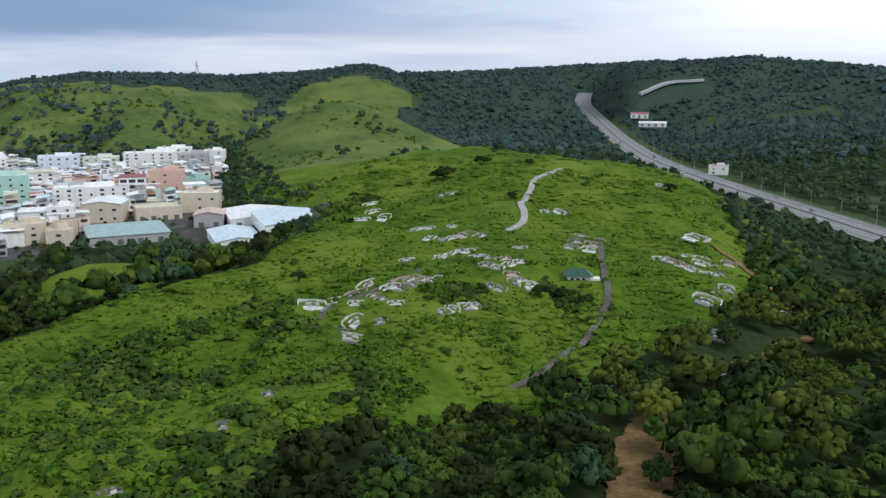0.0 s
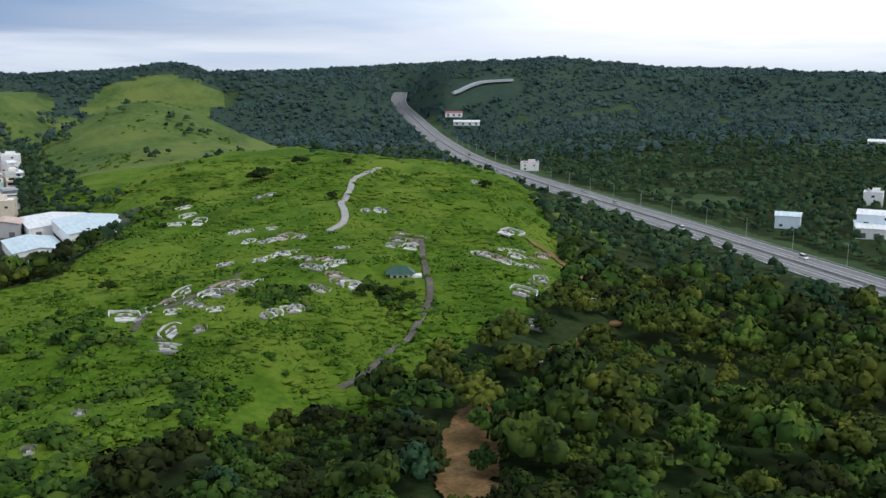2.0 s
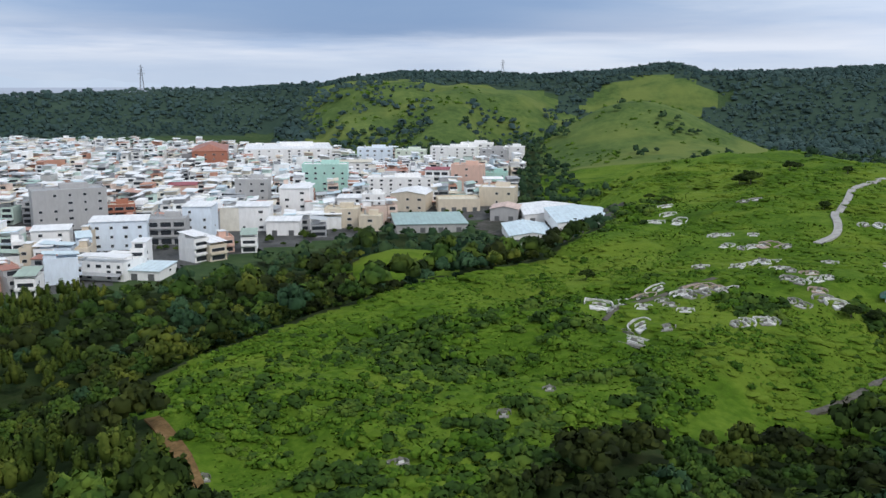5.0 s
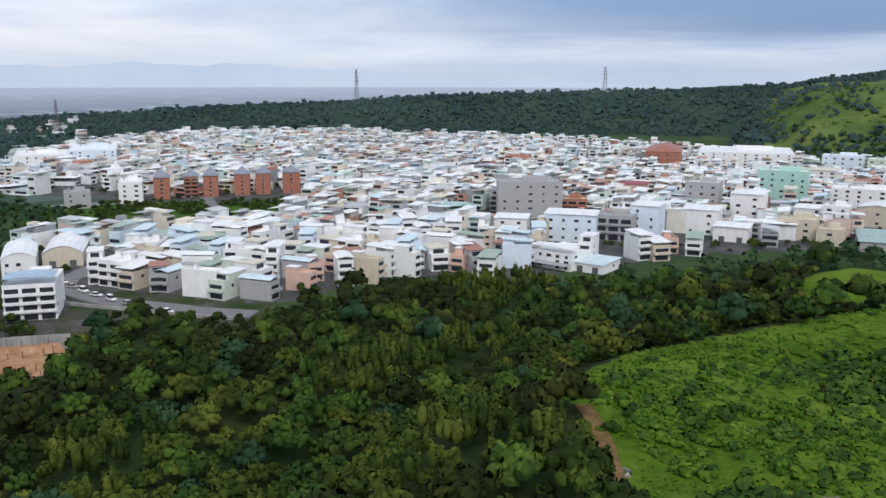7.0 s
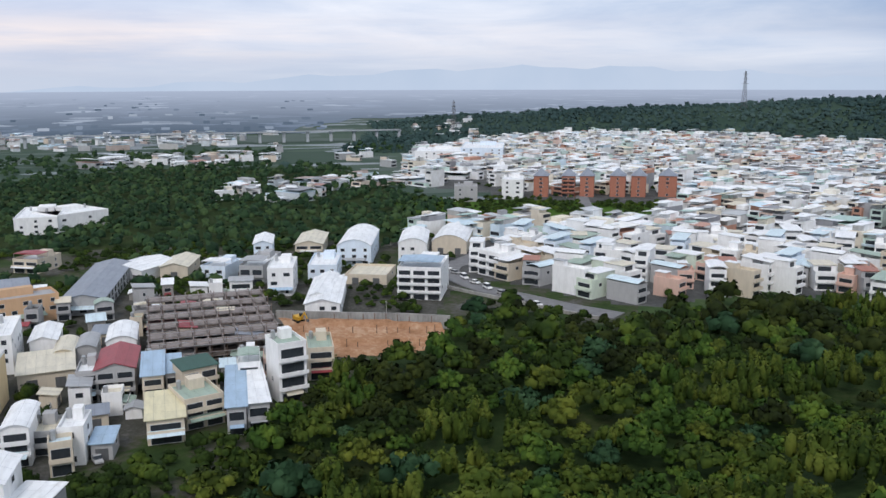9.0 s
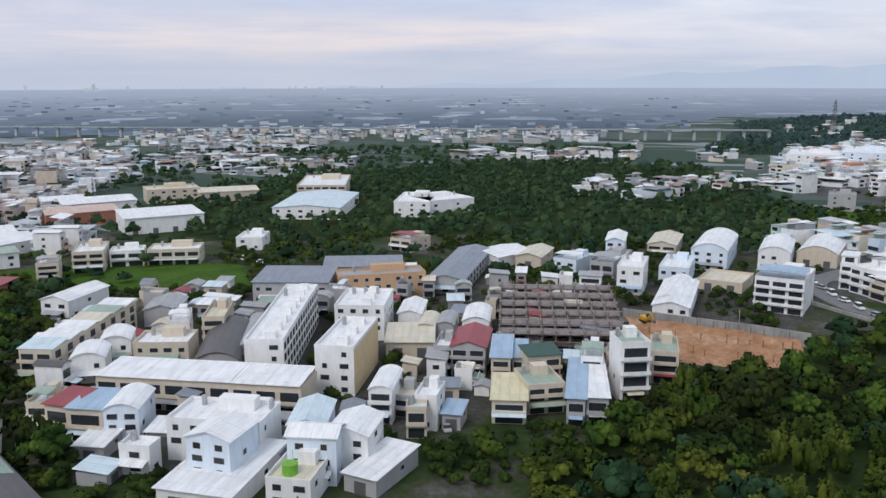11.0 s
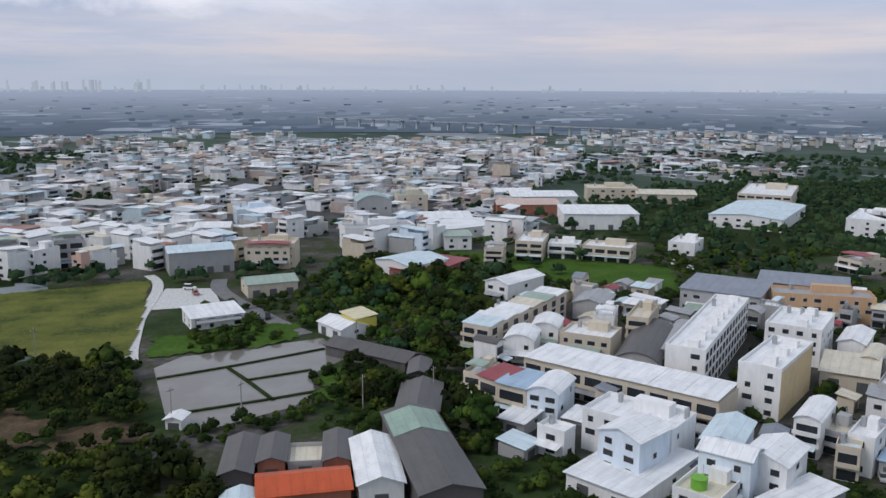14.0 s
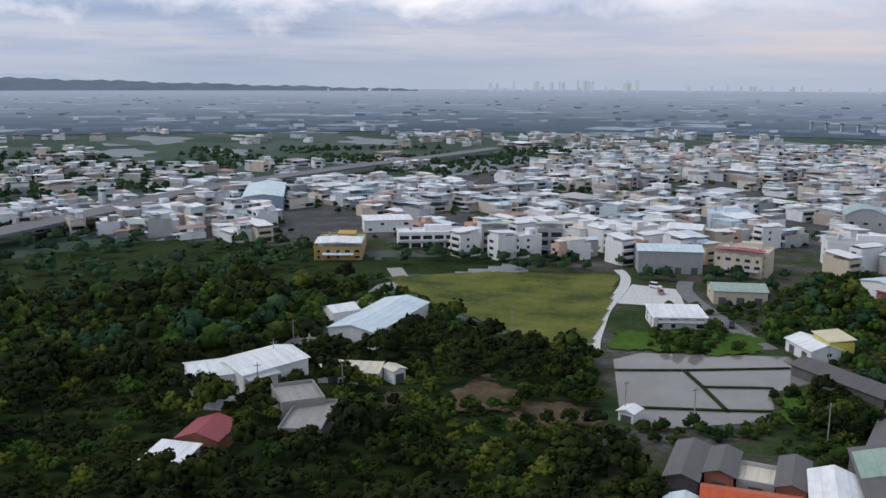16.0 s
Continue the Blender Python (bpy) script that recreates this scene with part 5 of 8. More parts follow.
def building(name, x, y, rot, w, d, h, roof, wall, sheet_key, floors, label, z=0.0, balconies=False):
    """One building: local -y is its front. roof: flat, shed, gable, arch or hip."""
    z = max(z, float(height(x, y)))
    root = new(name)
    root.matrix_world = pose(x, y, z, 0, 0, rot)
    dist = math.hypot(x, y)
    SIGHT.extend((x * (1 - q / dist), y * (1 - q / dist), 0.5 * max(w, 10) + (5 if wall == "brick" else 1)) for q in (12, 24, 36) if y > 100)
    wm, rm = MAT["wall_" + wall], MAT["roof_" + ("dark" if sheet_key == "mixgreen" else sheet_key)]
    g = random.Random(int(abs(x) * 31 + abs(y) * 17))
    along = "y" if d >= w else "x"
    far = math.hypot(x, y) > 400
    if roof == "flat":
        h0 = h - 0.9
        part("wall", Solid().box(-w / 2, -d / 2, -1, w / 2, d / 2, h0), wm, root)
        part("parapet", parapet(w + 0.1, d + 0.1, h0), wm, root)
        part("roof", Solid().box(-w / 2 + 0.2, -d / 2 + 0.2, h0, w / 2 - 0.2, d / 2 - 0.2, h0 + 0.06), rm, root)
        if w > 5 and d > 7 and floors > 1 and (far or name != "apartment_block"):
            part("stair_house", Solid().box(-w * 0.1, d * 0.12, h0 + 0.06, w * 0.3, d * 0.4, h0 + 2.6), wm, root)
        if "cream" in label and wall == "white":
            part("side_wall", Solid().box(w / 2 + 0.002, -d / 2 + 0.1, -1, w / 2 + 0.03, d / 2 - 0.1, h0), MAT["wall_yellowcream"], root, "yellowish cream side wall")
        if name == "apartment_block" and not far:
            n_up = max(2, int(max(w, d) / 7))
            for k in range(n_up):
                u = ((k + 0.5) / n_up - 0.5) * max(w, d)
                cx, cy = (u, 0.12 * d) if w > d else (0.12 * w, u)
                part("roof_hut", Solid().box(cx - 1.4, cy - 1.2, h0 + 0.06, cx + 1.4, cy + 1.2, h0 + g.uniform(1.5, 2.4)), wm, root)
        if floors > 1:
            for k in range(4 if name == "factory" else 1 + int(w > 14) * 2):
                tx = -w * 0.3 + k * w * 0.25
                part("water_tank", Solid().tube(tx, d * 0.3, h0 + 0.06, h0 + 2.1, 0.6, 0.6, 9).tube(tx, d * 0.3, h0 + 2.1, h0 + 2.35, 0.6, 0.2, 9), MAT["steel"], root, "round stainless steel water tank")
    elif roof == "shed":
        part("wall", Solid().prism([(-w / 2, -1), (w / 2, -1), (w / 2, h - 0.3), (-w / 2, h - 0.3)], -d / 2, d / 2), wm, root)
        s = Solid().poly([(-w / 2 - 0.5, -d / 2 - 0.6, h - 0.2), (w / 2 + 0.5, -d / 2 - 0.6, h - 0.2), (w / 2 + 0.5, d / 2 + 0.4, h + 0.5), (-w / 2 - 0.5, d / 2 + 0.4, h + 0.5),
                          (-w / 2 - 0.5, -d / 2 - 0.6, h - 0.05), (w / 2 + 0.5, -d / 2 - 0.6, h - 0.05), (w / 2 + 0.5, d / 2 + 0.4, h + 0.65), (-w / 2 - 0.5, d / 2 + 0.4, h + 0.65)],
                         [(0, 3, 2, 1), (4, 5, 6, 7), (0, 1, 5, 4), (1, 2, 6, 5), (2, 3, 7, 6), (3, 0, 4, 7)])
        if name == "row_house":
            n = max(2, int(max(w, d) / 8))
            for i in range(n):
                if w >= d:
                    x0, x1, y0, y1 = -w / 2 + w * i / n, -w / 2 + w * (i + 1) / n - 0.12, -d / 2 - 0.6, d / 2 + 0.4
                else:
                    x0, x1, y0, y1 = -w / 2 - 0.5, w / 2 + 0.5, -d / 2 + d * i / n, -d / 2 + d * (i + 1) / n - 0.12
                lift = g.uniform(0, 0.25)
                q = [(x0, y0, h - 0.2 + lift), (x1, y0, h - 0.2 + lift), (x1, y1, h + 0.5 + lift), (x0, y1, h + 0.5 + lift)]
                part("roof", Solid().poly(q + [(a, b, c + 0.15) for a, b, c in q], [(0, 3, 2, 1), (4, 5, 6, 7), (0, 1, 5, 4), (1, 2, 6, 5), (2, 3, 7, 6), (3, 0, 4, 7)]), MAT["roof_" + g.choice(("pale", "pale", "pale", "cream", "bluepale", "palegreen" if d > w else "pale"))], root)
        else:
            part("roof", s, rm, root)
    elif roof == "gable":
        rise = min(min(w, d) * 0.2, 1.7)
        part("wall", gable_wall(w, d, h - 0.4, rise, along), wm, root)
        part("roof", gable(w, d, h - 0.4, rise, 0.5, along), rm, root)
        if sheet_key == "mixgreen":
            p = gable(w - 0.4, d * 0.3, h - 0.2, rise, 0.2, along)
            p.v = [(a, b + d * 0.3, c) for a, b, c in p.v]
            part("roof_sheet", p, MAT["roof_mixgreen"], root, "pale green replacement roof sheets")
    elif roof == "arch":
        part("wall", Solid().box(-w / 2, -d / 2, -1, w / 2, d / 2, h - 0.4), wm, root)
        n, rise = 10, w * 0.2
        arc = [(-w / 2 - 0.25 + (w + 0.5) * i / n, h - 0.4 + rise * math.sin(math.pi * i / n) ** 0.8) for i in range(n + 1)]
        part("roof", Solid().prism([(a, b) for a, b in arc] + [(a, b + 0.16) for a, b in reversed(arc)], -d / 2 - 0.4, d / 2 + 0.4), rm, root)
        part("gable_wall", Solid().prism([(-w / 2, h - 0.4)] + [(w / 2, h - 0.4)] + [(a * 0.97, b - 0.02) for a, b in reversed(arc[1:-1])], -d / 2 + 0.02, -d / 2 + 0.2), wm, root)
    else:
        part("wall", Solid().box(-w / 2, -d / 2, -1, w / 2, d / 2, h), wm, root)
        o, t = 0.6, 5.0
        part("roof", Solid().poly([(-w / 2 - o, -d / 2 - o, h), (w / 2 + o, -d / 2 - o, h), (w / 2 + o, d / 2 + o, h), (-w / 2 - o, d / 2 + o, h), (0, -d / 2 + w * 0.45, h + t), (0, d / 2 - w * 0.45, h + t)],
                                  [(3, 2, 1, 0), (0, 1, 4), (1, 2, 5, 4), (2, 3, 5), (3, 0, 4, 5)]), rm, root)
    # openings: loggias across the front of narrow houses, single windows elsewhere
    rows = max(1, floors)
    fh = (h - 0.9) / rows
    if floors == 1:
        n = max(1, min(4, int(w / 6)))
        for i in range(n):
            ux = ((i + 0.5) / n - 0.5) * w
            part("door", Solid().box(ux - 1.3, -d / 2 - 0.05, 0, ux + 1.3, -d / 2 + 0.02, min(2.6, h - 1.2)), MAT["dark_steel"], root, "dark roller door")
        for s in (-1, 1):
            if d > 7:
                window_on(root, s * w / 2, 0.1 * d, h * 0.45, 90 * s, 1.6, 1.1)
    else:
        loggia = name in ("row_house", "town_house", "balcony_block") or (w < 13 and wall in ("cream", "grey") and not far) or (w < 9 and g.random() < 0.5)
        bays = max(1, int(round(w / 5.5)))
        n = max(1, min(9, int(w / (6 if far else 3.6))))
        m = max(1, min(14, int(d / (10 if far else 3.4 if name == "apartment_block" else 6.0))))
        for k in range(rows):
            zz = k * fh + fh * 0.30
            if loggia:
                # wide dark panes stand in for the shade inside open loggias
                for i in range(bays):
                    ux, bw = ((i + 0.5) / bays - 0.5) * w, w / bays
                    window_on(root, ux, -d / 2, k * fh + (0.25 if k else 0.05), 0, round(bw * 0.82, 1), round(fh * 0.74, 1))
                if k:
                    bz = k * fh
                    part("balcony", Solid().poly([(-w / 2, -d / 2, bz), (w / 2, -d / 2, bz), (w / 2, -d / 2 - 1.3, bz), (-w / 2, -d / 2 - 1.3, bz), (-w / 2, -d / 2, bz + 0.15), (w / 2, -d / 2, bz + 0.15), (w / 2, -d / 2 - 1.18, bz + 0.15), (-w / 2, -d / 2 - 1.18, bz + 0.15),
                                                  (w / 2, -d / 2 - 1.18, bz + 1.0), (-w / 2, -d / 2 - 1.18, bz + 1.0), (w / 2, -d / 2 - 1.3, bz + 1.0), (-w / 2, -d / 2 - 1.3, bz + 1.0)],
                                                 [(0, 1, 2, 3), (7, 6, 5, 4), (6, 7, 9, 8), (8, 9, 11, 10), (10, 11, 3, 2), (0, 4, 5, 1), (1, 5, 6, 2), (3, 7, 4, 0)]), wm, root)
            else:
                for i in range(n):
                    if g.random() > 0.15:
                        window_on(root, ((i + 0.5) / n - 0.5) * w, -d / 2, zz, 0, g.choice((1.4, 1.8, 2.4)), 1.4)
            for i in range(m):
                for s in (-1, 1):
                    if d > 50 and not far:
                        window_on(root, s * w / 2, ((i + 0.5) / m - 0.5) * d, zz - 0.5, 90 * s, 3.0, 2.2)
                    elif g.random() > 0.5:
                        window_on(root, s * w / 2, ((i + 0.5) / m - 0.5) * d, zz, 90 * s, g.choice((1.0, 1.4, 1.8)), 1.3)
        if not far and g.random() < 0.6:
            # a lean-to over the ground floor
            aw, az, dep = w * g.uniform(0.6, 1.0), g.uniform(2.7, 3.1), g.uniform(1.8, 3.4)
            part("awning", Solid().poly([(-aw / 2, -d / 2, az + 0.35), (aw / 2, -d / 2, az + 0.35), (aw / 2, -d / 2 - dep, az - 0.2), (-aw / 2, -d / 2 - dep, az - 0.2), (-aw / 2, -d / 2, az + 0.45), (aw / 2, -d / 2, az + 0.45), (aw / 2, -d / 2 - dep, az - 0.1), (-aw / 2, -d / 2 - dep, az - 0.1)],
                                        [(0, 1, 2, 3), (7, 6, 5, 4), (0, 4, 5, 1), (1, 5, 6, 2), (2, 6, 7, 3), (3, 7, 4, 0)]), g.choice(awning_paints()), root, "sheet-metal awning")
        if roof == "flat" and not far and "terrace" not in label and "flat roof" not in label and w > 4.5 and d > 6 and g.random() < 0.55:
            # a raised rain cover over part of the roof terrace
            y0, y1, hc = -d / 2 + 0.4, -d / 2 + d * g.uniform(0.35, 0.55), h + g.uniform(1.4, 1.9)
            part("rain_cover", Solid().prism([(-w / 2 + 0.1, hc), (w / 2 - 0.1, hc), (w / 2 - 0.1, hc + 0.12), (0, hc + 0.55), (-w / 2 + 0.1, hc + 0.12)], y0, y1), g.choice(awning_paints()), root, "raised sheet-metal rain cover")
            for px in (-w / 2 + 0.25, w / 2 - 0.4):
                for py in (y0 + 0.2, y1 - 0.4):
                    part("post", Solid().box(px, py, h - 0.8, px + 0.12, py + 0.12, hc), MAT["steel"], root)
    n = max(1, int(max(w, d) / max(6.0, min(w, d))))
    for i in range(n):
        u = ((i + 0.5) / n - 0.5) * max(w, d)
        ca, sa = math.cos(radians(rot)), math.sin(radians(rot))
        lx, ly = (u, 0) if w >= d else (0, u)
        TAKEN.append((x + lx * ca - ly * sa, y + lx * sa + ly * ca, min(w, d) * 0.62 + 3.5))
    return tagged(root, label, name.replace("_", " "))


building("apartment_block", -233.6, -72.2, 96.2, 10.0, 59.2, 13.0, "flat", "white", "pale", 4, "long white four-storey apartment block with a parapet roof", z=0)
building("apartment_block", -214.0, -49.5, 87.8, 10.0, 26.6, 13.0, "flat", "white", "pale", 4, "white and cream apartment block with small square windows", z=0)
building("apartment_block", -257.3, -53.8, 92.2, 15.0, 21.2, 11.0, "flat", "white", "pale", 4, "white apartment block with a flat parapet roof", z=0)
building("row_house", -192.0, -79.4, 86.8, 51.5, 11.8, 8.0, "shed", "cream", "pale", 2, "long cream terrace under one pale sheet-metal roof", z=0)
building("row_house", -227.2, -130.2, 91.5, 8.9, 50.5, 9.0, "shed", "cream", "cream", 3, "long cream terrace stepping away under sheet roofs", z=0)
building("house", -268.8, -155.7, 82.8, 10.4, 21.7, 7.0, "gable", "white", "pale", 2, "white two-storey house with a pale gabled roof", z=0)
building("workshop", -207.7, -117.5, 109.7, 8.7, 11.5, 7.0, "arch", "white", "pale", 2, "white workshop with a low arched sheet roof", z=0)
building("workshop", -223.0, -117.7, 109.8, 8.2, 11.6, 7.0, "arch", "white", "pale", 2, "white workshop with a curved sheet roof", z=0)
building("house", -223.0, -103.4, 98.8, 14.9, 11.9, 7.0, "flat", "cream", "pale", 2, "cream two-storey house with a flat roof", z=0)
building("workshop", -261.8, -120.7, 101.7, 10.5, 15.9, 6.0, "gable", "grey", "grey", 1, "grey workshop with a gabled metal roof", z=0)
building("house", -241.9, -107.2, 108.7, 5.9, 13.8, 8.0, "flat", "white", "pale", 2, "white two-storey house with a sheet cover", z=0)
building("house", -245.7, -96.8, 101.3, 6.5, 18.2, 9.0, "flat", "cream", "cream", 3, "tan three-storey house with a flat roof", z=0)
building("barrel_shed", -227.7, -88.4, 103.3, 11.3, 35.5, 5.0, "arch", "grey", "dark", 1, "long shed with a dark grey barrel roof", z=0)
building("barrel_shed", -237.9, -83.5, 101.2, 4.8, 32.3, 5.0, "arch", "grey", "grey", 1, "long shed with a weathered barrel roof", z=0)
building("house", -176.6, -111.3, 95.9, 5.2, 10.2, 7.0, "flat", "cream", "pale", 2, "cream two-storey house with a pale roof", z=0)
building("house", -172.9, -103.5, 79.8, 6.2, 9.3, 8.0, "shed", "cream", "red", 2, "cream house with a faded red sheet roof", z=0)
building("house", -172.3, -96.9, 88.4, 8.2, 10.6, 8.0, "shed", "cream", "blue", 2, "cream house with a pale blue sheet roof", z=0)
building("house", -173.1, -89.8, 98.8, 7.5, 12.4, 8.2, "arch", "bluewhite", "pale", 3, "pale blue three-storey house with an arched roof", z=0)
building("shed", -163.4, -92.1, 89.4, 6.5, 9.0, 3.2, "shed", "grey", "pale", 1, "low shed with a pale lean-to roof", z=0)
building("shed", -168.3, -108.6, 101.6, 7.6, 8.3, 3.4, "shed", "grey", "cream", 1, "low shed with a cream sheet roof", z=0)
building("factory", -166.1, -65.3, 86.5, 20.3, 12.1, 9.5, "flat", "white", "pale", 3, "white three-storey block with steel tanks on its roof", z=0)
building("house", -153.5, -61.0, 79.3, 9.5, 10.8, 11.0, "gable", "bluewhite", "pale", 4, "tall pale blue house with a white gabled roof", z=0)
building("warehouse", -151.4, -60.1, 81.7, 15.3, 23.4, 4.2, "shed", "white", "pale", 1, "low white warehouse wrapped round the foot of a house", z=0)
building("house", -163.3, -36.7, 85.0, 8.7, 11.7, 9.0, "gable", "white", "pale", 3, "white house with a broad gabled roof", z=0)
building("house", -170.7, -47.7, 94.8, 7.6, 14.0, 8.0, "gable", "bluewhite", "bluepale", 3, "pale house with a blue-grey roof", z=0)
building("house", -156.1, -43.0, 89.8, 9.7, 6.9, 10.4, "gable", "bluewhite", "pale", 3, "pale blue house with a white gabled roof", z=0)
building("house", -149.3, -44.5, 85.6, 8.7, 12.5, 6.0, "flat", "white", "cream", 2, "white two-storey house with a walled roof terrace", z=0)
building("shed", -157.3, -30.1, 68.6, 7.3, 16.0, 4.0, "shed", "grey", "pale", 1, "low white lean-to beside the houses", z=0)
building("house", -191.0, -35.3, 89.3, 5.4, 14.1, 8.6, "arch", "white", "pale", 3, "narrow white house with an arched roof", z=0)
building("house", -185.9, -24.2, 85.2, 5.1, 9.2, 8.6, "flat", "white", "pale", 3, "narrow white house with a flat roof", z=0)
building("house", -193.0, -31.1, 83.4, 6.4, 9.1, 5.5, "flat", "grey", "cream", 2, "grey house with deep balconies", z=0)
building("shed", -185.9, -18.6, 83.4, 4.3, 7.2, 4.0, "shed", "grey", "blue", 1, "shed with a blue-grey sheet roof", z=0)
building("shed", -266.0, -40.1, 91.3, 7.1, 16.8, 6.0, "gable", "white", "pale", 1, "white gabled shed with plain painted walls", z=0)
building("barrel_shed", -254.4, -33.6, 90.2, 5.3, 14.0, 5.0, "arch", "cream", "cream", 1, "shed with a tan arched roof", z=0)
building("barrel_shed", -256.5, -27.9, 89.0, 5.2, 12.9, 5.0, "arch", "grey", "grey", 1, "shed with a grey arched roof", z=0)
building("shed", -241.3, -37.0, 96.5, 13.5, 17.4, 4.5, "shed", "cream", "cream", 1, "long shed with a ribbed cream roof", z=0)
building("barrel_shed", -257.3, -18.6, 90.2, 8.1, 16.6, 6.5, "arch", "white", "pale", 1, "white shed with an arched roof", z=0)
building("house", -227.0, -18.0, 88.3, 9.1, 17.7, 8.5, "gable", "grey", "red", 3, "grey house under a dark red barn-shaped roof", z=0)
building("house", -224.3, -24.7, 88.4, 5.1, 10.4, 8.0, "flat", "grey", "pale", 3, "grey house with a flat roof and tall windows", z=0)
building("town_house", -220.1, -9.4, 90.6, 4.9, 17.7, 8.0, "shed", "cream", "blue", 3, "cream house with a light blue sheet roof", z=0)
building("town_house", -221.7, -4.7, 89.5, 3.4, 13.4, 7.0, "shed", "grey", "blue", 2, "house with a mid-blue sheet roof", z=0)
building("town_house", -214.6, 0.6, 109.6, 8.6, 7.2, 9.0, "shed", "cream", "green", 3, "cream house with a dark green sheet roof", z=0)
building("town_house", -200.2, 0.4, 107.4, 9.0, 12.2, 7.5, "flat", "cream", "palegreen", 3, "cream house with a pale green flat roof", z=0)
building("town_house", -195.2, -6.4, 91.1, 7.9, 16.1, 6.0, "shed", "cream", "yellow", 2, "house with a cream yellow sheet roof", z=0)
building("town_house", -200.5, 9.6, 86.6, 4.2, 26.8, 7.0, "shed", "grey", "blue", 2, "house with a blue-grey ribbed roof", z=0)
building("town_house", -201.3, 13.8, 89.5, 5.0, 26.1, 7.0, "shed", "grey", "pale", 2, "house with a white sheet roof", z=0)
building("town_house", -215.9, 13.9, 85.9, 5.4, 12.6, 9.5, "flat", "white", "pale", 3, "white rooftop house with two windows", z=0)
building("town_house", -222.9, 19.7, 84.2, 3.2, 8.4, 7.0, "flat", "pink", "cream", 2, "pinkish house with a flat roof", z=0)
building("balcony_block", -208.2, 22.4, 103.4, 7.2, 9.3, 15.5, "flat", "white", "palegreen", 4, "off-white four-storey block with stacked balconies", z=0)
building("balcony_block", -224.6, 33.2, 84.4, 6.8, 13.8, 9.0, "flat", "cream", "palegreen", 3, "cream block with green roof terraces", z=0)
building("house", -322.0, 34.7, 78.3, 9.3, 21.1, 10.5, "flat", "white", "pale", 3, "bright white cubic house with dark windows", z=0)
building("house", -344.3, 28.6, 69.3, 9.3, 27.8, 8.0, "flat", "grey", "pale", 2, "grey and white house", z=0)
building("house", -382.1, 33.5, 81.9, 7.8, 21.6, 9.0, "gable", "bluewhite", "pale", 3, "pale blue house with a white roof", z=0)
building("house", -298.8, 46.7, 72.9, 5.7, 32.5, 7.0, "gable", "white", "pale", 2, "white house with a long sheet roof", z=0)
building("house", -373.6, 74.3, 72.2, 14.3, 39.8, 9.0, "arch", "bluewhite", "pale", 3, "pale blue house with a curved roof", z=0)
building("house", -338.4, 53.4, 75.1, 11.1, 24.2, 7.5, "flat", "bluewhite", "pale", 2, "pale blue house with a flat roof", z=0)
building("house", -294.0, 46.6, 76.2, 11.4, 39.0, 6.0, "gable", "white", "pale", 2, "white house with a broad sheet roof", z=0)
building("shed", -329.2, 70.0, 65.5, 16.4, 19.4, 4.0, "flat", "cream", "cream", 1, "low cream building with plain painted walls", z=0)
building("house", -372.6, 99.5, 71.7, 12.3, 31.4, 8.0, "arch", "white", "pale", 2, "white house with an arched roof", z=0)
building("house", -384.0, 121.7, 65.9, 15.7, 36.1, 6.0, "arch", "cream", "pale", 1, "cream house with a white arched roof", z=0)
building("balcony_block", -301.2, 83.9, 65.4, 15.7, 21.9, 12.1, "flat", "white", "pale", 4, "white four-storey building ringed by balconies", z=0)
building("house", -394.7, 56.5, 75.6, 12.1, 28.8, 6.0, "gable", "cream", "cream", 2, "cream house with a gabled roof", z=0)
building("house", -364.7, -17.1, 52.1, 18.0, 22.1, 5.0, "gable", "white", "pale", 1, "low white house with a gabled roof", z=0)
building("house", -364.5, -2.1, 76.3, 10.9, 22.3, 5.0, "gable", "cream", "cream", 1, "low house with a cream gabled roof", z=0)
building("house", -346.9, 13.8, 60.7, 10.2, 16.0, 7.0, "flat", "bluewhite", "pale", 2, "pale green-blue house with white trim", z=0)
building("house", -388.3, -59.2, 61.0, 11.6, 15.2, 6.0, "flat", "cream", "pale", 2, "small cream house among the trees", z=0)
building("school_wing", -303.0, -57.4, 110.0, 31.3, 11.1, 9.0, "flat", "orange", "grey", 3, "orange and cream school wing with bands of windows", z=0)
building("school_wing", -297.3, -87.1, 94.6, 26.3, 23.2, 8.0, "shed", "grey", "slate", 2, "grey school hall with tall narrow windows", z=0)
building("school_wing", -335.1, -30.7, 83.8, 13.8, 60.0, 6.0, "gable", "grey", "slate", 2, "grey school block with slate-blue roofs", z=0)
building("school_wing", -321.5, -67.4, 100.4, 29.5, 16.9, 8.0, "shed", "grey", "slate", 2, "school wing under dark slate roofs", z=0)
building("house", -499.0, -72.4, 90.9, 20.5, 41.5, 9.0, "flat", "white", "pale", 3, "white two-storey building beside the woods", z=0)
building("factory", -500.7, -57.9, 127.9, 29.7, 24.4, 9.0, "flat", "white", "pale", 2, "white factory building with a strip of windows", z=0)
building("house", -386.1, -133.2, 95.8, 12.0, 17.0, 6.0, "flat", "white", "pale", 2, "small white house in front of the woods", z=0)
building("row_house", -349.7, -155.0, 103.1, 21.4, 13.7, 7.0, "flat", "cream", "pale", 2, "white terrace beside the green meadow", z=0)
building("row_house", -343.0, -173.4, 110.2, 13.6, 11.0, 7.0, "flat", "white", "pale", 2, "white terrace with dark windows", z=0)
building("house", -335.2, -185.6, 111.5, 12.1, 22.1, 9.0, "flat", "cream", "pale", 3, "cream house with stacked balconies", z=0)
building("house", -312.2, -190.8, 115.5, 8.1, 13.7, 8.0, "flat", "cream", "pale", 3, "cream three-storey house with plain painted walls", z=0)
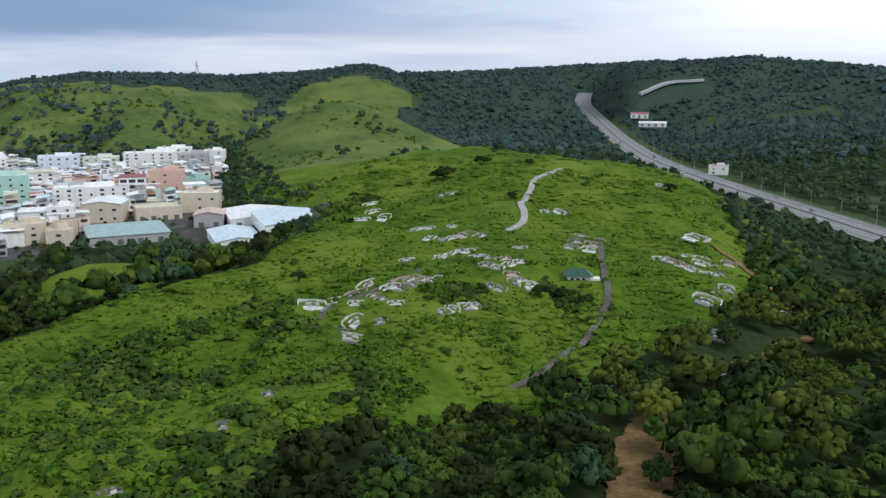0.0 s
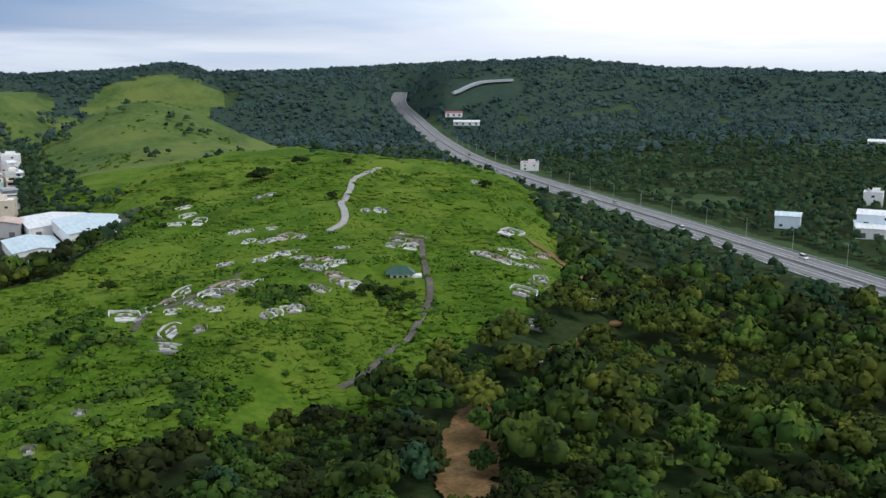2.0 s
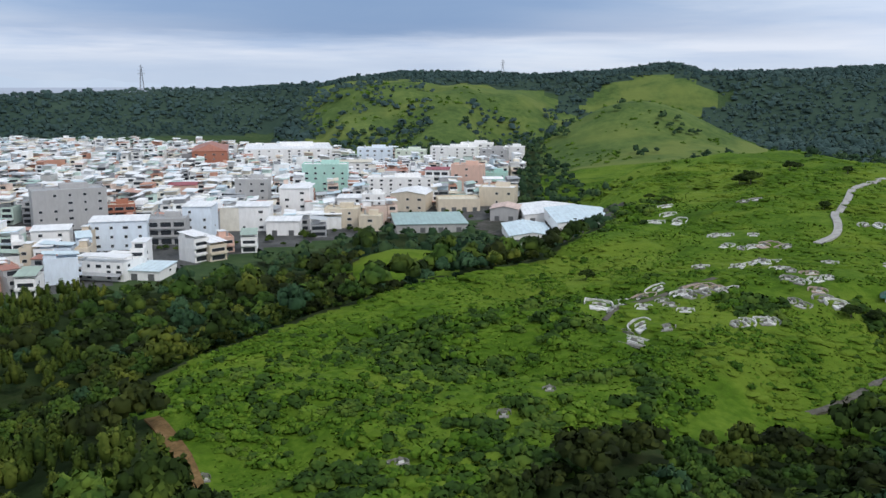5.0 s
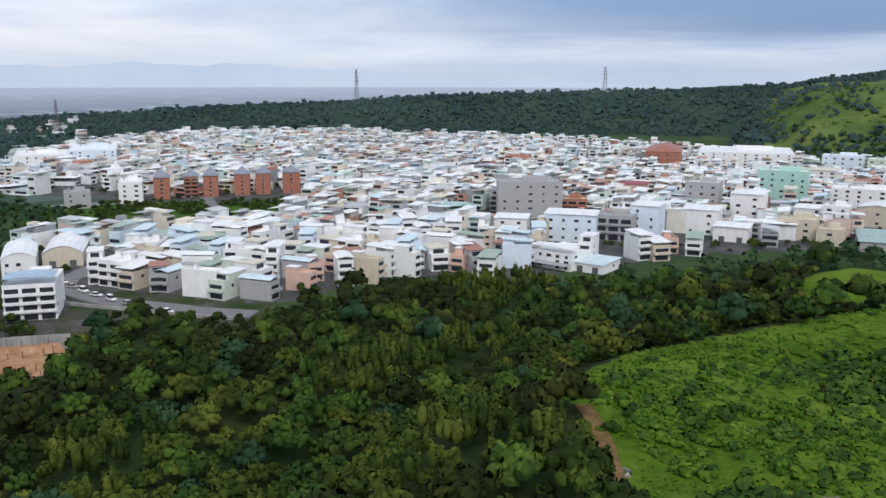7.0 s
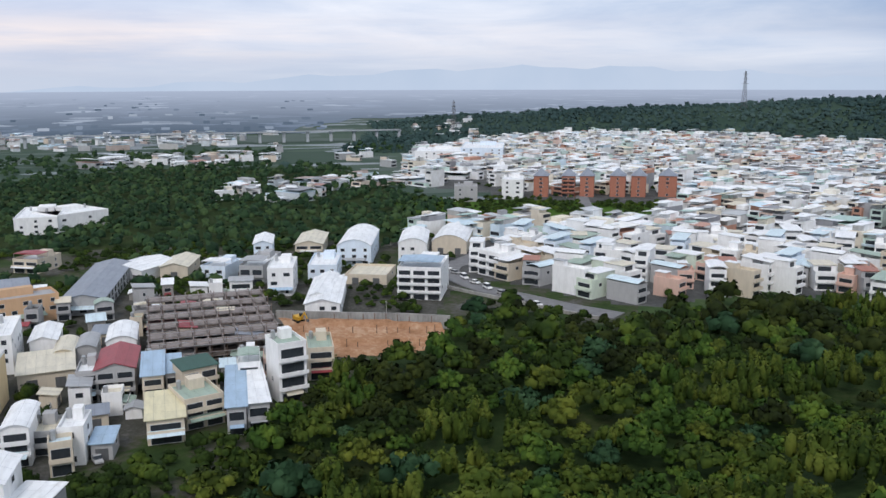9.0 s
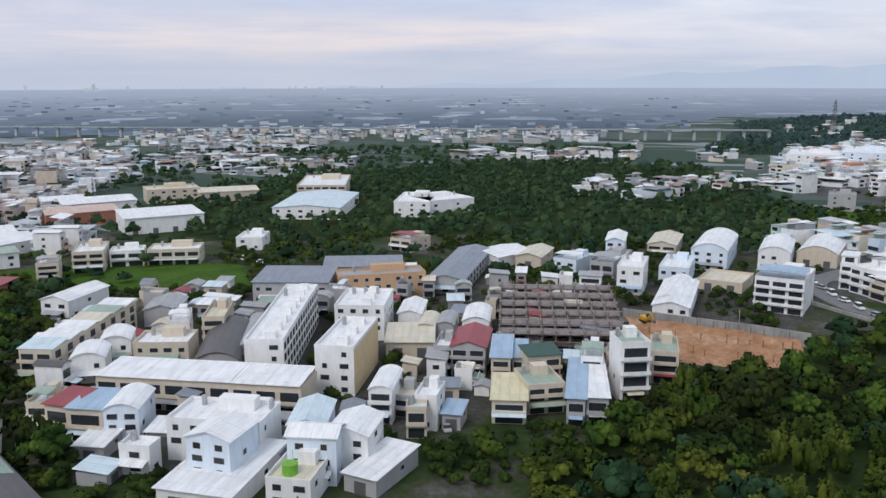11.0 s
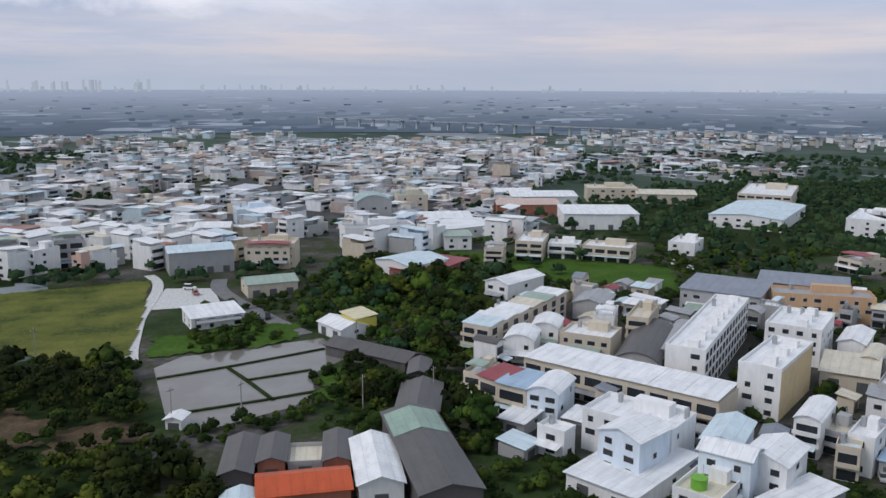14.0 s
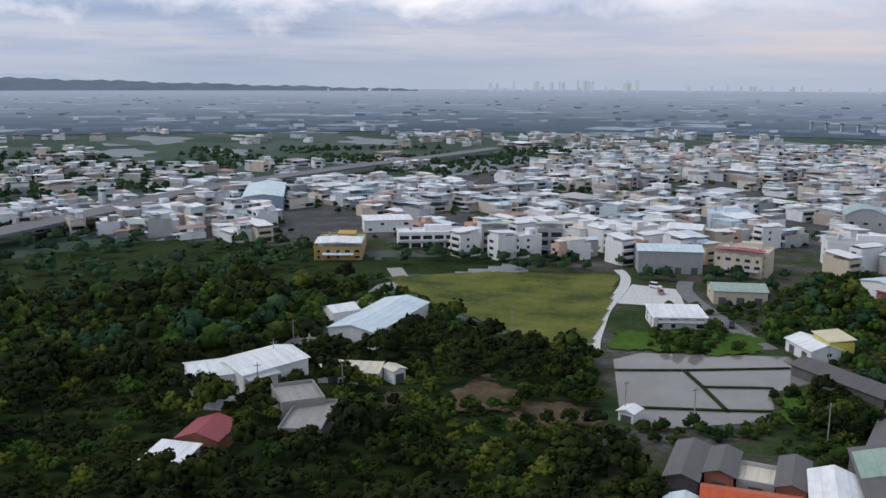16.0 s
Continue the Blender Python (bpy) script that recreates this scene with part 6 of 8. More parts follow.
building("warehouse", -277.1, -209.7, 82.0, 20.9, 21.9, 6.0, "gable", "white", "bluepale", 1, "warehouse with a pale gabled roof", z=0)
building("warehouse", -280.9, -202.6, 92.5, 18.7, 30.7, 4.0, "shed", "red", "red", 1, "long low warehouse with a rust red roof", z=0)
building("warehouse", -362.2, -245.3, 66.6, 27.6, 29.3, 6.0, "gable", "white", "pale", 1, "warehouse with a pale cream roof", z=0)
building("factory", -430.9, -199.0, 124.8, 39.4, 30.0, 8.5, "shed", "white", "pale", 1, "white factory hall with a long low roof")
building("factory", -441.9, -250.2, 129.5, 36.3, 26.0, 7.8, "gable", "brick", "pink", 1, "factory hall with a faded brown roof")
building("factory", -487.5, -264.5, 128.5, 41.0, 30.0, 6.7, "gable", "white", "pale", 1, "white factory hall with a broad pale roof")
building("factory", -500.3, -293.9, 130.4, 24.6, 20.0, 5.2, "gable", "bluewhite", "pale", 1, "white factory store with plain walls")
building("factory", -530.2, -235.7, 122.0, 32.3, 22.0, 9.0, "flat", "cream", "cream", 3, "cream factory office with rows of windows")
building("factory", -542.5, -203.8, 118.6, 37.5, 26.0, 6.7, "gable", "cream", "cream", 1, "cream workshop hall beside the factory")
building("factory", -497.7, -131.1, 93.0, 38.0, 66.4, 7.0, "gable", "white", "bluepale", 2, "factory hall with a pale blue roof", z=0)
building("row_house", -577.5, -146.7, 99.3, 31.4, 60.7, 9.0, "flat", "cream", "pale", 3, "cream terrace with rows of dark windows", z=0)
building("apartment_block", -311.6, -255.5, 143.4, 33.4, 13.0, 11.2, "flat", "white", "grey", 4, "long white apartment house with roof sheds and balconies")
building("house", -253.1, -266.0, 124.4, 18.8, 14.0, 8.8, "flat", "cream", "pale", 3, "cream three-storey house with a stepped roof")
building("house", -266.0, -317.0, 130.0, 15.3, 14.0, 10.3, "gable", "cream", "pale", 3, "cream house with a low gabled roof")
building("house", -326.9, -355.5, 145.4, 20.4, 18.0, 8.7, "flat", "bluewhite", "bluepale", 2, "pale blue hall with a row of arched windows")
building("workshop", -372.5, -308.7, 135.6, 19.2, 18.0, 11.5, "arch", "grey", "teal", 2, "grey-green hall under a curved roof")
building("house", -409.8, -310.0, 135.1, 17.9, 16.0, 11.1, "flat", "cream", "palegreen", 3, "cream house with a green roof")
building("warehouse", -378.9, -264.4, 132.9, 27.3, 24.0, 6.5, "gable", "white", "pale", 1, "warehouse with a long white roof")
building("house", -332.6, -224.7, 132.0, 12.6, 12.0, 6.6, "shed", "white", "palegreen", 2, "white house with a pale green roof")
building("shed", -234.6, -287.3, 140.8, 12.9, 14.0, 6.6, "shed", "grey", "grey", 1, "grey sheds with rusted roofs")
building("house", -155.9, -418.4, 165.6, 24.7, 14.0, 6.4, "shed", "white", "pale", 2, "white house at the edge of the fields")
building("row_house", -160.9, -371.2, 162.6, 32.4, 14.0, 7.5, "flat", "white", "pale", 2, "white terrace before the town")
building("town_house", -182.4, -348.1, 156.3, 12.0, 12.0, 11.2, "flat", "grey", "dark", 3, "dark grey house with deep balconies")
building("town_house", -202.6, -334.0, 152.8, 11.9, 12.0, 12.1, "flat", "grey", "grey", 3, "grey house with glazed balconies")
building("house", -264.8, -314.6, 131.9, 15.1, 14.0, 11.2, "gable", "cream", "pale", 3, "cream house with a white gabled roof")
building("house", -255.4, -266.9, 126.3, 20.8, 14.0, 10.4, "flat", "cream", "cream", 3, "cream house with a flat roof and square windows")
building("workshop", -229.8, -283.6, 149.0, 25.7, 16.0, 9.6, "gable", "grey", "bluepale", 1, "grey workshop with pale folded roofs")
building("shed", -194.5, -173.9, 74.5, 13.1, 9.3, 4.0, "gable", "white", "pale", 1, "small white gabled shed", z=0)
building("yellow_store", -199.6, -171.5, 68.3, 10.4, 7.0, 6.0, "shed", "yellow", "yellow", 2, "bright yellow sheet-metal store", z=0)
building("warehouse", -179.8, -216.4, 153.3, 16.7, 13.5, 4.2, "shed", "white", "pale", 2, "white warehouse with two rows of square windows", z=0)
building("workshop", -219.7, -232.1, 148.6, 18.4, 13.0, 5.2, "gable", "cream", "palegreen", 1, "low workshop with pale yellow-green folded roofs")
building("barrel_shed", -180.7, -149.9, 90.9, 28.4, 8.7, 3.5, "gable", "dark", "dark", 1, "long low shed with a dark tiled roof", z=0)
building("shed", -175.3, -129.8, 124.0, 5.4, 11.7, 4.0, "gable", "dark", "dark", 1, "weathered shed with a dark roof", z=0)
building("shed", -157.9, -116.9, 122.3, 9.7, 18.7, 4.0, "gable", "dark", "dark", 1, "broad weathered shed with grey corrugated roof", z=0)
building("warehouse", -131.9, -95.7, 138.8, 11.6, 39.7, 6.0, "gable", "dark", "mixgreen", 1, "long warehouse with grey and pale green roof sheets", z=0)
building("farmhouse", -110.1, -126.4, 132.1, 6.0, 17.4, 4.2, "gable", "dark", "dark", 1, "farmhouse wing with a dark tiled roof", z=0)
building("farmhouse", -115.6, -122.6, 131.4, 5.3, 12.3, 4.5, "gable", "brick", "dark", 1, "farmhouse wing with dark brown tiles", z=0)
building("farmhouse", -108.5, -107.4, 137.5, 16.7, 9.5, 4.5, "gable", "brick", "orange", 1, "farmhouse with a bright orange-red sheet roof", z=0)
building("farmhouse", -124.2, -112.9, 131.2, 5.3, 14.0, 4.5, "gable", "brick", "dark", 1, "farmhouse wing with dark weathered tiles", z=0)
building("courtyard_roof", -119.4, -117.2, 131.6, 6.8, 8.9, 3.6, "flat", "grey", "cream", 1, "flat concrete roof with a small tank", z=0)
building("warehouse", -122.9, -101.7, 134.9, 8.4, 21.1, 5.0, "gable", "white", "pale", 1, "warehouse with a bright white gabled roof", z=0)
building("shed", -96.8, -111.6, 135.1, 6.7, 7.8, 4.0, "gable", "grey", "bluepale", 1, "shed with a pale teal roof", z=0)
building("warehouse", -90.1, -247.8, 133.2, 15.6, 38.5, 5.5, "gable", "white", "bluepale", 1, "warehouse with pale teal gabled roofs", z=0)
building("warehouse", -79.5, -256.0, -171.1, 8.9, 7.7, 6.5, "gable", "white", "pale", 1, "warehouse with a white gabled roof", z=0)
building("warehouse", -45.5, -218.5, -158.1, 20.1, 15.1, 5.5, "gable", "white", "pale", 1, "white sheet-metal workshop with a gabled roof", z=0)
building("warehouse", -34.1, -218.2, 179.4, 14.2, 13.0, 5.0, "gable", "white", "pale", 1, "white sheet-metal workshop with folded roofs", z=0)
building("shed", -43.4, -211.0, -160.1, 8.6, 4.8, 4.0, "shed", "white", "pale", 1, "white lean-to with plain painted walls", z=0)
building("ruin", -48.1, -180.2, 150.9, 9.4, 17.8, 4.0, "flat", "concrete", "concrete", 1, "unfinished grey concrete house with stained walls", z=0)
building("house", -48.8, -192.6, 177.2, 10.2, 12.9, 5.0, "flat", "concrete", "concrete", 1, "grey concrete house with an open roof terrace", z=0)
building("hut", -25.8, -180.3, 145.6, 9.2, 10.4, 4.0, "gable", "brick", "red", 1, "hut with a faded red gabled roof", z=0)
building("hut", -17.3, -172.9, 142.3, 8.5, 8.1, 3.0, "shed", "grey", "pale", 1, "tin hut with pale sheet roof", z=0)
building("shed", -66.9, -207.7, 148.6, 15.8, 6.8, 3.5, "shed", "white", "cream", 1, "long low shed with a cream roof", z=0)
building("shed", -77.2, -202.4, -166.8, 3.7, 4.7, 4.0, "gable", "white", "cream", 1, "little white gabled shed", z=0)
building("shop", -116.2, -371.2, 157.7, 20.7, 36.1, 6.0, "flat", "ochre", "palegreen", 2, "ochre shop with a sea-green sheet roof", z=0)
building("warehouse", -119.9, -539.6, 164.6, 23.6, 69.1, 9.0, "gable", "blue", "bluepale", 2, "blue-grey warehouse with plain painted walls", z=0)
building("warehouse", -97.7, 401.5, 21.7, 21.1, 36.0, 4.7, "gable", "white", "bluepale", 1, "low warehouse with a pale blue-grey sheet roof")
building("warehouse", -75.3, 421.8, 20.1, 31.0, 48.0, 5.3, "gable", "white", "bluepale", 1, "broad warehouse with pale grey-green roof sheets")
building("warehouse", -99.4, 459.4, 20.2, 31.8, 40.0, 4.7, "gable", "white", "pale", 1, "white warehouse behind a lower one")
building("workshop", -122.5, 452.2, 9.2, 14.9, 18.0, 6.8, "gable", "grey", "pink", 1, "workshop with a faded red-brown sheet roof")
building("warehouse", -155.1, 419.0, 26.3, 36.6, 34.0, 4.6, "shed", "grey", "teal", 1, "open-sided warehouse with a teal sheet roof")
building("workshop", -186.0, 476.2, 7.3, 20.9, 26.0, 10.4, "gable", "cream", "pale", 2, "cream workshop with a low pale gable")
building("workshop", -157.9, 475.6, 24.4, 24.1, 18.0, 7.4, "flat", "cream", "cream", 1, "low cream workshop with a flat roof")
building("house", -177.5, 557.1, 7.7, 20.9, 14.0, 17.3, "flat", "pink", "pink", 4, "salmon pink four-storey building with a blank side wall")
building("workshop", -139.6, 498.4, 7.7, 21.2, 16.0, 11.0, "flat", "cream", "pale", 2, "cream workshop with a wide open front")
building("workshop", -162.9, 575.9, 15.8, 15.0, 12.0, 8.3, "flat", "mint", "teal", 2, "small teal building behind a workshop")
building("house", -199.3, 408.6, 18.0, 17.4, 14.0, 10.2, "flat", "cream", "cream", 3, "cream house with roof terraces at the edge of the woods")
building("house", -181.2, 404.5, 18.1, 11.5, 12.0, 8.0, "flat", "cream", "cream", 2, "cream two-storey house with a stepped roof")
building("house", -221.0, 465.5, 19.4, 15.6, 14.0, 7.3, "shed", "white", "pale", 3, "white house with a sheet roof and wide windows")
building("house", -205.9, 464.6, 17.9, 13.3, 12.0, 10.0, "flat", "white", "pale", 3, "white three-storey house with dark windows")
building("apartment_block", -216.3, 532.2, 18.1, 43.9, 14.0, 11.8, "flat", "white", "pale", 4, "white terrace with rows of blue-tinted windows")
building("apartment_block", -274.6, 537.4, 21.1, 30.5, 16.0, 18.7, "flat", "mint", "pale", 5, "mint green apartment block")
building("house", -322.1, 730.1, 19.8, 32.1, 14.0, 12.7, "flat", "bluewhite", "pale", 3, "pale blue house with a white roof parapet")
building("house", -287.4, 731.6, 15.4, 27.7, 16.0, 11.3, "flat", "palegreen", "pale", 3, "pale green stepped house at the foot of the hill")
building("apartment_block", -249.6, 741.4, 12.6, 41.5, 16.0, 12.4, "flat", "white", "pale", 4, "white terrace below the grass hill")
building("apartment_block", -233.4, 758.3, 11.1, 29.0, 14.0, 12.7, "flat", "white", "pale", 4, "tall white terrace at the town's end")
building("apartment_block", -199.9, 698.6, 8.0, 22.3, 16.0, 13.5, "flat", "grey", "pale", 4, "grey rendered block with a blank wall")
building("house", -189.1, 722.2, 6.7, 16.9, 14.0, 10.2, "flat", "white", "pale", 3, "white house against the wooded slope")
building("house", -300.7, 638.8, 21.2, 28.6, 16.0, 9.9, "shed", "white", "cream", 3, "white house with a broad cream sheet roof")
building("town_house", -195.1, 545.1, 13.7, 15.5, 12.0, 15.6, "shed", "white", "red", 4, "white house with a rusty red sheet roof")
building("apartment_block", -331.6, 357.0, 48.9, 35.6, 18.0, 20.9, "flat", "grey", "grey", 5, "dark grey unfinished concrete block")
building("town_house", -318.4, 379.4, 40.0, 16.2, 12.0, 10.3, "flat", "brick", "cream", 3, "brick-red house with a flat roof")
building("town_house", -257.7, 340.2, 27.1, 17.9, 14.0, 12.3, "flat", "grey", "grey", 3, "grey house with deep balconies")
building("house", -251.8, 357.8, 21.1, 13.9, 14.0, 16.0, "shed", "bluewhite", "pale", 4, "pale blue-white house with a white sheet roof")
building("house", -238.6, 385.9, 21.7, 17.3, 14.0, 12.8, "shed", "white", "pale", 3, "white house with a sheet roof and balconies")
building("house", -241.1, 435.1, 19.0, 16.9, 14.0, 16.0, "shed", "white", "pale", 4, "tall white house with a sheet roof")
building("apartment_block", -282.3, 456.3, 21.7, 19.5, 14.0, 17.0, "flat", "grey", "pale", 4, "pale grey house with many square windows")
building("house", -338.4, 464.2, 30.1, 17.3, 12.0, 10.0, "shed", "pink", "red", 2, "pink house with a rusty sheet roof")
building("shed", -217.3, 378.8, 21.8, 16.4, 12.0, 7.4, "shed", "white", "pale", 1, "long white shed before the houses")
building("house", -269.9, 321.6, 32.0, 24.5, 14.0, 13.4, "shed", "bluewhite", "pale", 3, "pale blue house with wide sheet roofs")
building("house", -294.4, 305.4, 36.0, 16.0, 12.0, 10.2, "shed", "white", "pale", 3, "white house with a broad sheet roof")
building("apartment_block", -399.4, 708.5, 30.1, 77.5, 70.0, 14.0, "flat", "white", "pale", 5, "white apartment row with roof sheds", z=0)
building("temple", -439.1, 643.9, 32.1, 28.4, 60.7, 16.0, "hip", "brick", "brick", 4, "red brick temple hall with tiered roofs", z=0)
building("apartment_block", -535.8, 231.6, 63.0, 9.6, 10.0, 14.0, "hip", "brick", "slate", 5, "orange brick apartment house with grey gables", z=0)
building("apartment_block", -530.0, 249.0, 61.4, 8.7, 10.0, 14.0, "hip", "brick", "slate", 5, "orange brick apartment house with grey gables", z=0)
building("apartment_block", -526.1, 260.8, 60.8, 9.2, 10.0, 14.0, "hip", "brick", "slate", 5, "orange brick apartment house with grey gables", z=0)
building("apartment_block", -519.6, 280.2, 58.8, 10.0, 10.0, 14.0, "hip", "brick", "slate", 5, "orange brick apartment house with grey gables", z=0)
building("apartment_block", -515.2, 293.4, 57.6, 9.4, 10.0, 14.0, "hip", "brick", "slate", 5, "orange brick apartment house with grey gables", z=0)
building("apartment_block", -509.0, 311.7, 55.7, 11.6, 10.0, 14.0, "hip", "brick", "slate", 5, "orange brick apartment house with grey gables", z=0)
building("apartment_block", -539.5, 212.9, 66.3, 13.9, 27.1, 13.0, "flat", "white", "pale", 4, "white four-storey house with plain painted walls", z=0)
building("apartment_block", -532.7, 177.2, 71.7, 14.9, 15.2, 10.0, "flat", "grey", "grey", 3, "plain grey concrete block", z=0)
building("apartment_block", -782.5, 233.7, 71.0, 41.1, 53.0, 13.0, "flat", "white", "pale", 4, "long white apartment building", z=0)
building("apartment_block", -789.7, 280.3, 67.9, 39.0, 70.0, 15.0, "flat", "bluewhite", "pale", 5, "pale blue-white apartment building", z=0)
building("house", -234.5, 271.8, 8.7, 21.0, 15.8, 7.4, "flat", "white", "pale", 3, "white house with blank walls at the edge of the woods", z=0)
building("shed", -219.3, 277.5, 11.8, 13.8, 15.7, 4.0, "shed", "white", "bluepale", 1, "low white annexe with plain painted walls", z=0)
building("house", 306.8, 380.9, -40.9, 17.9, 16.1, 9.0, "gable", "bluewhite", "pale", 3, "white house with a grey gabled roof beside the road", z=2.35545)
building("house", 355.3, 446.0, -41.6, 10.5, 9.5, 8.0, "flat", "white", "pale", 2, "tall white house on the wooded slope", z=4.8005)
building("warehouse", 302.3, 371.2, -33.6, 24.3, 21.9, 5.0, "shed", "white", "pale", 1, "long white shed beside the road", z=1.14044)
building("house", 274.2, 407.6, -36.8, 12.5, 11.2, 7.0, "gable", "bluewhite", "bluepale", 2, "pale blue house beside the road", z=0.373923)
building("warehouse", 238.9, 244.9, -51.3, 19.4, 17.4, 5.0, "gable", "dark", "dark", 1, "long sheds with dark grey roofs", z=0.2)
building("warehouse", 575.8, 711.5, -40.2, 32.4, 19.4, 4.9, "gable", "white", "pale", 1, "distant white shed on the hillside", z=13.1802)
building("factory", 227.2, 712.4, -18.9, 15.4, 13.9, 7.0, "flat", "white", "red", 2, "roadside building with red and white walls", z=0.192011)
building("warehouse", 263.3, 1095.7, -15.1, 33.3, 20.0, 4.2, "gable", "white", "pale", 1, "distant white roof on the hillside", z=18.8061)
building("warehouse", 242.9, 1079.9, -14.0, 21.1, 12.6, 4.9, "gable", "white", "red", 1, "distant building with a rusty roof", z=30.1222)
building("pump_house", -118.0, -156.1, 118.3, 3.8, 4.2, 2.8, "gable", "white", "pale", 1, "small white pump house at the edge of the ponds", z=0)


def yard_sheds():
    """Lean-tos, stores and garden walls that fill the gaps between the blocks."""
    g = random.Random(21)
    n = 0
    for _ in range(1500):
        b, r = g.uniform(-123, -74), g.uniform(152, 330)
        x, y = at(b, r)
        w, d = g.uniform(3.5, 8), g.uniform(3.5, 8)
        if (x < -226 and 20 < y < 84) or (x > -178 and -34 < y) or not inside(BLOCKS, np.array([x]), np.array([y]))[0] or any(math.hypot(x - a, y - c) < q - 2.6 + max(w, d) * 0.5 for a, c, q in TAKEN):
            continue
        roof = g.choice(("pale", "pale", "grey", "cream", "dark", "bluepale", "red", "slate", "palegreen"))
        word = {"pale": "white", "bluepale": "pale blue", "palegreen": "pale green", "slate": "slate blue", "dark": "dark"}.get(roof, roof)
        tall = g.random() < 0.35
        building("outhouse" if not tall else "house", round(x, 1), round(y, 1), 90 + g.choice((0, 90)) + g.uniform(-8, 8), w, d, g.uniform(5.5, 7.5) if tall else g.uniform(2.8, 3.8), g.choice(("shed", "shed", "gable")) if not tall else g.choice(("flat", "shed", "arch")),
                 g.choice(("grey", "white", "cream", "concrete")), roof, 2 if tall else 1, ("small two-storey house with a %s sheet roof" if tall else "low outhouse with a %s sheet-metal roof") % word)
        n += 1
        if n > 85:
            break
    print("outhouses", n)


yard_sheds()


# ---------------------------------------------------------------- parked vehicles
def car(paint, van=False):
    root = new("van" if van else "car")
    L, W, H1, H2 = (4.6, 1.8, 1.0, 2.0) if van else (4.3, 1.75, 0.85, 1.45)
    part("body", Solid().prism([(-L / 2, 0.35), (L / 2, 0.35), (L / 2, H1 * 0.85), (L / 2 - 0.9, H1), (-L / 2, H1)], -W / 2, W / 2), MAT[paint], root)
    part("cabin", Solid().prism([(-L / 2 + 0.2, H1), (L / 2 - 1.1, H1), (L / 2 - 1.7, H2), (-L / 2 + (0.3 if van else 0.8), H2)], -W / 2 + 0.1, W / 2 - 0.1), MAT["glass"], root, "dark glazed cabin")
    part("top", Solid().prism([(-L / 2 + (0.3 if van else 0.8), H2), (L / 2 - 1.7, H2), (L / 2 - 1.75, H2 + 0.06), (-L / 2 + (0.32 if van else 0.85), H2 + 0.06)], -W / 2 + 0.12, W / 2 - 0.12), MAT[paint], root)
    for u in (-L / 2 + 0.8, L / 2 - 0.8):
        for v in (-W / 2, W / 2 - 0.2):
            s = Solid().tube(0, 0, 0, 0.2, 0.32, 0.32, 10)
            s.v = [(u + a, v + c, 0.32 + b) for a, b, c in s.v]
            part("wheel", s, MAT["rubber"], root)
    return root


def vehicles():
    kinds = [(car("wall_white"), "white car parked beside the buildings"), (car("wall_grey"), "grey car parked beside the buildings"), (car("wall_red"), "dark red car parked beside the buildings"), (car("wall_white", True), "white van parked beside the buildings"), (car("rubber"), "black car parked beside the buildings")]
    g = random.Random(12)
    spots = []
    for i in range(7):
        spots.append((-193 + i * 2.7, -205 - i * 3.2 + g.uniform(-1, 1), g.uniform(20, 60)))
    for i in range(8):
        t = i / 7
        spots.append((-336 + 66 * t, 104 + 12 * t * t, g.uniform(5, 30)))
    for x, y in ((-196, -42), (-190, -52), (-182, -20), (-205, -8), (-168, -62), (-350, -118), (-356, -128), (-362, -140), (-331, 60), (-326, 48), (-224, -12), (-60, -232), (-48, -216), (-205, -258), (-200, -250), (-100, 420), (-70, 430), (-90, 440)):
        spots.append((x + g.uniform(-1, 1), y, g.uniform(0, 180)))
    for x, y, turn in spots:
        proto, label = kinds[g.randrange(5)]
        ob = copy_thing(proto, pose(x, y, float(height(x, y)) + (0.4 if y > 90 or abs(y + 230) < 30 else 0.05), 0, 0, turn))
        tagged(ob, label, "van" if "van" in label else "car", "parked vehicles")
    for y, side, turn in ((250, -8, 90), (330, 8, -90), (410, -5, 90), (505, 5, -90), (560, 8.5, -90), (700, -8, 90), (840, 5, -90), (985, -5, 90)):
        proto, label = kinds[g.randrange(5)]
        ob = copy_thing(proto, pose(float(highway_x(y)) + side, y, float(highway_z(y)) + 0.02, 0, 0, turn))
        tagged(ob, label.replace("parked beside the buildings", "standing on the motorway lane"), "van" if "van" in label else "car", "cars on the motorway")
    for proto, label in kinds:
        drop_thing(proto)


vehicles()


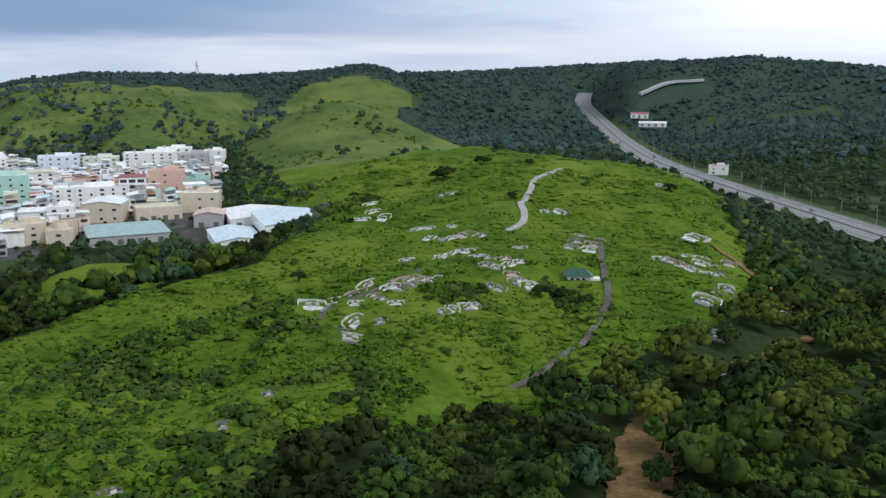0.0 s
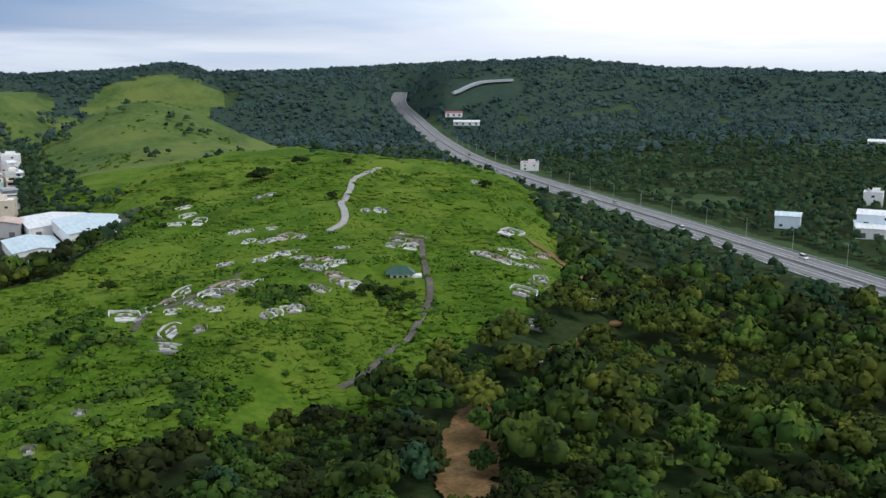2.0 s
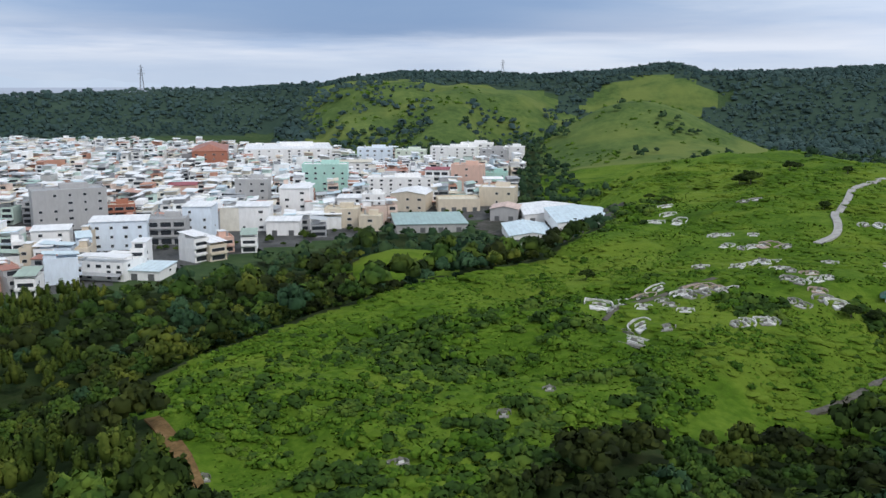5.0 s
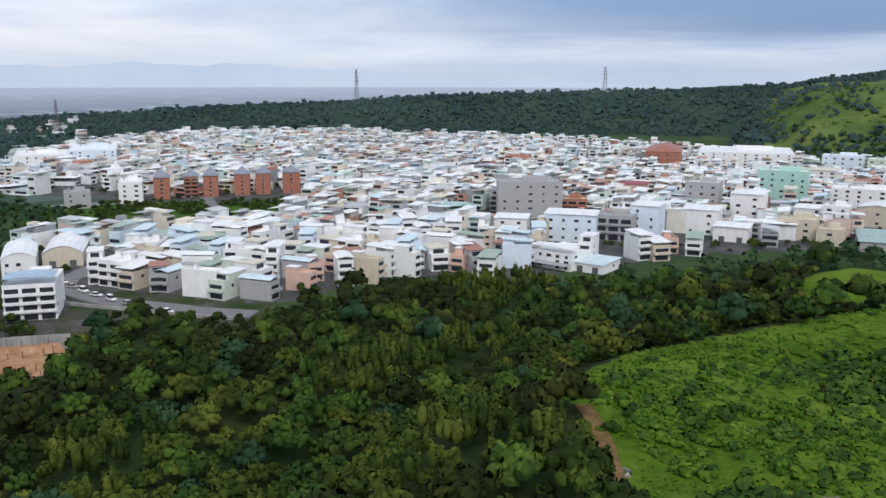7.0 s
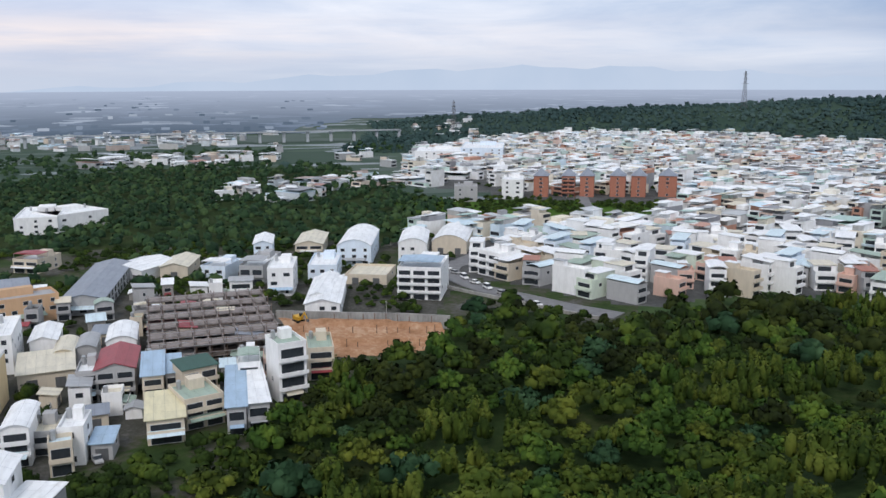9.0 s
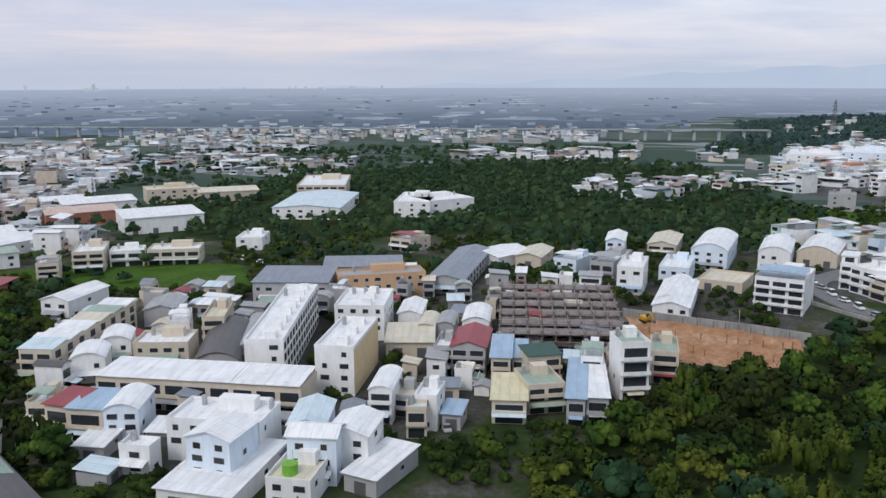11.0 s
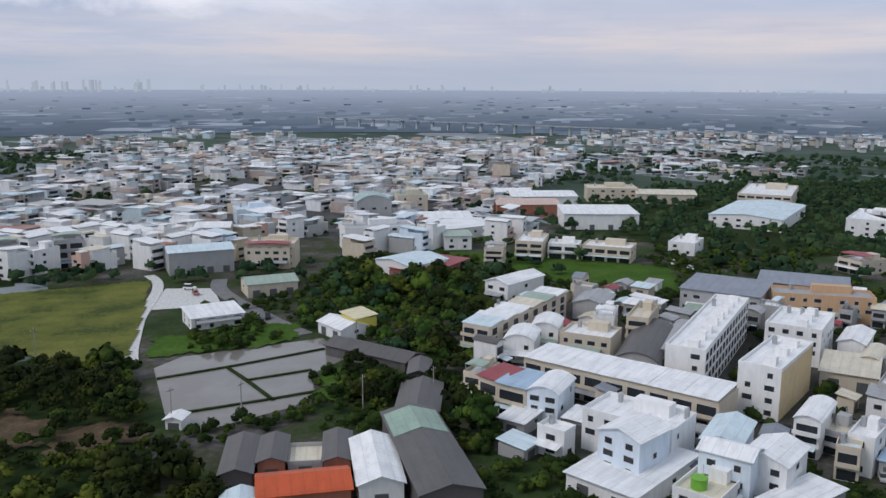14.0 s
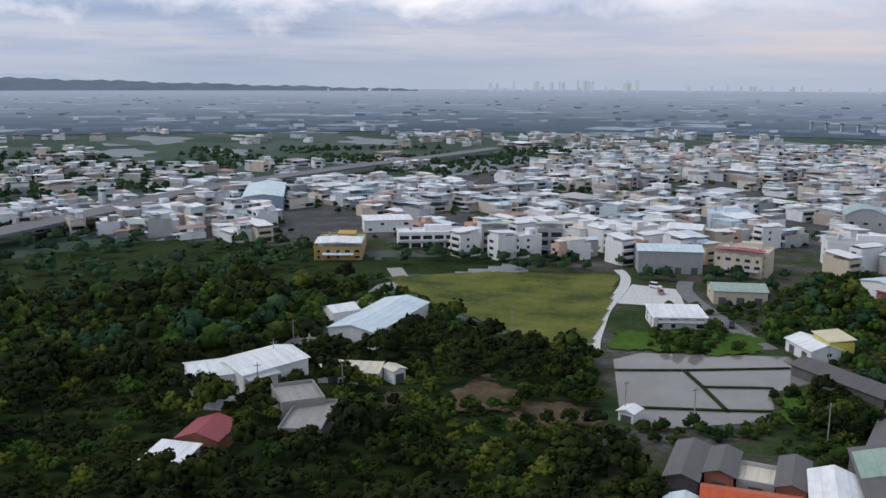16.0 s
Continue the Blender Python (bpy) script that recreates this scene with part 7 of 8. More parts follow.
# ---------------------------------------------------------------- the town in rows
def town_house(w, d, floors, kind, wall, sheet_key):
    """A narrow town house with balconies, a stair house and some kind of rain cover; copied along the streets."""
    h = floors * 3.1
    wm, rm = MAT["wall_" + wall], MAT["roof_" + sheet_key]
    root = new("town_house")
    part("wall", Solid().box(-w / 2, -d / 2, -1, w / 2, d / 2, h), wm, root)
    part("parapet", parapet(w + 0.1, d + 0.1, h, 0.9), wm, root)
    if kind == "arch":
        n, rise = 7, w * 0.12
        top = [(-w / 2 - 0.4 + (w + 0.8) * i / n, h + 1.4 + rise * math.sin(math.pi * i / n)) for i in range(n + 1)]
        part("roof", Solid().prism([(x, z) for x, z in top] + [(x, z + 0.15) for x, z in reversed(top)], -d / 2 - 0.5, d / 2 + 0.4), rm, root)
    elif kind == "slope":
        part("stair_house", Solid().box(-w / 2 + 0.3, d / 2 - 4.6, h, w / 2 - 1.2, d / 2 - 0.3, h + 2.5), wm, root)
        s = Solid().poly([(-w / 2 - 0.3, -d / 2 - 0.8, h + 2.0), (w / 2 + 0.3, -d / 2 - 0.8, h + 2.0), (w / 2 + 0.3, d / 2 + 0.3, h + 2.9), (-w / 2 - 0.3, d / 2 + 0.3, h + 2.9),
                          (-w / 2 - 0.3, -d / 2 - 0.8, h + 2.12), (w / 2 + 0.3, -d / 2 - 0.8, h + 2.12), (w / 2 + 0.3, d / 2 + 0.3, h + 3.02), (-w / 2 - 0.3, d / 2 + 0.3, h + 3.02)],
                         [(0, 3, 2, 1), (4, 5, 6, 7), (0, 1, 5, 4), (1, 2, 6, 5), (2, 3, 7, 6), (3, 0, 4, 7)])
        part("roof", s, rm, root)
    elif kind == "step":
        # the top floor stands back behind a terrace
        part("upper_wall", Solid().box(-w / 2, -d / 2 + 3.2, h, w / 2, d / 2, h + 2.9), wm, root)
        part("roof", Solid().box(-w / 2 - 0.3, -d / 2 + 2.7, h + 2.9, w / 2 + 0.3, d / 2 + 0.3, h + 3.08), rm, root)
        window_on(root, 0, -d / 2 + 3.2, h + 0.5, 0, round(w * 0.6, 1), 1.9)
    else:
        part("stair_house", Solid().box(-w / 2 + 0.3, d / 2 - 4.6, h, 0.6, d / 2 - 0.3, h + 2.6), wm, root)
        part("roof", Solid().box(-w / 2, d / 2 - 5.0, h + 2.6, 0.9, d / 2, h + 2.75), rm, root)
        part("water_tank", Solid().tube(w / 4, d / 4, h, h + 1.9, 0.62, 0.62, 9), MAT["steel"], root, "round stainless steel water tank")
    for k in range(floors):
        zz = k * 3.1 + 1.0
        window_on(root, 0, -d / 2, zz - 0.6, 0, round(w * 0.78, 1), 2.1)
        window_on(root, 0.12 * w, d / 2, zz, 180, round(w * 0.4, 1), 1.4)
        if k:
            window_on(root, w / 2, -0.12 * d, zz, 90, 1.6, 1.3)
        if k:
            part("balcony", parapet(w, 1.2, zz - 1.0, 1.0, 0.12).box(-w / 2 + 0.05, -0.55, zz - 1.0, w / 2 - 0.05, 0.55, zz - 0.88), wm, root).location = (0, -d / 2 - 0.62, 0)
    colour = {"bluewhite": "pale blue", "palegreen": "pale green", "pink": "pinkish"}.get(wall, wall)
    cover = {"pale": "white", "bluepale": "pale blue", "palegreen": "grey-green", "brick": "rusty red"}.get(sheet_key, sheet_key)
    return tagged(root, "%s %s-storey town house with a %s sheet-metal roof cover" % (colour, {2: "two", 3: "three", 4: "four"}[floors], cover), "house", "houses of the town")


def far_houses(name, label, xs, ys, turns, seed, storeys=(2, 2, 2, 3, 3, 3, 4), paint=("walls_far", "roofs_far")):
    """Whole districts as one mesh: body, roof house, sheet roofs, window bands."""
    g = np.random.default_rng(seed)
    quad = np.array([(0, 3, 2, 1), (4, 5, 6, 7), (0, 1, 5, 4), (1, 2, 6, 5), (2, 3, 7, 6), (3, 0, 4, 7)])
    V, F, I, off = [], [], [], 0

    def boxes(k, x0, x1, y0, y1, z0, z1, mat, tilt=0.0):
        nonlocal off
        cx, cy, turn = xs[k], ys[k], turns[k]
        x0, x1, y0, y1, z0, z1 = (np.broadcast_to(a, xs.shape)[k] for a in (x0, x1, y0, y1, z0, z1))
        n = len(cx)
        c, s = np.cos(turn), np.sin(turn)
        pts = []
        for z in (z0, z1):
            for a, b, q in ((x0, y0, -1), (x1, y0, 1), (x1, y1, 1), (x0, y1, -1)):
                pts.append(np.stack([cx + a * c - b * s, cy + a * s + b * c, z + q * tilt], 1))
        V.append(np.stack(pts, 1).reshape(-1, 3))
        F.append((quad[None] + (np.arange(n) * 8)[:, None, None]).reshape(-1, 4) + off)
        I.append(np.full(n * 6, mat))
        off += n * 8

    n = len(xs)
    all_ = np.ones(n, bool)
    big = g.random(n) < 0.17
    w, d = np.where(big, g.uniform(9, 17, n), g.uniform(4.6, 8, n)), np.where(big, g.uniform(12, 26, n), g.uniform(10, 15.5, n))
    fl = np.where(big, g.choice([1, 1, 2, 2], n), g.choice(storeys, n))
    h = fl * 3.0
    z = height(xs, ys)
    boxes(all_, -w / 2, w / 2, -d / 2, d / 2, z - 1, z + h, 0)
    boxes(~big, -w / 2 + 0.3, 0.6, d / 2 - 5, d / 2 - 0.4, z + h, z + h + 2.5, 0)
    m = g.random(n) < 0.85
    whole = g.random(n) < 0.4
    lean = g.choice([-0.45, -0.2, 0.2, 0.45], n)
    boxes(m & ~whole, -w / 2 - 0.3, w / 2 + 0.3, -d / 2 - 0.4, d * 0.2, z + h + 2.0, z + h + 2.2, 1, 0.25)
    for q in (-0.45, -0.2, 0.2, 0.45):
        boxes(m & whole & (lean == q), -w / 2 - 0.3, w / 2 + 0.3, -d / 2 - 0.5, d / 2 + 0.4, z + h + 2.7, z + h + 2.85, 1, q)
    boxes(~big & (g.random(n) < 0.35), -w / 2, w / 2, -d / 2 + 3, d / 2, z + h, z + h + 2.6, 0)
    boxes(g.random(n) < 0.4, -w / 2, w / 2, -d / 2 - 1.2, -d / 2, z + h - 3.1, z + h - 2.2, 0)
    boxes(g.random(n) < 0.35, w * 0.1, w * 0.1 + 1.3, d * 0.05, d * 0.05 + 1.3, z + h, z + h + 1.9, 3)
    boxes(g.random(n) < 0.30, -w / 2 - 0.2, w / 2 + 0.2, -d / 2 - 3.0, -d / 2, z + 2.7, z + 2.85, 1)
    boxes(m & (g.random(n) < 0.5), -w / 2 - 0.2, w / 2 + 0.2, d * 0.12, d / 2 + 0.3, z + h + 2.7, z + h + 2.9, 1, -0.2)
    boxes(~m | big, -w / 2 - 0.15, w / 2 + 0.15, -d / 2 - 0.15, d / 2 + 0.15, z + h, z + h + 0.35, 1)
    for lev in range(5):
        for side in (-1, 1):
            y0 = np.where(side > 0, d / 2 - 0.1, -d / 2 - 0.08)
            wide = g.uniform(0.2, 0.46, n)
            boxes((fl > lev) & (g.random(n) < 0.9) & (np.hypot(xs, ys) < 1000), -w * wide, w * wide, y0, y0 + 0.18, z + lev * 3.0 + 0.7, z + lev * 3.0 + 2.4, 2)
    ob = new(name, mesh_from(name, np.concatenate(V), np.concatenate(F), [MAT[paint[0]], MAT[paint[1]], MAT["glass"], MAT["steel"]], np.concatenate(I)))
    return tagged(ob, label, "houses", kind="stuff")


def rows_in(poly, turn, along, across, seed, jitter=0.8, fill=0.9, gaps=0.72):
    """House plots in rows inside a district."""
    g = np.random.default_rng(seed)
    t = radians(turn)
    px, py = np.array(poly).T
    cx, cy, R = px.mean(), py.mean(), 1000
    a, b = np.meshgrid(np.arange(-R, R, along), np.arange(-R, R, across))
    a, b = a.ravel() + g.normal(scale=jitter, size=a.size), b.ravel() + g.normal(scale=jitter, size=a.size)
    x, y = cx + a * math.cos(t) - b * math.sin(t), cy + a * math.sin(t) + b * math.cos(t)
    k = inside(poly, x, y) & (g.random(a.size) < fill) & (fbm(x, y, 70, 2, seed) < gaps)
    k &= ~bare(x, y) & ~inside(GREEN_GAP, x, y)
    for ox, oy, rad in SIGHT:
        k &= np.hypot(x - ox, y - oy) > rad
    return x[k], y[k], np.full(k.sum(), t) + np.where(g.random(k.sum()) < 0.15, math.pi / 2, 0) + g.normal(scale=0.04, size=k.sum())


def town():
    protos = [town_house(*row) for row in (
        (6, 12, 3, "arch", "white", "pale"), (5, 12, 3, "none", "cream", "pale"), (7.5, 11, 3, "slope", "white", "pale"), (6, 13, 2, "arch", "grey", "bluepale"),
        (8, 12, 2, "step", "white", "cream"), (5, 14, 3, "none", "white", "grey"), (8, 12, 2, "slope", "cream", "pale"), (6, 10, 2, "none", "pink", "pale"),
        (7, 13, 2, "step", "palegreen", "pale"), (6, 12, 3, "slope", "bluewhite", "bluepale"), (7, 12, 2, "slope", "white", "palegreen"), (6, 12, 2, "step", "grey", "brick"),
        (7, 12, 3, "none", "white", "pale"), (5.5, 13, 3, "step", "white", "pale"))]
    g = random.Random(3)
    x, y, t = rows_in(TOWN, 26, 7.6, 18.0, 5, 1.5)
    order = np.argsort(np.hypot(x, y))
    near, far = order[:110], order[110:]
    for i in near:
        copy_thing(protos[g.randrange(len(protos))], pose(x[i], y[i], float(height(x[i], y[i])), 0, 0, math.degrees(t[i]) + g.choice((0, 0, 20, 38, 90))))
    x2, y2, t2 = rows_in(WEST_TOWN, 12, 8.2, 17, 9, 3.4, 0.80, 0.60)
    gw = np.random.default_rng(29)
    t2 = t2 + gw.choice([0, 0, 0.5 * math.pi], len(t2)) + 0.5 * (fbm(x2, y2, 150, 2, 30) - 0.5)
    order = np.argsort(np.hypot(x2, y2) + 60 * (np.degrees(np.arctan2(x2, y2)) < -168))
    front, back = order[:55], order[55:]
    for i in front:
        copy_thing(protos[g.choice((0, 2, 3, 4, 6, 7, 9, 11, 12))], pose(x2[i], y2[i], float(height(x2[i], y2[i])), 0, 0, math.degrees(t2[i]) + g.choice((0, 90, 180, 180))))
    for p in protos:
        drop_thing(p)
    x2, y2, t2 = x2[back], y2[back], t2[back]
    far_houses("town_beyond", "closely packed pale town houses with sheet-metal roofs", x[far], y[far], t[far], 1)
    far_houses("west_town", "pale low town houses spreading over the plain", x2, y2, t2, 2, (1, 1, 2, 2, 2, 3), ("walls_west", "roofs_west"))
    x3, y3 = scatter(2600, 520, 1320, -190, -71, lambda a, b: (fbm(a, b, 120, 3, 15) > np.where(np.arctan2(a, b) > -1.8, 0.54, 0.48)) & ~inside(WEST_TOWN, a, b) & ~bare(a, b), 31, 1.2)
    far_houses("plain_houses", "scattered pale houses and sheds far out on the plain", x3, y3, np.random.default_rng(2).uniform(0, 3.1, len(x3)), 3, (1, 1, 2, 2), ("walls_west", "roofs_west"))


town()


# ---------------------------------------------------------------- graves
def grave(x, y, size):
    """A low weathered horseshoe wall round a grassed mound, with a stone and a paved court that face downhill."""
    g0 = random.Random(int(x * 5 + y * 11))
    k = min(size, 8.5) / 6.0 * (0.55 if y < 160 and x < 0 else g0.uniform(0.75, 1.1))
    g = random.Random(int(x * 13 + y * 7))
    turn = -math.degrees(math.atan2(x, y)) + g.uniform(-50, 50)
    root = new("grave")
    t = radians(turn)
    # lie with the slope
    e = 4.0
    sx = float(height(x + e * math.cos(t), y + e * math.sin(t)) - height(x - e * math.cos(t), y - e * math.sin(t))) / (2 * e)
    sy = float(height(x - e * math.sin(t), y + e * math.cos(t)) - height(x + e * math.sin(t), y - e * math.cos(t))) / (2 * e)
    root.matrix_world = pose(x, y, float(height(x, y)) + 0.12, math.degrees(math.atan(sy)), -math.degrees(math.atan(sx)), turn) @ Matrix.Diagonal((k * g.uniform(0.85, 1.15), k * g.uniform(0.8, 1.1), 1, 1))
    stone = MAT["old_stone"] if y < 170 else g.choice([MAT["stone"], MAT["stone"], MAT["stone"], MAT["old_stone"], MAT["concrete"], MAT["pinkstone"]])
    n, sq = 14, g.uniform(0.1, 0.8)
    vs, fs = [], []
    for i in range(n + 1):
        a = math.pi * (-0.08 + 1.16 * i / n)
        c, s = math.cos(a), math.sin(a)
        q = (1 - sq) + sq / max(abs(c), abs(s))
        top = 0.40 - 0.34 * abs(i - n / 2) / n + g.uniform(-0.08, 0.08)
        for rad, zz in ((2.70, -0.6), (2.70, top), (2.93, top), (2.93, -0.6)):
            vs.append((rad * c * q, rad * s * q * 0.9, zz))
    for i in range(n):
        p, q = 4 * i, 4 * i + 4
        fs += [(p, p + 1, q + 1, q), (p + 1, p + 2, q + 2, q + 1), (p + 2, p + 3, q + 3, q + 2)]
    fs += [(0, 3, 2, 1), (4 * n, 4 * n + 1, 4 * n + 2, 4 * n + 3)]
    part("wall", Solid().poly(vs, fs), stone, root, "low curved wall of weathered stone")
    rings = [(2.5, -0.35), (2.0, 0.15), (1.1, 0.42)]
    mv = [(r * math.cos(t * math.pi / 5), 0.55 + r * 0.72 * math.sin(t * math.pi / 5), zz + g.uniform(-0.06, 0.06)) for r, zz in rings for t in range(10)] + [(0, 0.5, 0.5)]
    mf = [(i * 10 + j, i * 10 + (j + 1) % 10, i * 10 + 10 + (j + 1) % 10, i * 10 + 10 + j) for i in range(2) for j in range(10)] + [(20 + j, 20 + (j + 1) % 10, 30) for j in range(10)]
    part("mound", Solid().poly(mv, mf), MAT["grass"], root, "grassed burial mound")
    part("court", Solid().prism([(-1.9, -0.5), (1.9, -0.5), (1.9, 0.02), (-1.9, 0.02)], -2.9, -0.9), MAT["old_stone"] if g.random() < 0.35 else stone, root, "paved forecourt")
    part("back_panel", Solid().prism([(-1.5, -0.2), (1.5, -0.2), (1.3, 0.7), (0.5, 0.75), (-0.5, 0.75), (-1.3, 0.7)], -0.5, -0.28), stone, root, "low stone panel behind the headstone")
    part("altar", Solid().box(-0.8, -1.9, 0.02, 0.8, -1.45, 0.42), MAT["stone"], root, "stone offering table")
    part("headstone", Solid().prism([(-0.5, 0), (0.5, 0), (0.5, 0.8), (0.25, 1.05), (-0.25, 1.05), (-0.5, 0.8)], -1.15, -0.9), MAT["old_stone"], root, "upright grey headstone")
    CLEARINGS.append((x, y, min(size, 8.5) * 0.62))
    return tagged(root, "old stone grave with a curved wall on the hillside", "grave", "graves on the hill")


LOWER_GRAVES = [
    (-20.6, 186.9, 9), (-21, 196.9, 7), (-23, 194.6, 6), (-14.4, 192.5, 4), (-33.5, 216.4, 9), (-28.1, 224.2, 7),
    (-23.7, 227.8, 8), (-20.7, 233.1, 6), (-28.4, 208.1, 5), (-9.2, 224.8, 9), (-10.4, 217.8, 7), (-7.1, 219.9, 6),
    (-13.7, 220.6, 6), (-15.1, 209.5, 5), (-11.4, 204.7, 5), (-17.7, 214.3, 5), (-21.4, 207.9, 5), (-10.7, 254.8, 6),
    (-5.7, 222.9, 5), (-3.1, 222, 5), (-0.7, 223, 5), (0.3, 196, 4), (2.3, 199, 5), (5.7, 201.9, 5),
    (7.8, 203.8, 4), (-0.5, 257, 5), (2.9, 260, 6), (6.7, 259.9, 7),
]
UPPER_GRAVES = [
    (5.7, 265.9, 5), (-1.3, 253, 5), (10.3, 249.8, 5), (12.1, 234.7, 6), (15.1, 232.5, 5), (18.5, 227.2, 5),
    (19.6, 222.1, 5), (22.8, 219.8, 6), (12.8, 218.6, 5), (14.8, 216.5, 5), (18.5, 236.3, 5), (21.5, 239, 5),
    (12.6, 245.7, 5), (17.4, 243.4, 5), (-4.4, 286, 6), (0.4, 282, 5), (3.2, 283, 5), (7.9, 284.9, 8),
    (12.5, 282.7, 5), (-8.7, 304.9, 5), (-4.6, 303, 5), (-9.6, 301.8, 4), (3.4, 302, 4), (23.9, 262.9, 6),
]
EAST_GRAVES = [
    (42.9, 272.6, 7), (46.3, 283.2, 6), (47.8, 269.8, 7), (51.7, 279.3, 6), (46, 264, 6), (40, 265, 5),
    (31.2, 219.8, 5), (87.5, 295.3, 13), (66.4, 257.6, 6), (69.4, 255.8, 6), (72.1, 252.9, 6), (73.6, 249.4, 6),
    (78.7, 258.3, 6), (83.2, 270.5, 6), (77.1, 268.1, 6), (78.4, 245.8, 6), (84.7, 255.3, 6), (90.3, 267.1, 5),
    (85, 264.7, 6), (77.6, 230.3, 6), (75.3, 227.9, 6), (67.2, 213.7, 10), (84.2, 226.9, 7), (89.7, 237.6, 6),
    (92.1, 227, 8), (62.4, 189, 7),
]
OTHER_GRAVES = [
    (54.7, 166.2, 10), (37.6, 313.8, 5), (42.7, 313.1, 5), (45, 314.8, 4), (-32.7, 346.5, 8), (-29.1, 359.8, 8),
    (-23.5, 346.2, 7), (-31.6, 375.7, 7), (-0.7, 364, 6), (4.1, 366, 6), (-32.1, 151.6, 5), (-37.6, 140, 5),
    (-48.5, 117.4, 6), (-78.9, 109.6, 4), (31.7, 159.9, 4), (49.9, 401.9, 5), (97.5, 386.9, 6),
]
for row in LOWER_GRAVES + UPPER_GRAVES + EAST_GRAVES + OTHER_GRAVES:
    grave(*row)


def pavilion(x, y, turn):
    root = new("pavilion")
    z = float(height(x, y))
    root.matrix_world = pose(x, y, z - 0.6, 0, 0, turn) @ Matrix.Scale(0.78, 4)
    part("wall", Solid().box(-3.6, -2.4, -1.5, 3.6, 2.4, 2.6), MAT["wall_white"], root, "whitewashed wall")
    part("roof", Solid().poly([(-5.2, -3.8, 2.5), (5.2, -3.8, 2.5), (5.2, 3.8, 2.5), (-5.2, 3.8, 2.5), (-2.2, 0, 4.9), (2.2, 0, 4.9)], [(3, 2, 1, 0), (0, 1, 5, 4), (1, 2, 5), (2, 3, 4, 5), (3, 0, 4)]), MAT["roof_green"], root, "dark green hipped roof")
    part("annexe", Solid().box(3.7, -2.2, -1.5, 7.6, 1.6, 1.7), MAT["wall_white"], root)
    for u in (-2, 0, 2):
        window_on(root, u, -2.4, 0.7, 0, 1.2, 1.2)
    CLEARINGS.append((x, y, 8))
    tagged(root, "small white shrine with a dark green hipped roof", "pavilion")


pavilion(37, 231, -8)


# ---------------------------------------------------------------- ponds, field, yard
def pond_things():
    s = Solid()
    s.v = [(x, y, 0.08) for x, y in PONDS]
    s.f, s.i = [tuple(range(len(PONDS)))], [0]
    m, n, b = surface("pond_water", 0.06, 0, 0.5)
    n.put(b.inputs["Base Color"], n.ramp(n.noise(place(n), 0.06, 3.0), (0.4, (0.19, 0.18, 0.165)), (0.65, (0.24, 0.23, 0.215))))
    relief(n, b, n.noise(place(n), 1.4, 3.0), 0.05, 0.05)
    tagged(new("water_ponds", s.mesh("water_ponds", m)), "still grey fish ponds that mirror the sky", "pond", kind="structure")
    for pts in ([(-135, -186), (-153, -178), (-180, -168)], [(-152, -178), (-148, -166), (-142, -150)], [(-148, -166), (-164, -158)], [(-124, -161), (-142, -151), (-154, -145)]):
        ob = new("pond_bank", ribbon([(x, y, 0.42) for x, y in pts], 0.5, 1.0).mesh("pond_bank", MAT["floor"]))
        tagged(ob, "narrow muddy bank between two ponds", "bank", kind="structure")


pond_things()


def yard():
    s = Solid().poly([(-177, -246, 0.12), (-200, -267, 0.12), (-211, -253, 0.12), (-196, -231, 0.12)], [(3, 2, 1, 0)])
    s.poly([(-177, -246, -0.3), (-200, -267, -0.3), (-211, -253, -0.3), (-196, -231, -0.3)], [(0, 1, 2, 3)])
    tagged(new("pavement_yard", s.mesh("pavement_yard", MAT["stone"])), "pale concrete yard beside the warehouse", "yard", kind="structure")


yard()


def utility_pole(x, y, tall=9.0, turn=0.0):
    root = new("utility_pole")
    root.matrix_world = pose(x, y, float(height(x, y)), 0, 0, turn)
    part("pole", Solid().tube(0, 0, -0.5, tall, 0.17, 0.11, 8), MAT["concrete"], root)
    part("cross_arm", Solid().box(-0.9, -0.06, tall - 0.9, 0.9, 0.06, tall - 0.75), MAT["dark_steel"], root)
    for u in (-0.8, 0, 0.8):
        part("insulator", Solid().tube(u, 0, tall - 0.75, tall - 0.5, 0.05, 0.05, 6), MAT["frame"], root)
    tagged(root, "grey concrete utility pole with a cross-arm", "utility pole", "poles along the lanes")


for row in [(-61, -196), (-42, -205), (-50, -222), (-60, -240), (-118, -158), (-150, -128), (-130, -148), (-165, -118), (-185, -160), (-126, -228), (-236, -8), (-196, -30), (-300, -100), (-260, 60)]:
    utility_pole(*row)


def roof_tank(x, y, z):
    root = new("roof_tank")
    root.matrix_world = pose(x, y, z)
    part("tank", Solid().tube(0, 0, 0, 2.0, 1.5, 1.5, 14), MAT["tank_green"], root)
    part("rim", Solid().tube(0, 0, 2.0, 2.12, 1.6, 1.55, 14), MAT["tank_green"], root)
    tagged(root, "bright green round tank on a roof terrace", "water tank")


roof_tank(-146.8, -45.6, 5.16)


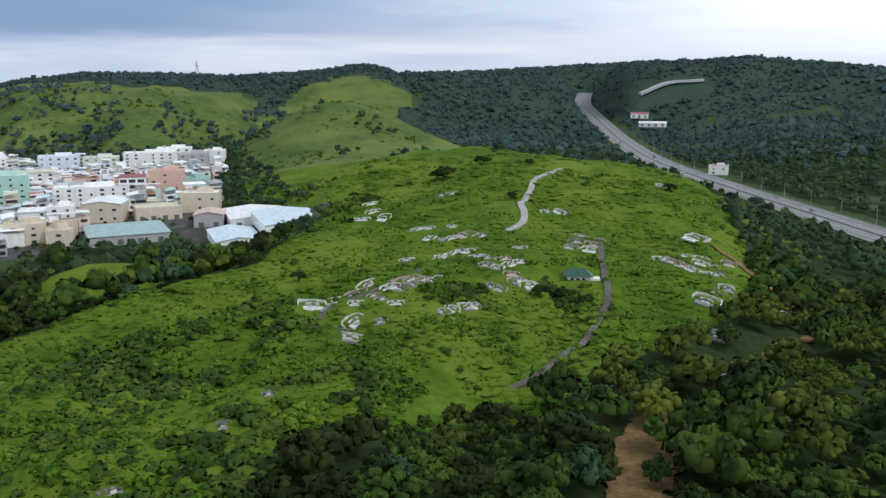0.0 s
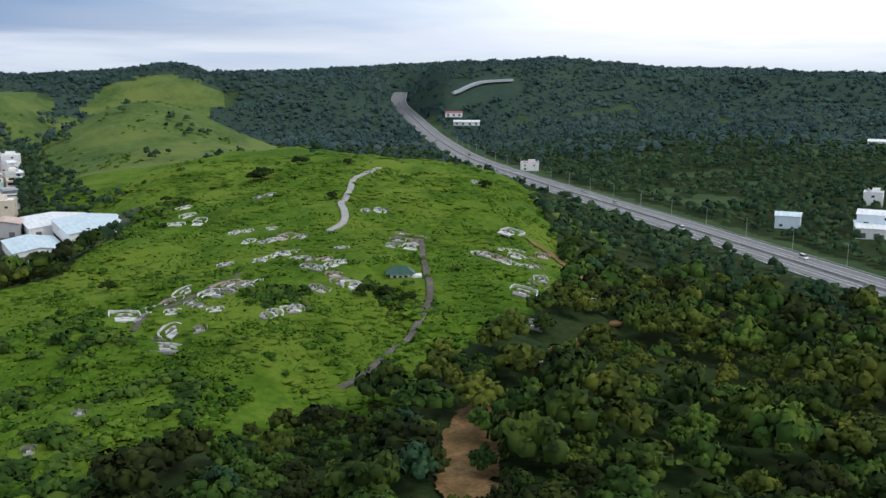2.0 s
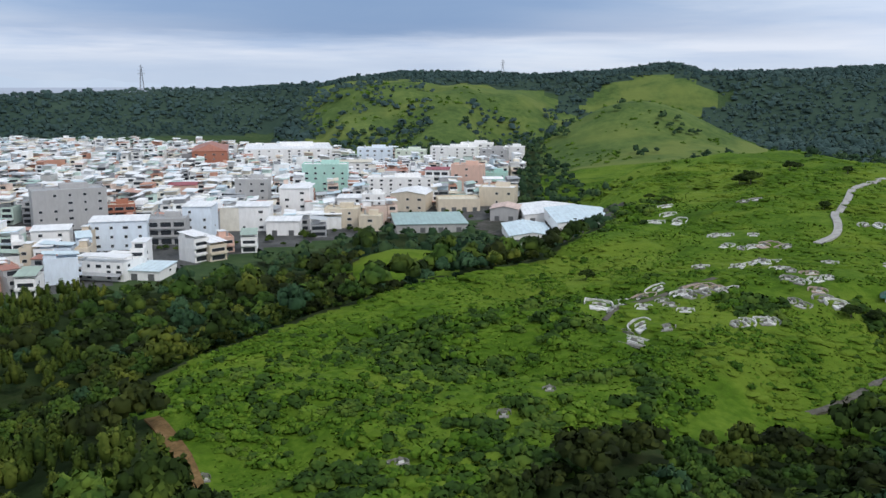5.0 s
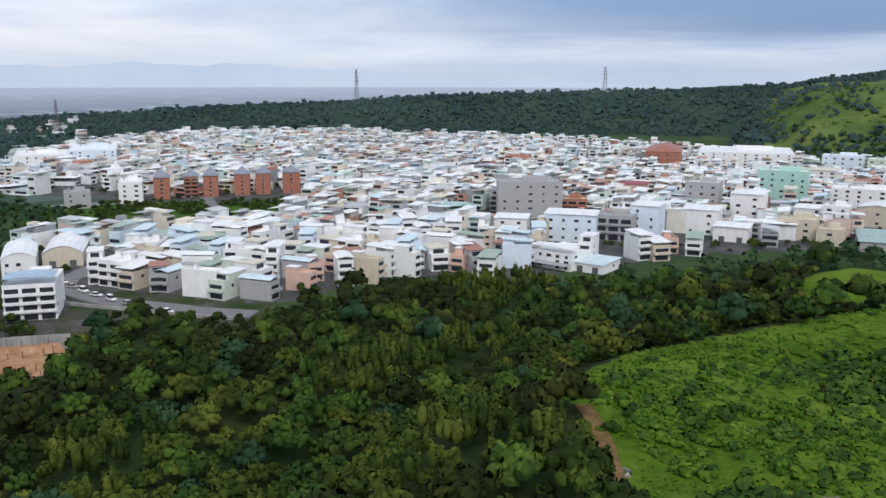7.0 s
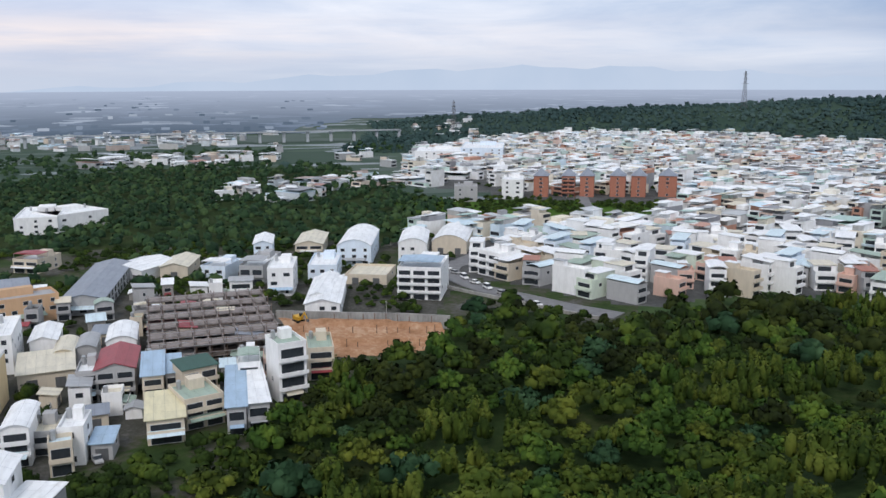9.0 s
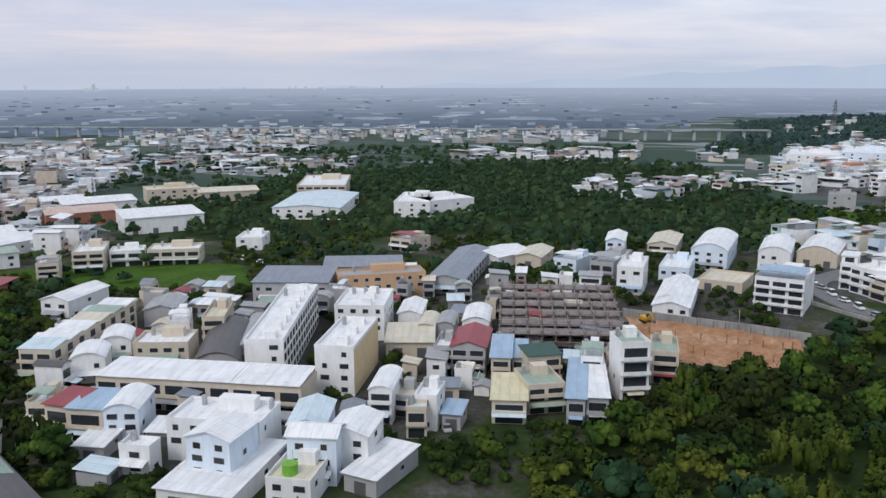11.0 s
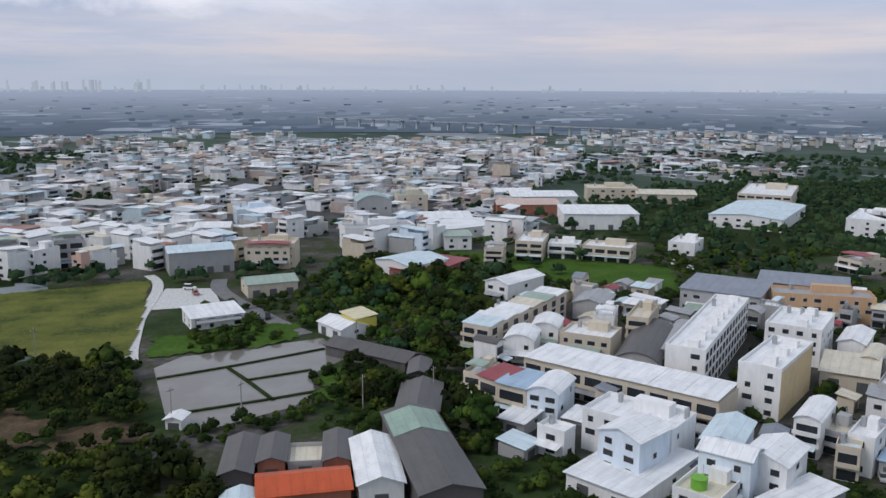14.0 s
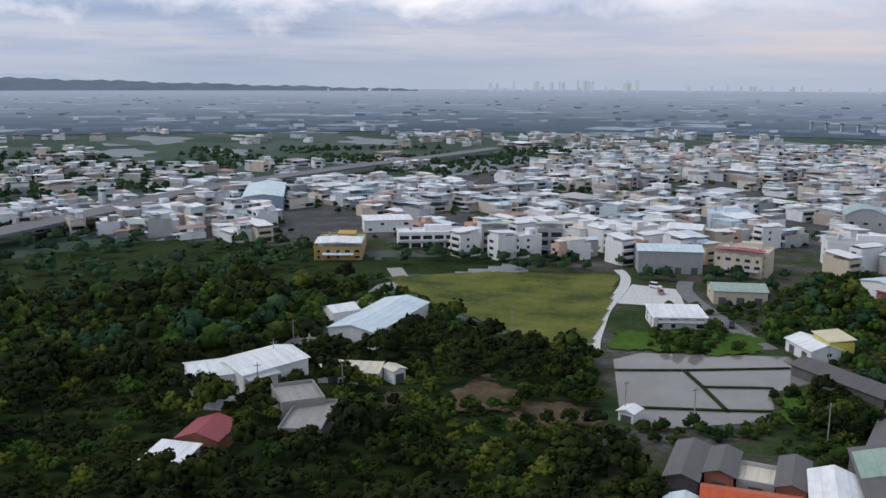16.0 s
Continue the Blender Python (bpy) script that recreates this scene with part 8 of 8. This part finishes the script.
# ---------------------------------------------------------------- building site
def building_site():
    """A row-house shell under construction, hung with scaffold, and the cut of earth beside it."""
    root = new("building_site")
    root.matrix_world = pose(-238, 7, 0, 0, 0, 92)
    w, n = 36.0, 6
    for i in range(n):
        y = i * 8.8
        hh = 6.2 + 0.5 * i
        part("slab", Solid().box(-w / 2, y, hh - 0.3, w / 2, y + 6.6, hh), MAT["formwork"], root)
        part("slab", Solid().box(-w / 2, y, hh * 0.5 - 0.3, w / 2, y + 6.6, hh * 0.5), MAT["formwork"], root)
        for k in range(10):
            x = -w / 2 + k * w / 9
            part("party_wall", Solid().box(x - 0.12, y, -0.5, x + 0.12, y + 6.6, hh + 0.9), MAT["formwork"], root)
            part("standard", Solid().tube(x + 0.5, y - 0.9, -0.5, hh + 2.3, 0.07, 0.07, 5), MAT["rust"], root)
        for zz in (2.2, 4.4, 6.6, hh + 1.6):
            part("ledger", Solid().box(-w / 2 - 0.5, y - 0.98, zz - 0.06, w / 2 + 0.5, y - 0.82, zz + 0.06), MAT["steel"], root)
            part("plank", Solid().box(-w / 2, y - 0.8, zz - 0.1, w / 2, y - 0.15, zz - 0.03), MAT["rust"], root)
    TAKEN.append((-266, 7, 38))
    tagged(root, "half-built grey concrete row houses behind rusty scaffolding", "building site")
    # terraced bank of raw earth, worn into steps and runnels
    back, front = np.array([(-271, 27), (-263, 48), (-256, 65), (-250, 75)]), np.array([(-237, 34), (-233, 46), (-232, 58), (-233, 74)])
    u, q = np.meshgrid(np.linspace(0, 1, 60), np.linspace(0, 1, 34), indexing="ij")
    t3 = np.linspace(0, 1, 4)
    bx, by, fx, fy = (np.interp(u, t3, line[:, c]) for line, c in ((back, 0), (back, 1), (front, 0), (front, 1)))
    x, y = bx + (fx - bx) * q, by + (fy - by) * q
    z = 3.3 - 1.1 * step(0.10, 0.18, q) - 0.4 * step(0.18, 0.5, q) - 1.2 * step(0.55, 0.68, q) - 0.5 * step(0.8, 1.0, q)
    z = z + 0.5 * (fbm(x, y, 3.0, 3, 71) - 0.5) - 0.35 * np.clip(1 - np.abs(fbm(x, y, 7, 2, 75) - 0.5) * 12, 0, 1)
    k = np.arange(u.size).reshape(u.shape)
    f = np.stack([k[:-1, :-1].ravel(), k[:-1, 1:].ravel(), k[1:, 1:].ravel(), k[1:, :-1].ravel()], 1)
    me = mesh_from("ground_cut", np.stack([x.ravel(), y.ravel(), z.ravel()], 1), f, [MAT["cut"]], None, True)
    tagged(new("ground_cut", me), "cut bank of raw orange earth beside the building site", "earth", kind="structure")
    pile = Solid().tube(0, 0, -1, 2.6, 0.13, 0.13, 6).mesh("steel_pile", MAT["rust"])
    g = random.Random(6)
    for i in range(13):
        for j, qq in enumerate((0.06, 0.42, 0.74)):
            ui, qi = int(4 + 55 * i / 13), int(qq * 33)
            if g.random() < 0.8:
                ob = new("steel_pile", pile)
                ob.location = (float(x[ui, qi]) + g.uniform(-0.6, 0.6), float(y[ui, qi]), float(z[ui, qi]) - g.uniform(0, 1.0))
                tagged(ob, "rusty steel pile driven into the cut bank", "pile", "piles along the cut bank")
    ob = new("site_wall", ribbon([(-276, 27, 4.4), (-267, 48, 4.4), (-260, 66, 4.4), (-253, 79, 4.4)], 0.2, 5.0).mesh("site_wall", MAT["concrete"]))
    tagged(ob, "grey concrete wall along the top of the cut", "wall", kind="structure")
    for x, y, r in ((-262, 48, 24), (-240, 58, 16), (-250, 66, 12), (-227, 42, 9), (-226, 56, 9), (-228, 70, 9)):
        TAKEN.append((x, y, r))


MAT["cut"] = ground_material("cut_earth", (0.24, 0.12, 0.06), (0.38, 0.21, 0.12), (0.52, 0.36, 0.24), 6, 1.6)
building_site()


def excavator(x, y, turn):
    root = new("excavator")
    root.matrix_world = pose(x, y, 2.7, 0, 0, turn)
    for u in (-1.0, 1.0):
        part("track", Solid().prism([(-1.6, 0.2), (-1.3, 0), (1.3, 0), (1.6, 0.2), (1.6, 0.6), (1.3, 0.8), (-1.3, 0.8), (-1.6, 0.6)], u - 0.28, u + 0.28), MAT["rubber"], root)
    part("body", Solid().prism([(-1.7, 0.85), (1.2, 0.85), (1.2, 1.8), (-1.5, 2.1)], -1.1, 1.1), MAT["digger"], root)
    part("cab", Solid().prism([(0.2, 1.85), (1.3, 1.85), (1.2, 2.9), (0.3, 2.9)], 0.1, 1.0), MAT["glass"], root)
    part("boom", Solid().prism([(1.2, 1.5), (3.4, 3.9), (3.8, 3.7), (1.6, 1.2)], -0.4, -0.1), MAT["digger"], root)
    part("dipper", Solid().prism([(3.4, 3.9), (5.0, 2.0), (4.7, 1.8), (3.3, 3.5)], -0.38, -0.12), MAT["digger"], root)
    part("bucket", Solid().prism([(4.6, 1.9), (5.2, 1.9), (5.3, 1.1), (4.5, 1.2)], -0.6, 0.1), MAT["dark_steel"], root)
    tagged(root, "orange-yellow excavator on bare earth", "excavator")


excavator(-266, 33, 30)


# ---------------------------------------------------------------- pylons, viaduct, far plain
def pylon(x, y, tall):
    root = new("pylon")
    root.matrix_world = pose(x, y, float(height(x, y)), 0, 0, 25)

    def bar(a, b, t=0.2):
        a, b = Vector(a), Vector(b)
        d = (b - a).normalized()
        u = d.orthogonal().normalized() * t
        v = d.cross(u)
        return [a + u, a + v, a - u, a - v, b + u, b + v, b - u, b - v]

    box_faces = [(0, 1, 5, 4), (1, 2, 6, 5), (2, 3, 7, 6), (3, 0, 4, 7), (3, 2, 1, 0), (4, 5, 6, 7)]
    for sx, sy in ((1, 1), (-1, 1), (-1, -1), (1, -1)):
        part("leg", Solid().poly(bar((3.2 * sx, 3.2 * sy, -1), (0.5 * sx, 0.5 * sy, tall), 0.28), box_faces), MAT["dark_steel"], root)
    lev = [0, 0.16, 0.3, 0.43, 0.55, 0.66, 0.76, 0.86]
    for a, b in zip(lev, lev[1:]):
        ra, rb = 3.2 - 2.7 * a, 3.2 - 2.7 * b
        for p, q in (((1, 1), (-1, 1)), ((-1, 1), (-1, -1)), ((-1, -1), (1, -1)), ((1, -1), (1, 1))):
            part("brace", Solid().poly(bar((ra * p[0], ra * p[1], a * tall), (rb * q[0], rb * q[1], b * tall), 0.13), box_faces), MAT["dark_steel"], root)
    for k, (zz, span) in enumerate(((0.68, 5.5), (0.80, 4.8), (0.92, 4.0))):
        part("cross_arm", Solid().poly(bar((-span, 0, zz * tall), (span, 0, zz * tall), 0.26), box_faces), MAT["dark_steel"], root)
    tagged(root, "tall grey lattice power pylon on the wooded ridge", "pylon", "pylons on the ridge")


for b, d, tall in ((-54.2, 1330, 54), (-72.4, 1240, 42), (-38.2, 1420, 40), (-15.5, 2100, 36)):
    pylon(*at(b, d), tall)


def viaduct():
    root = new("viaduct")
    a, b = Vector((*at(-133, 1500), 0)), Vector((*at(-76, 1130), 0))
    n = 44
    d = (b - a) / n
    turn = math.degrees(math.atan2(d.y, d.x))
    root.matrix_world = pose(a.x, a.y, 0, 0, 0, turn)
    L = (b - a).length
    part("deck", Solid().box(0, -5, 12.5, L, 5, 13.6), MAT["viaduct"], root)
    part("parapet", Solid().box(0, -5.2, 13.6, L, -4.9, 14.3), MAT["viaduct"], root)
    for i in range(n + 1):
        x = L * i / n
        part("pier", Solid().prism([(x - 1.6, -1), (x + 1.6, -1), (x + 1.6, 10.5), (x + 3.2, 12.5), (x - 3.2, 12.5), (x - 1.6, 10.5)], -2.2, 2.2), MAT["viaduct"], root)
    tagged(root, "long pale concrete railway viaduct across the plain", "viaduct")


viaduct()


def backdrop():
    """Far distance, haze put into its glowing colours: the plain, its city and the hills at the sky's edge."""
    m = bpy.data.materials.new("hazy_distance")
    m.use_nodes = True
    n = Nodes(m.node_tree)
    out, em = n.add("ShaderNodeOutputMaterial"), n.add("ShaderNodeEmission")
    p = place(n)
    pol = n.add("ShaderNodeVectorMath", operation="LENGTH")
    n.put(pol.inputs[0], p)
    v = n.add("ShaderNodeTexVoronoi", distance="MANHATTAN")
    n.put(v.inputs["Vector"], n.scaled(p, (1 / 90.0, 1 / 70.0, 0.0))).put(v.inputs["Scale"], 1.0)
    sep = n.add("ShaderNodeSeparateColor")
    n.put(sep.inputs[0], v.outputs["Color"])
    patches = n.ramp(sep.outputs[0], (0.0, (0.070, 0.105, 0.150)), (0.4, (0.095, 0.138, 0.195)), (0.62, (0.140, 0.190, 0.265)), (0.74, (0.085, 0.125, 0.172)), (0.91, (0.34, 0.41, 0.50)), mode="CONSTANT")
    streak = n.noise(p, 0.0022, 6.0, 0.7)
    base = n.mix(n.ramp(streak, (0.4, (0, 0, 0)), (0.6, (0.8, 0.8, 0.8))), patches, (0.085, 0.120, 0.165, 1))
    # haze is painted in: the glow turns blue-grey with distance
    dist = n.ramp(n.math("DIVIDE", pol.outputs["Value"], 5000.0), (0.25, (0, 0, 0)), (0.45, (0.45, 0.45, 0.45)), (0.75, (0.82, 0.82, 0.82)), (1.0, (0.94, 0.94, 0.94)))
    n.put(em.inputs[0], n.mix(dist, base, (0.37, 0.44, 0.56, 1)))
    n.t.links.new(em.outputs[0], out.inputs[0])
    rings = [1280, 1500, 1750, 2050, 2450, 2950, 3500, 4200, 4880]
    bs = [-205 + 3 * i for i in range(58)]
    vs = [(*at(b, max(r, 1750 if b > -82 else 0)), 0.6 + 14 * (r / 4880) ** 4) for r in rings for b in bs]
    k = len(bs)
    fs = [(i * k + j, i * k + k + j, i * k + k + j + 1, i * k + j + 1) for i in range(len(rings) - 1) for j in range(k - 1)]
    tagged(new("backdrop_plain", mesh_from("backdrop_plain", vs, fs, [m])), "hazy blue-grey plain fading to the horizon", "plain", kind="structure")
    # city towers at the horizon and far hills, haze put into their emission
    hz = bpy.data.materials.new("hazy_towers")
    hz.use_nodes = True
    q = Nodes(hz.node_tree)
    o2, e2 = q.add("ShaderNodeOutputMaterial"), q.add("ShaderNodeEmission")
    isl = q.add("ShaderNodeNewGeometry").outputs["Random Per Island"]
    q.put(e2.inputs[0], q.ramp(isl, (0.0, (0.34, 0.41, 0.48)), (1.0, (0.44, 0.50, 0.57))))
    q.t.links.new(e2.outputs[0], o2.inputs[0])
    g = random.Random(4)
    s = Solid()
    for lo, hi, n_, top in ((-153, -143, 80, 62), (-141, -118, 70, 34), (-172, -152, 40, 22), (-118, -100, 40, 18)):
        for i in range(n_):
            b = g.uniform(lo, hi)
            x, y = at(b, 4700 + g.uniform(-300, 100))
            w = g.uniform(2.5, 6)
            s.box(x - w, y - w, 0, x + w, y + w, 14 + g.random() ** 2.6 * top)
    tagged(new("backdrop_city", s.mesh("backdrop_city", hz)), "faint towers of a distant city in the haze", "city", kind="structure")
    # far roofs are no lamps: they emit blue-grey to imitate haze
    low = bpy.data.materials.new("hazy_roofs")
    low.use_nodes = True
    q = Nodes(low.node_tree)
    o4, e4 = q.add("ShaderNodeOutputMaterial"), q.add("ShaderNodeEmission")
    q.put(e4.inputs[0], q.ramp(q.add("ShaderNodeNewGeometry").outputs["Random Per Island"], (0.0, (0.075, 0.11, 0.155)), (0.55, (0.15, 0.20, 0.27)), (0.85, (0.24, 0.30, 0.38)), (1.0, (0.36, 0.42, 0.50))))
    q.t.links.new(e4.outputs[0], o4.inputs[0])
    s = Solid()
    for i in range(650):
        b = g.uniform(-200, -80)
        r = 1330 + 2600 * g.random() ** 1.5
        x, y = at(b, r)
        w, d = g.uniform(3, 10), g.uniform(3, 8)
        s.box(x - w, y - d, 0.5, x + w, y + d, g.uniform(2.5, 6))
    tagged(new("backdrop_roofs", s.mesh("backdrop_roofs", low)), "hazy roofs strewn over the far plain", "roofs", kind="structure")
    # a dark low tableland beyond the plain to the south-west, emitting haze blue
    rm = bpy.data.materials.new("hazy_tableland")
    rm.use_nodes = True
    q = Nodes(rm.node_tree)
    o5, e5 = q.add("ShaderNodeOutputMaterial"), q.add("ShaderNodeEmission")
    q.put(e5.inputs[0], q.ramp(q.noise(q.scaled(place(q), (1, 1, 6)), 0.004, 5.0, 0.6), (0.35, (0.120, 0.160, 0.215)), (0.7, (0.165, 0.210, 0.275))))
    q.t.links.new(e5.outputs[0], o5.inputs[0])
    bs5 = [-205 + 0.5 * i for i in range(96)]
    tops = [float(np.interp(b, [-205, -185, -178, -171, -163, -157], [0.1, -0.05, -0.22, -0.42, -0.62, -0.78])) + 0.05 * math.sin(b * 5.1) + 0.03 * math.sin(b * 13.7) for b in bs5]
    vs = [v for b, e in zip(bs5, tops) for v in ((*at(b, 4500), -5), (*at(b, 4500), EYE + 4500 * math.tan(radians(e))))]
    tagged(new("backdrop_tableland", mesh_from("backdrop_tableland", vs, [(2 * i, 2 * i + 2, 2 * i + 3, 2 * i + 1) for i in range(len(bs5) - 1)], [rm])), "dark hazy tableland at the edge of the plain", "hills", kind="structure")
    # the hills' pale blue is haze painted as emission
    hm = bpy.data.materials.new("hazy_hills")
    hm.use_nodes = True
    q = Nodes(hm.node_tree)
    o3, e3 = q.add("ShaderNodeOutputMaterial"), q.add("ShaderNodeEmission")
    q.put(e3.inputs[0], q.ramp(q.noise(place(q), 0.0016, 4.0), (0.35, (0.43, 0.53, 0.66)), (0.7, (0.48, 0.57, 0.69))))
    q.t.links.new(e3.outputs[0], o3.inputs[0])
    vs, fs = [], []
    n_ = 120
    for i in range(n_ + 1):
        b = -200 + 165 * i / n_
        e = 0.1 + 1.45 * math.exp(-((b + 66) / 22) ** 2) + 1.0 * math.exp(-((b + 186) / 13) ** 2) + 0.12 * math.sin(b * 0.9) + 0.08 * math.sin(b * 2.3)
        x, y = at(b, 4930)
        vs += [(x, y, -5), (x, y, EYE + 4930 * math.tan(radians(e * 1.0 - 0.85)))]
    fs = [(2 * i, 2 * i + 2, 2 * i + 3, 2 * i + 1) for i in range(n_)]
    tagged(new("backdrop_hills", mesh_from("backdrop_hills", vs, fs, [hm])), "far hills in a glowing pale haze blue at the edge of the plain", "hills", kind="structure")


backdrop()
garden_trees()
woods()
hill_plants()
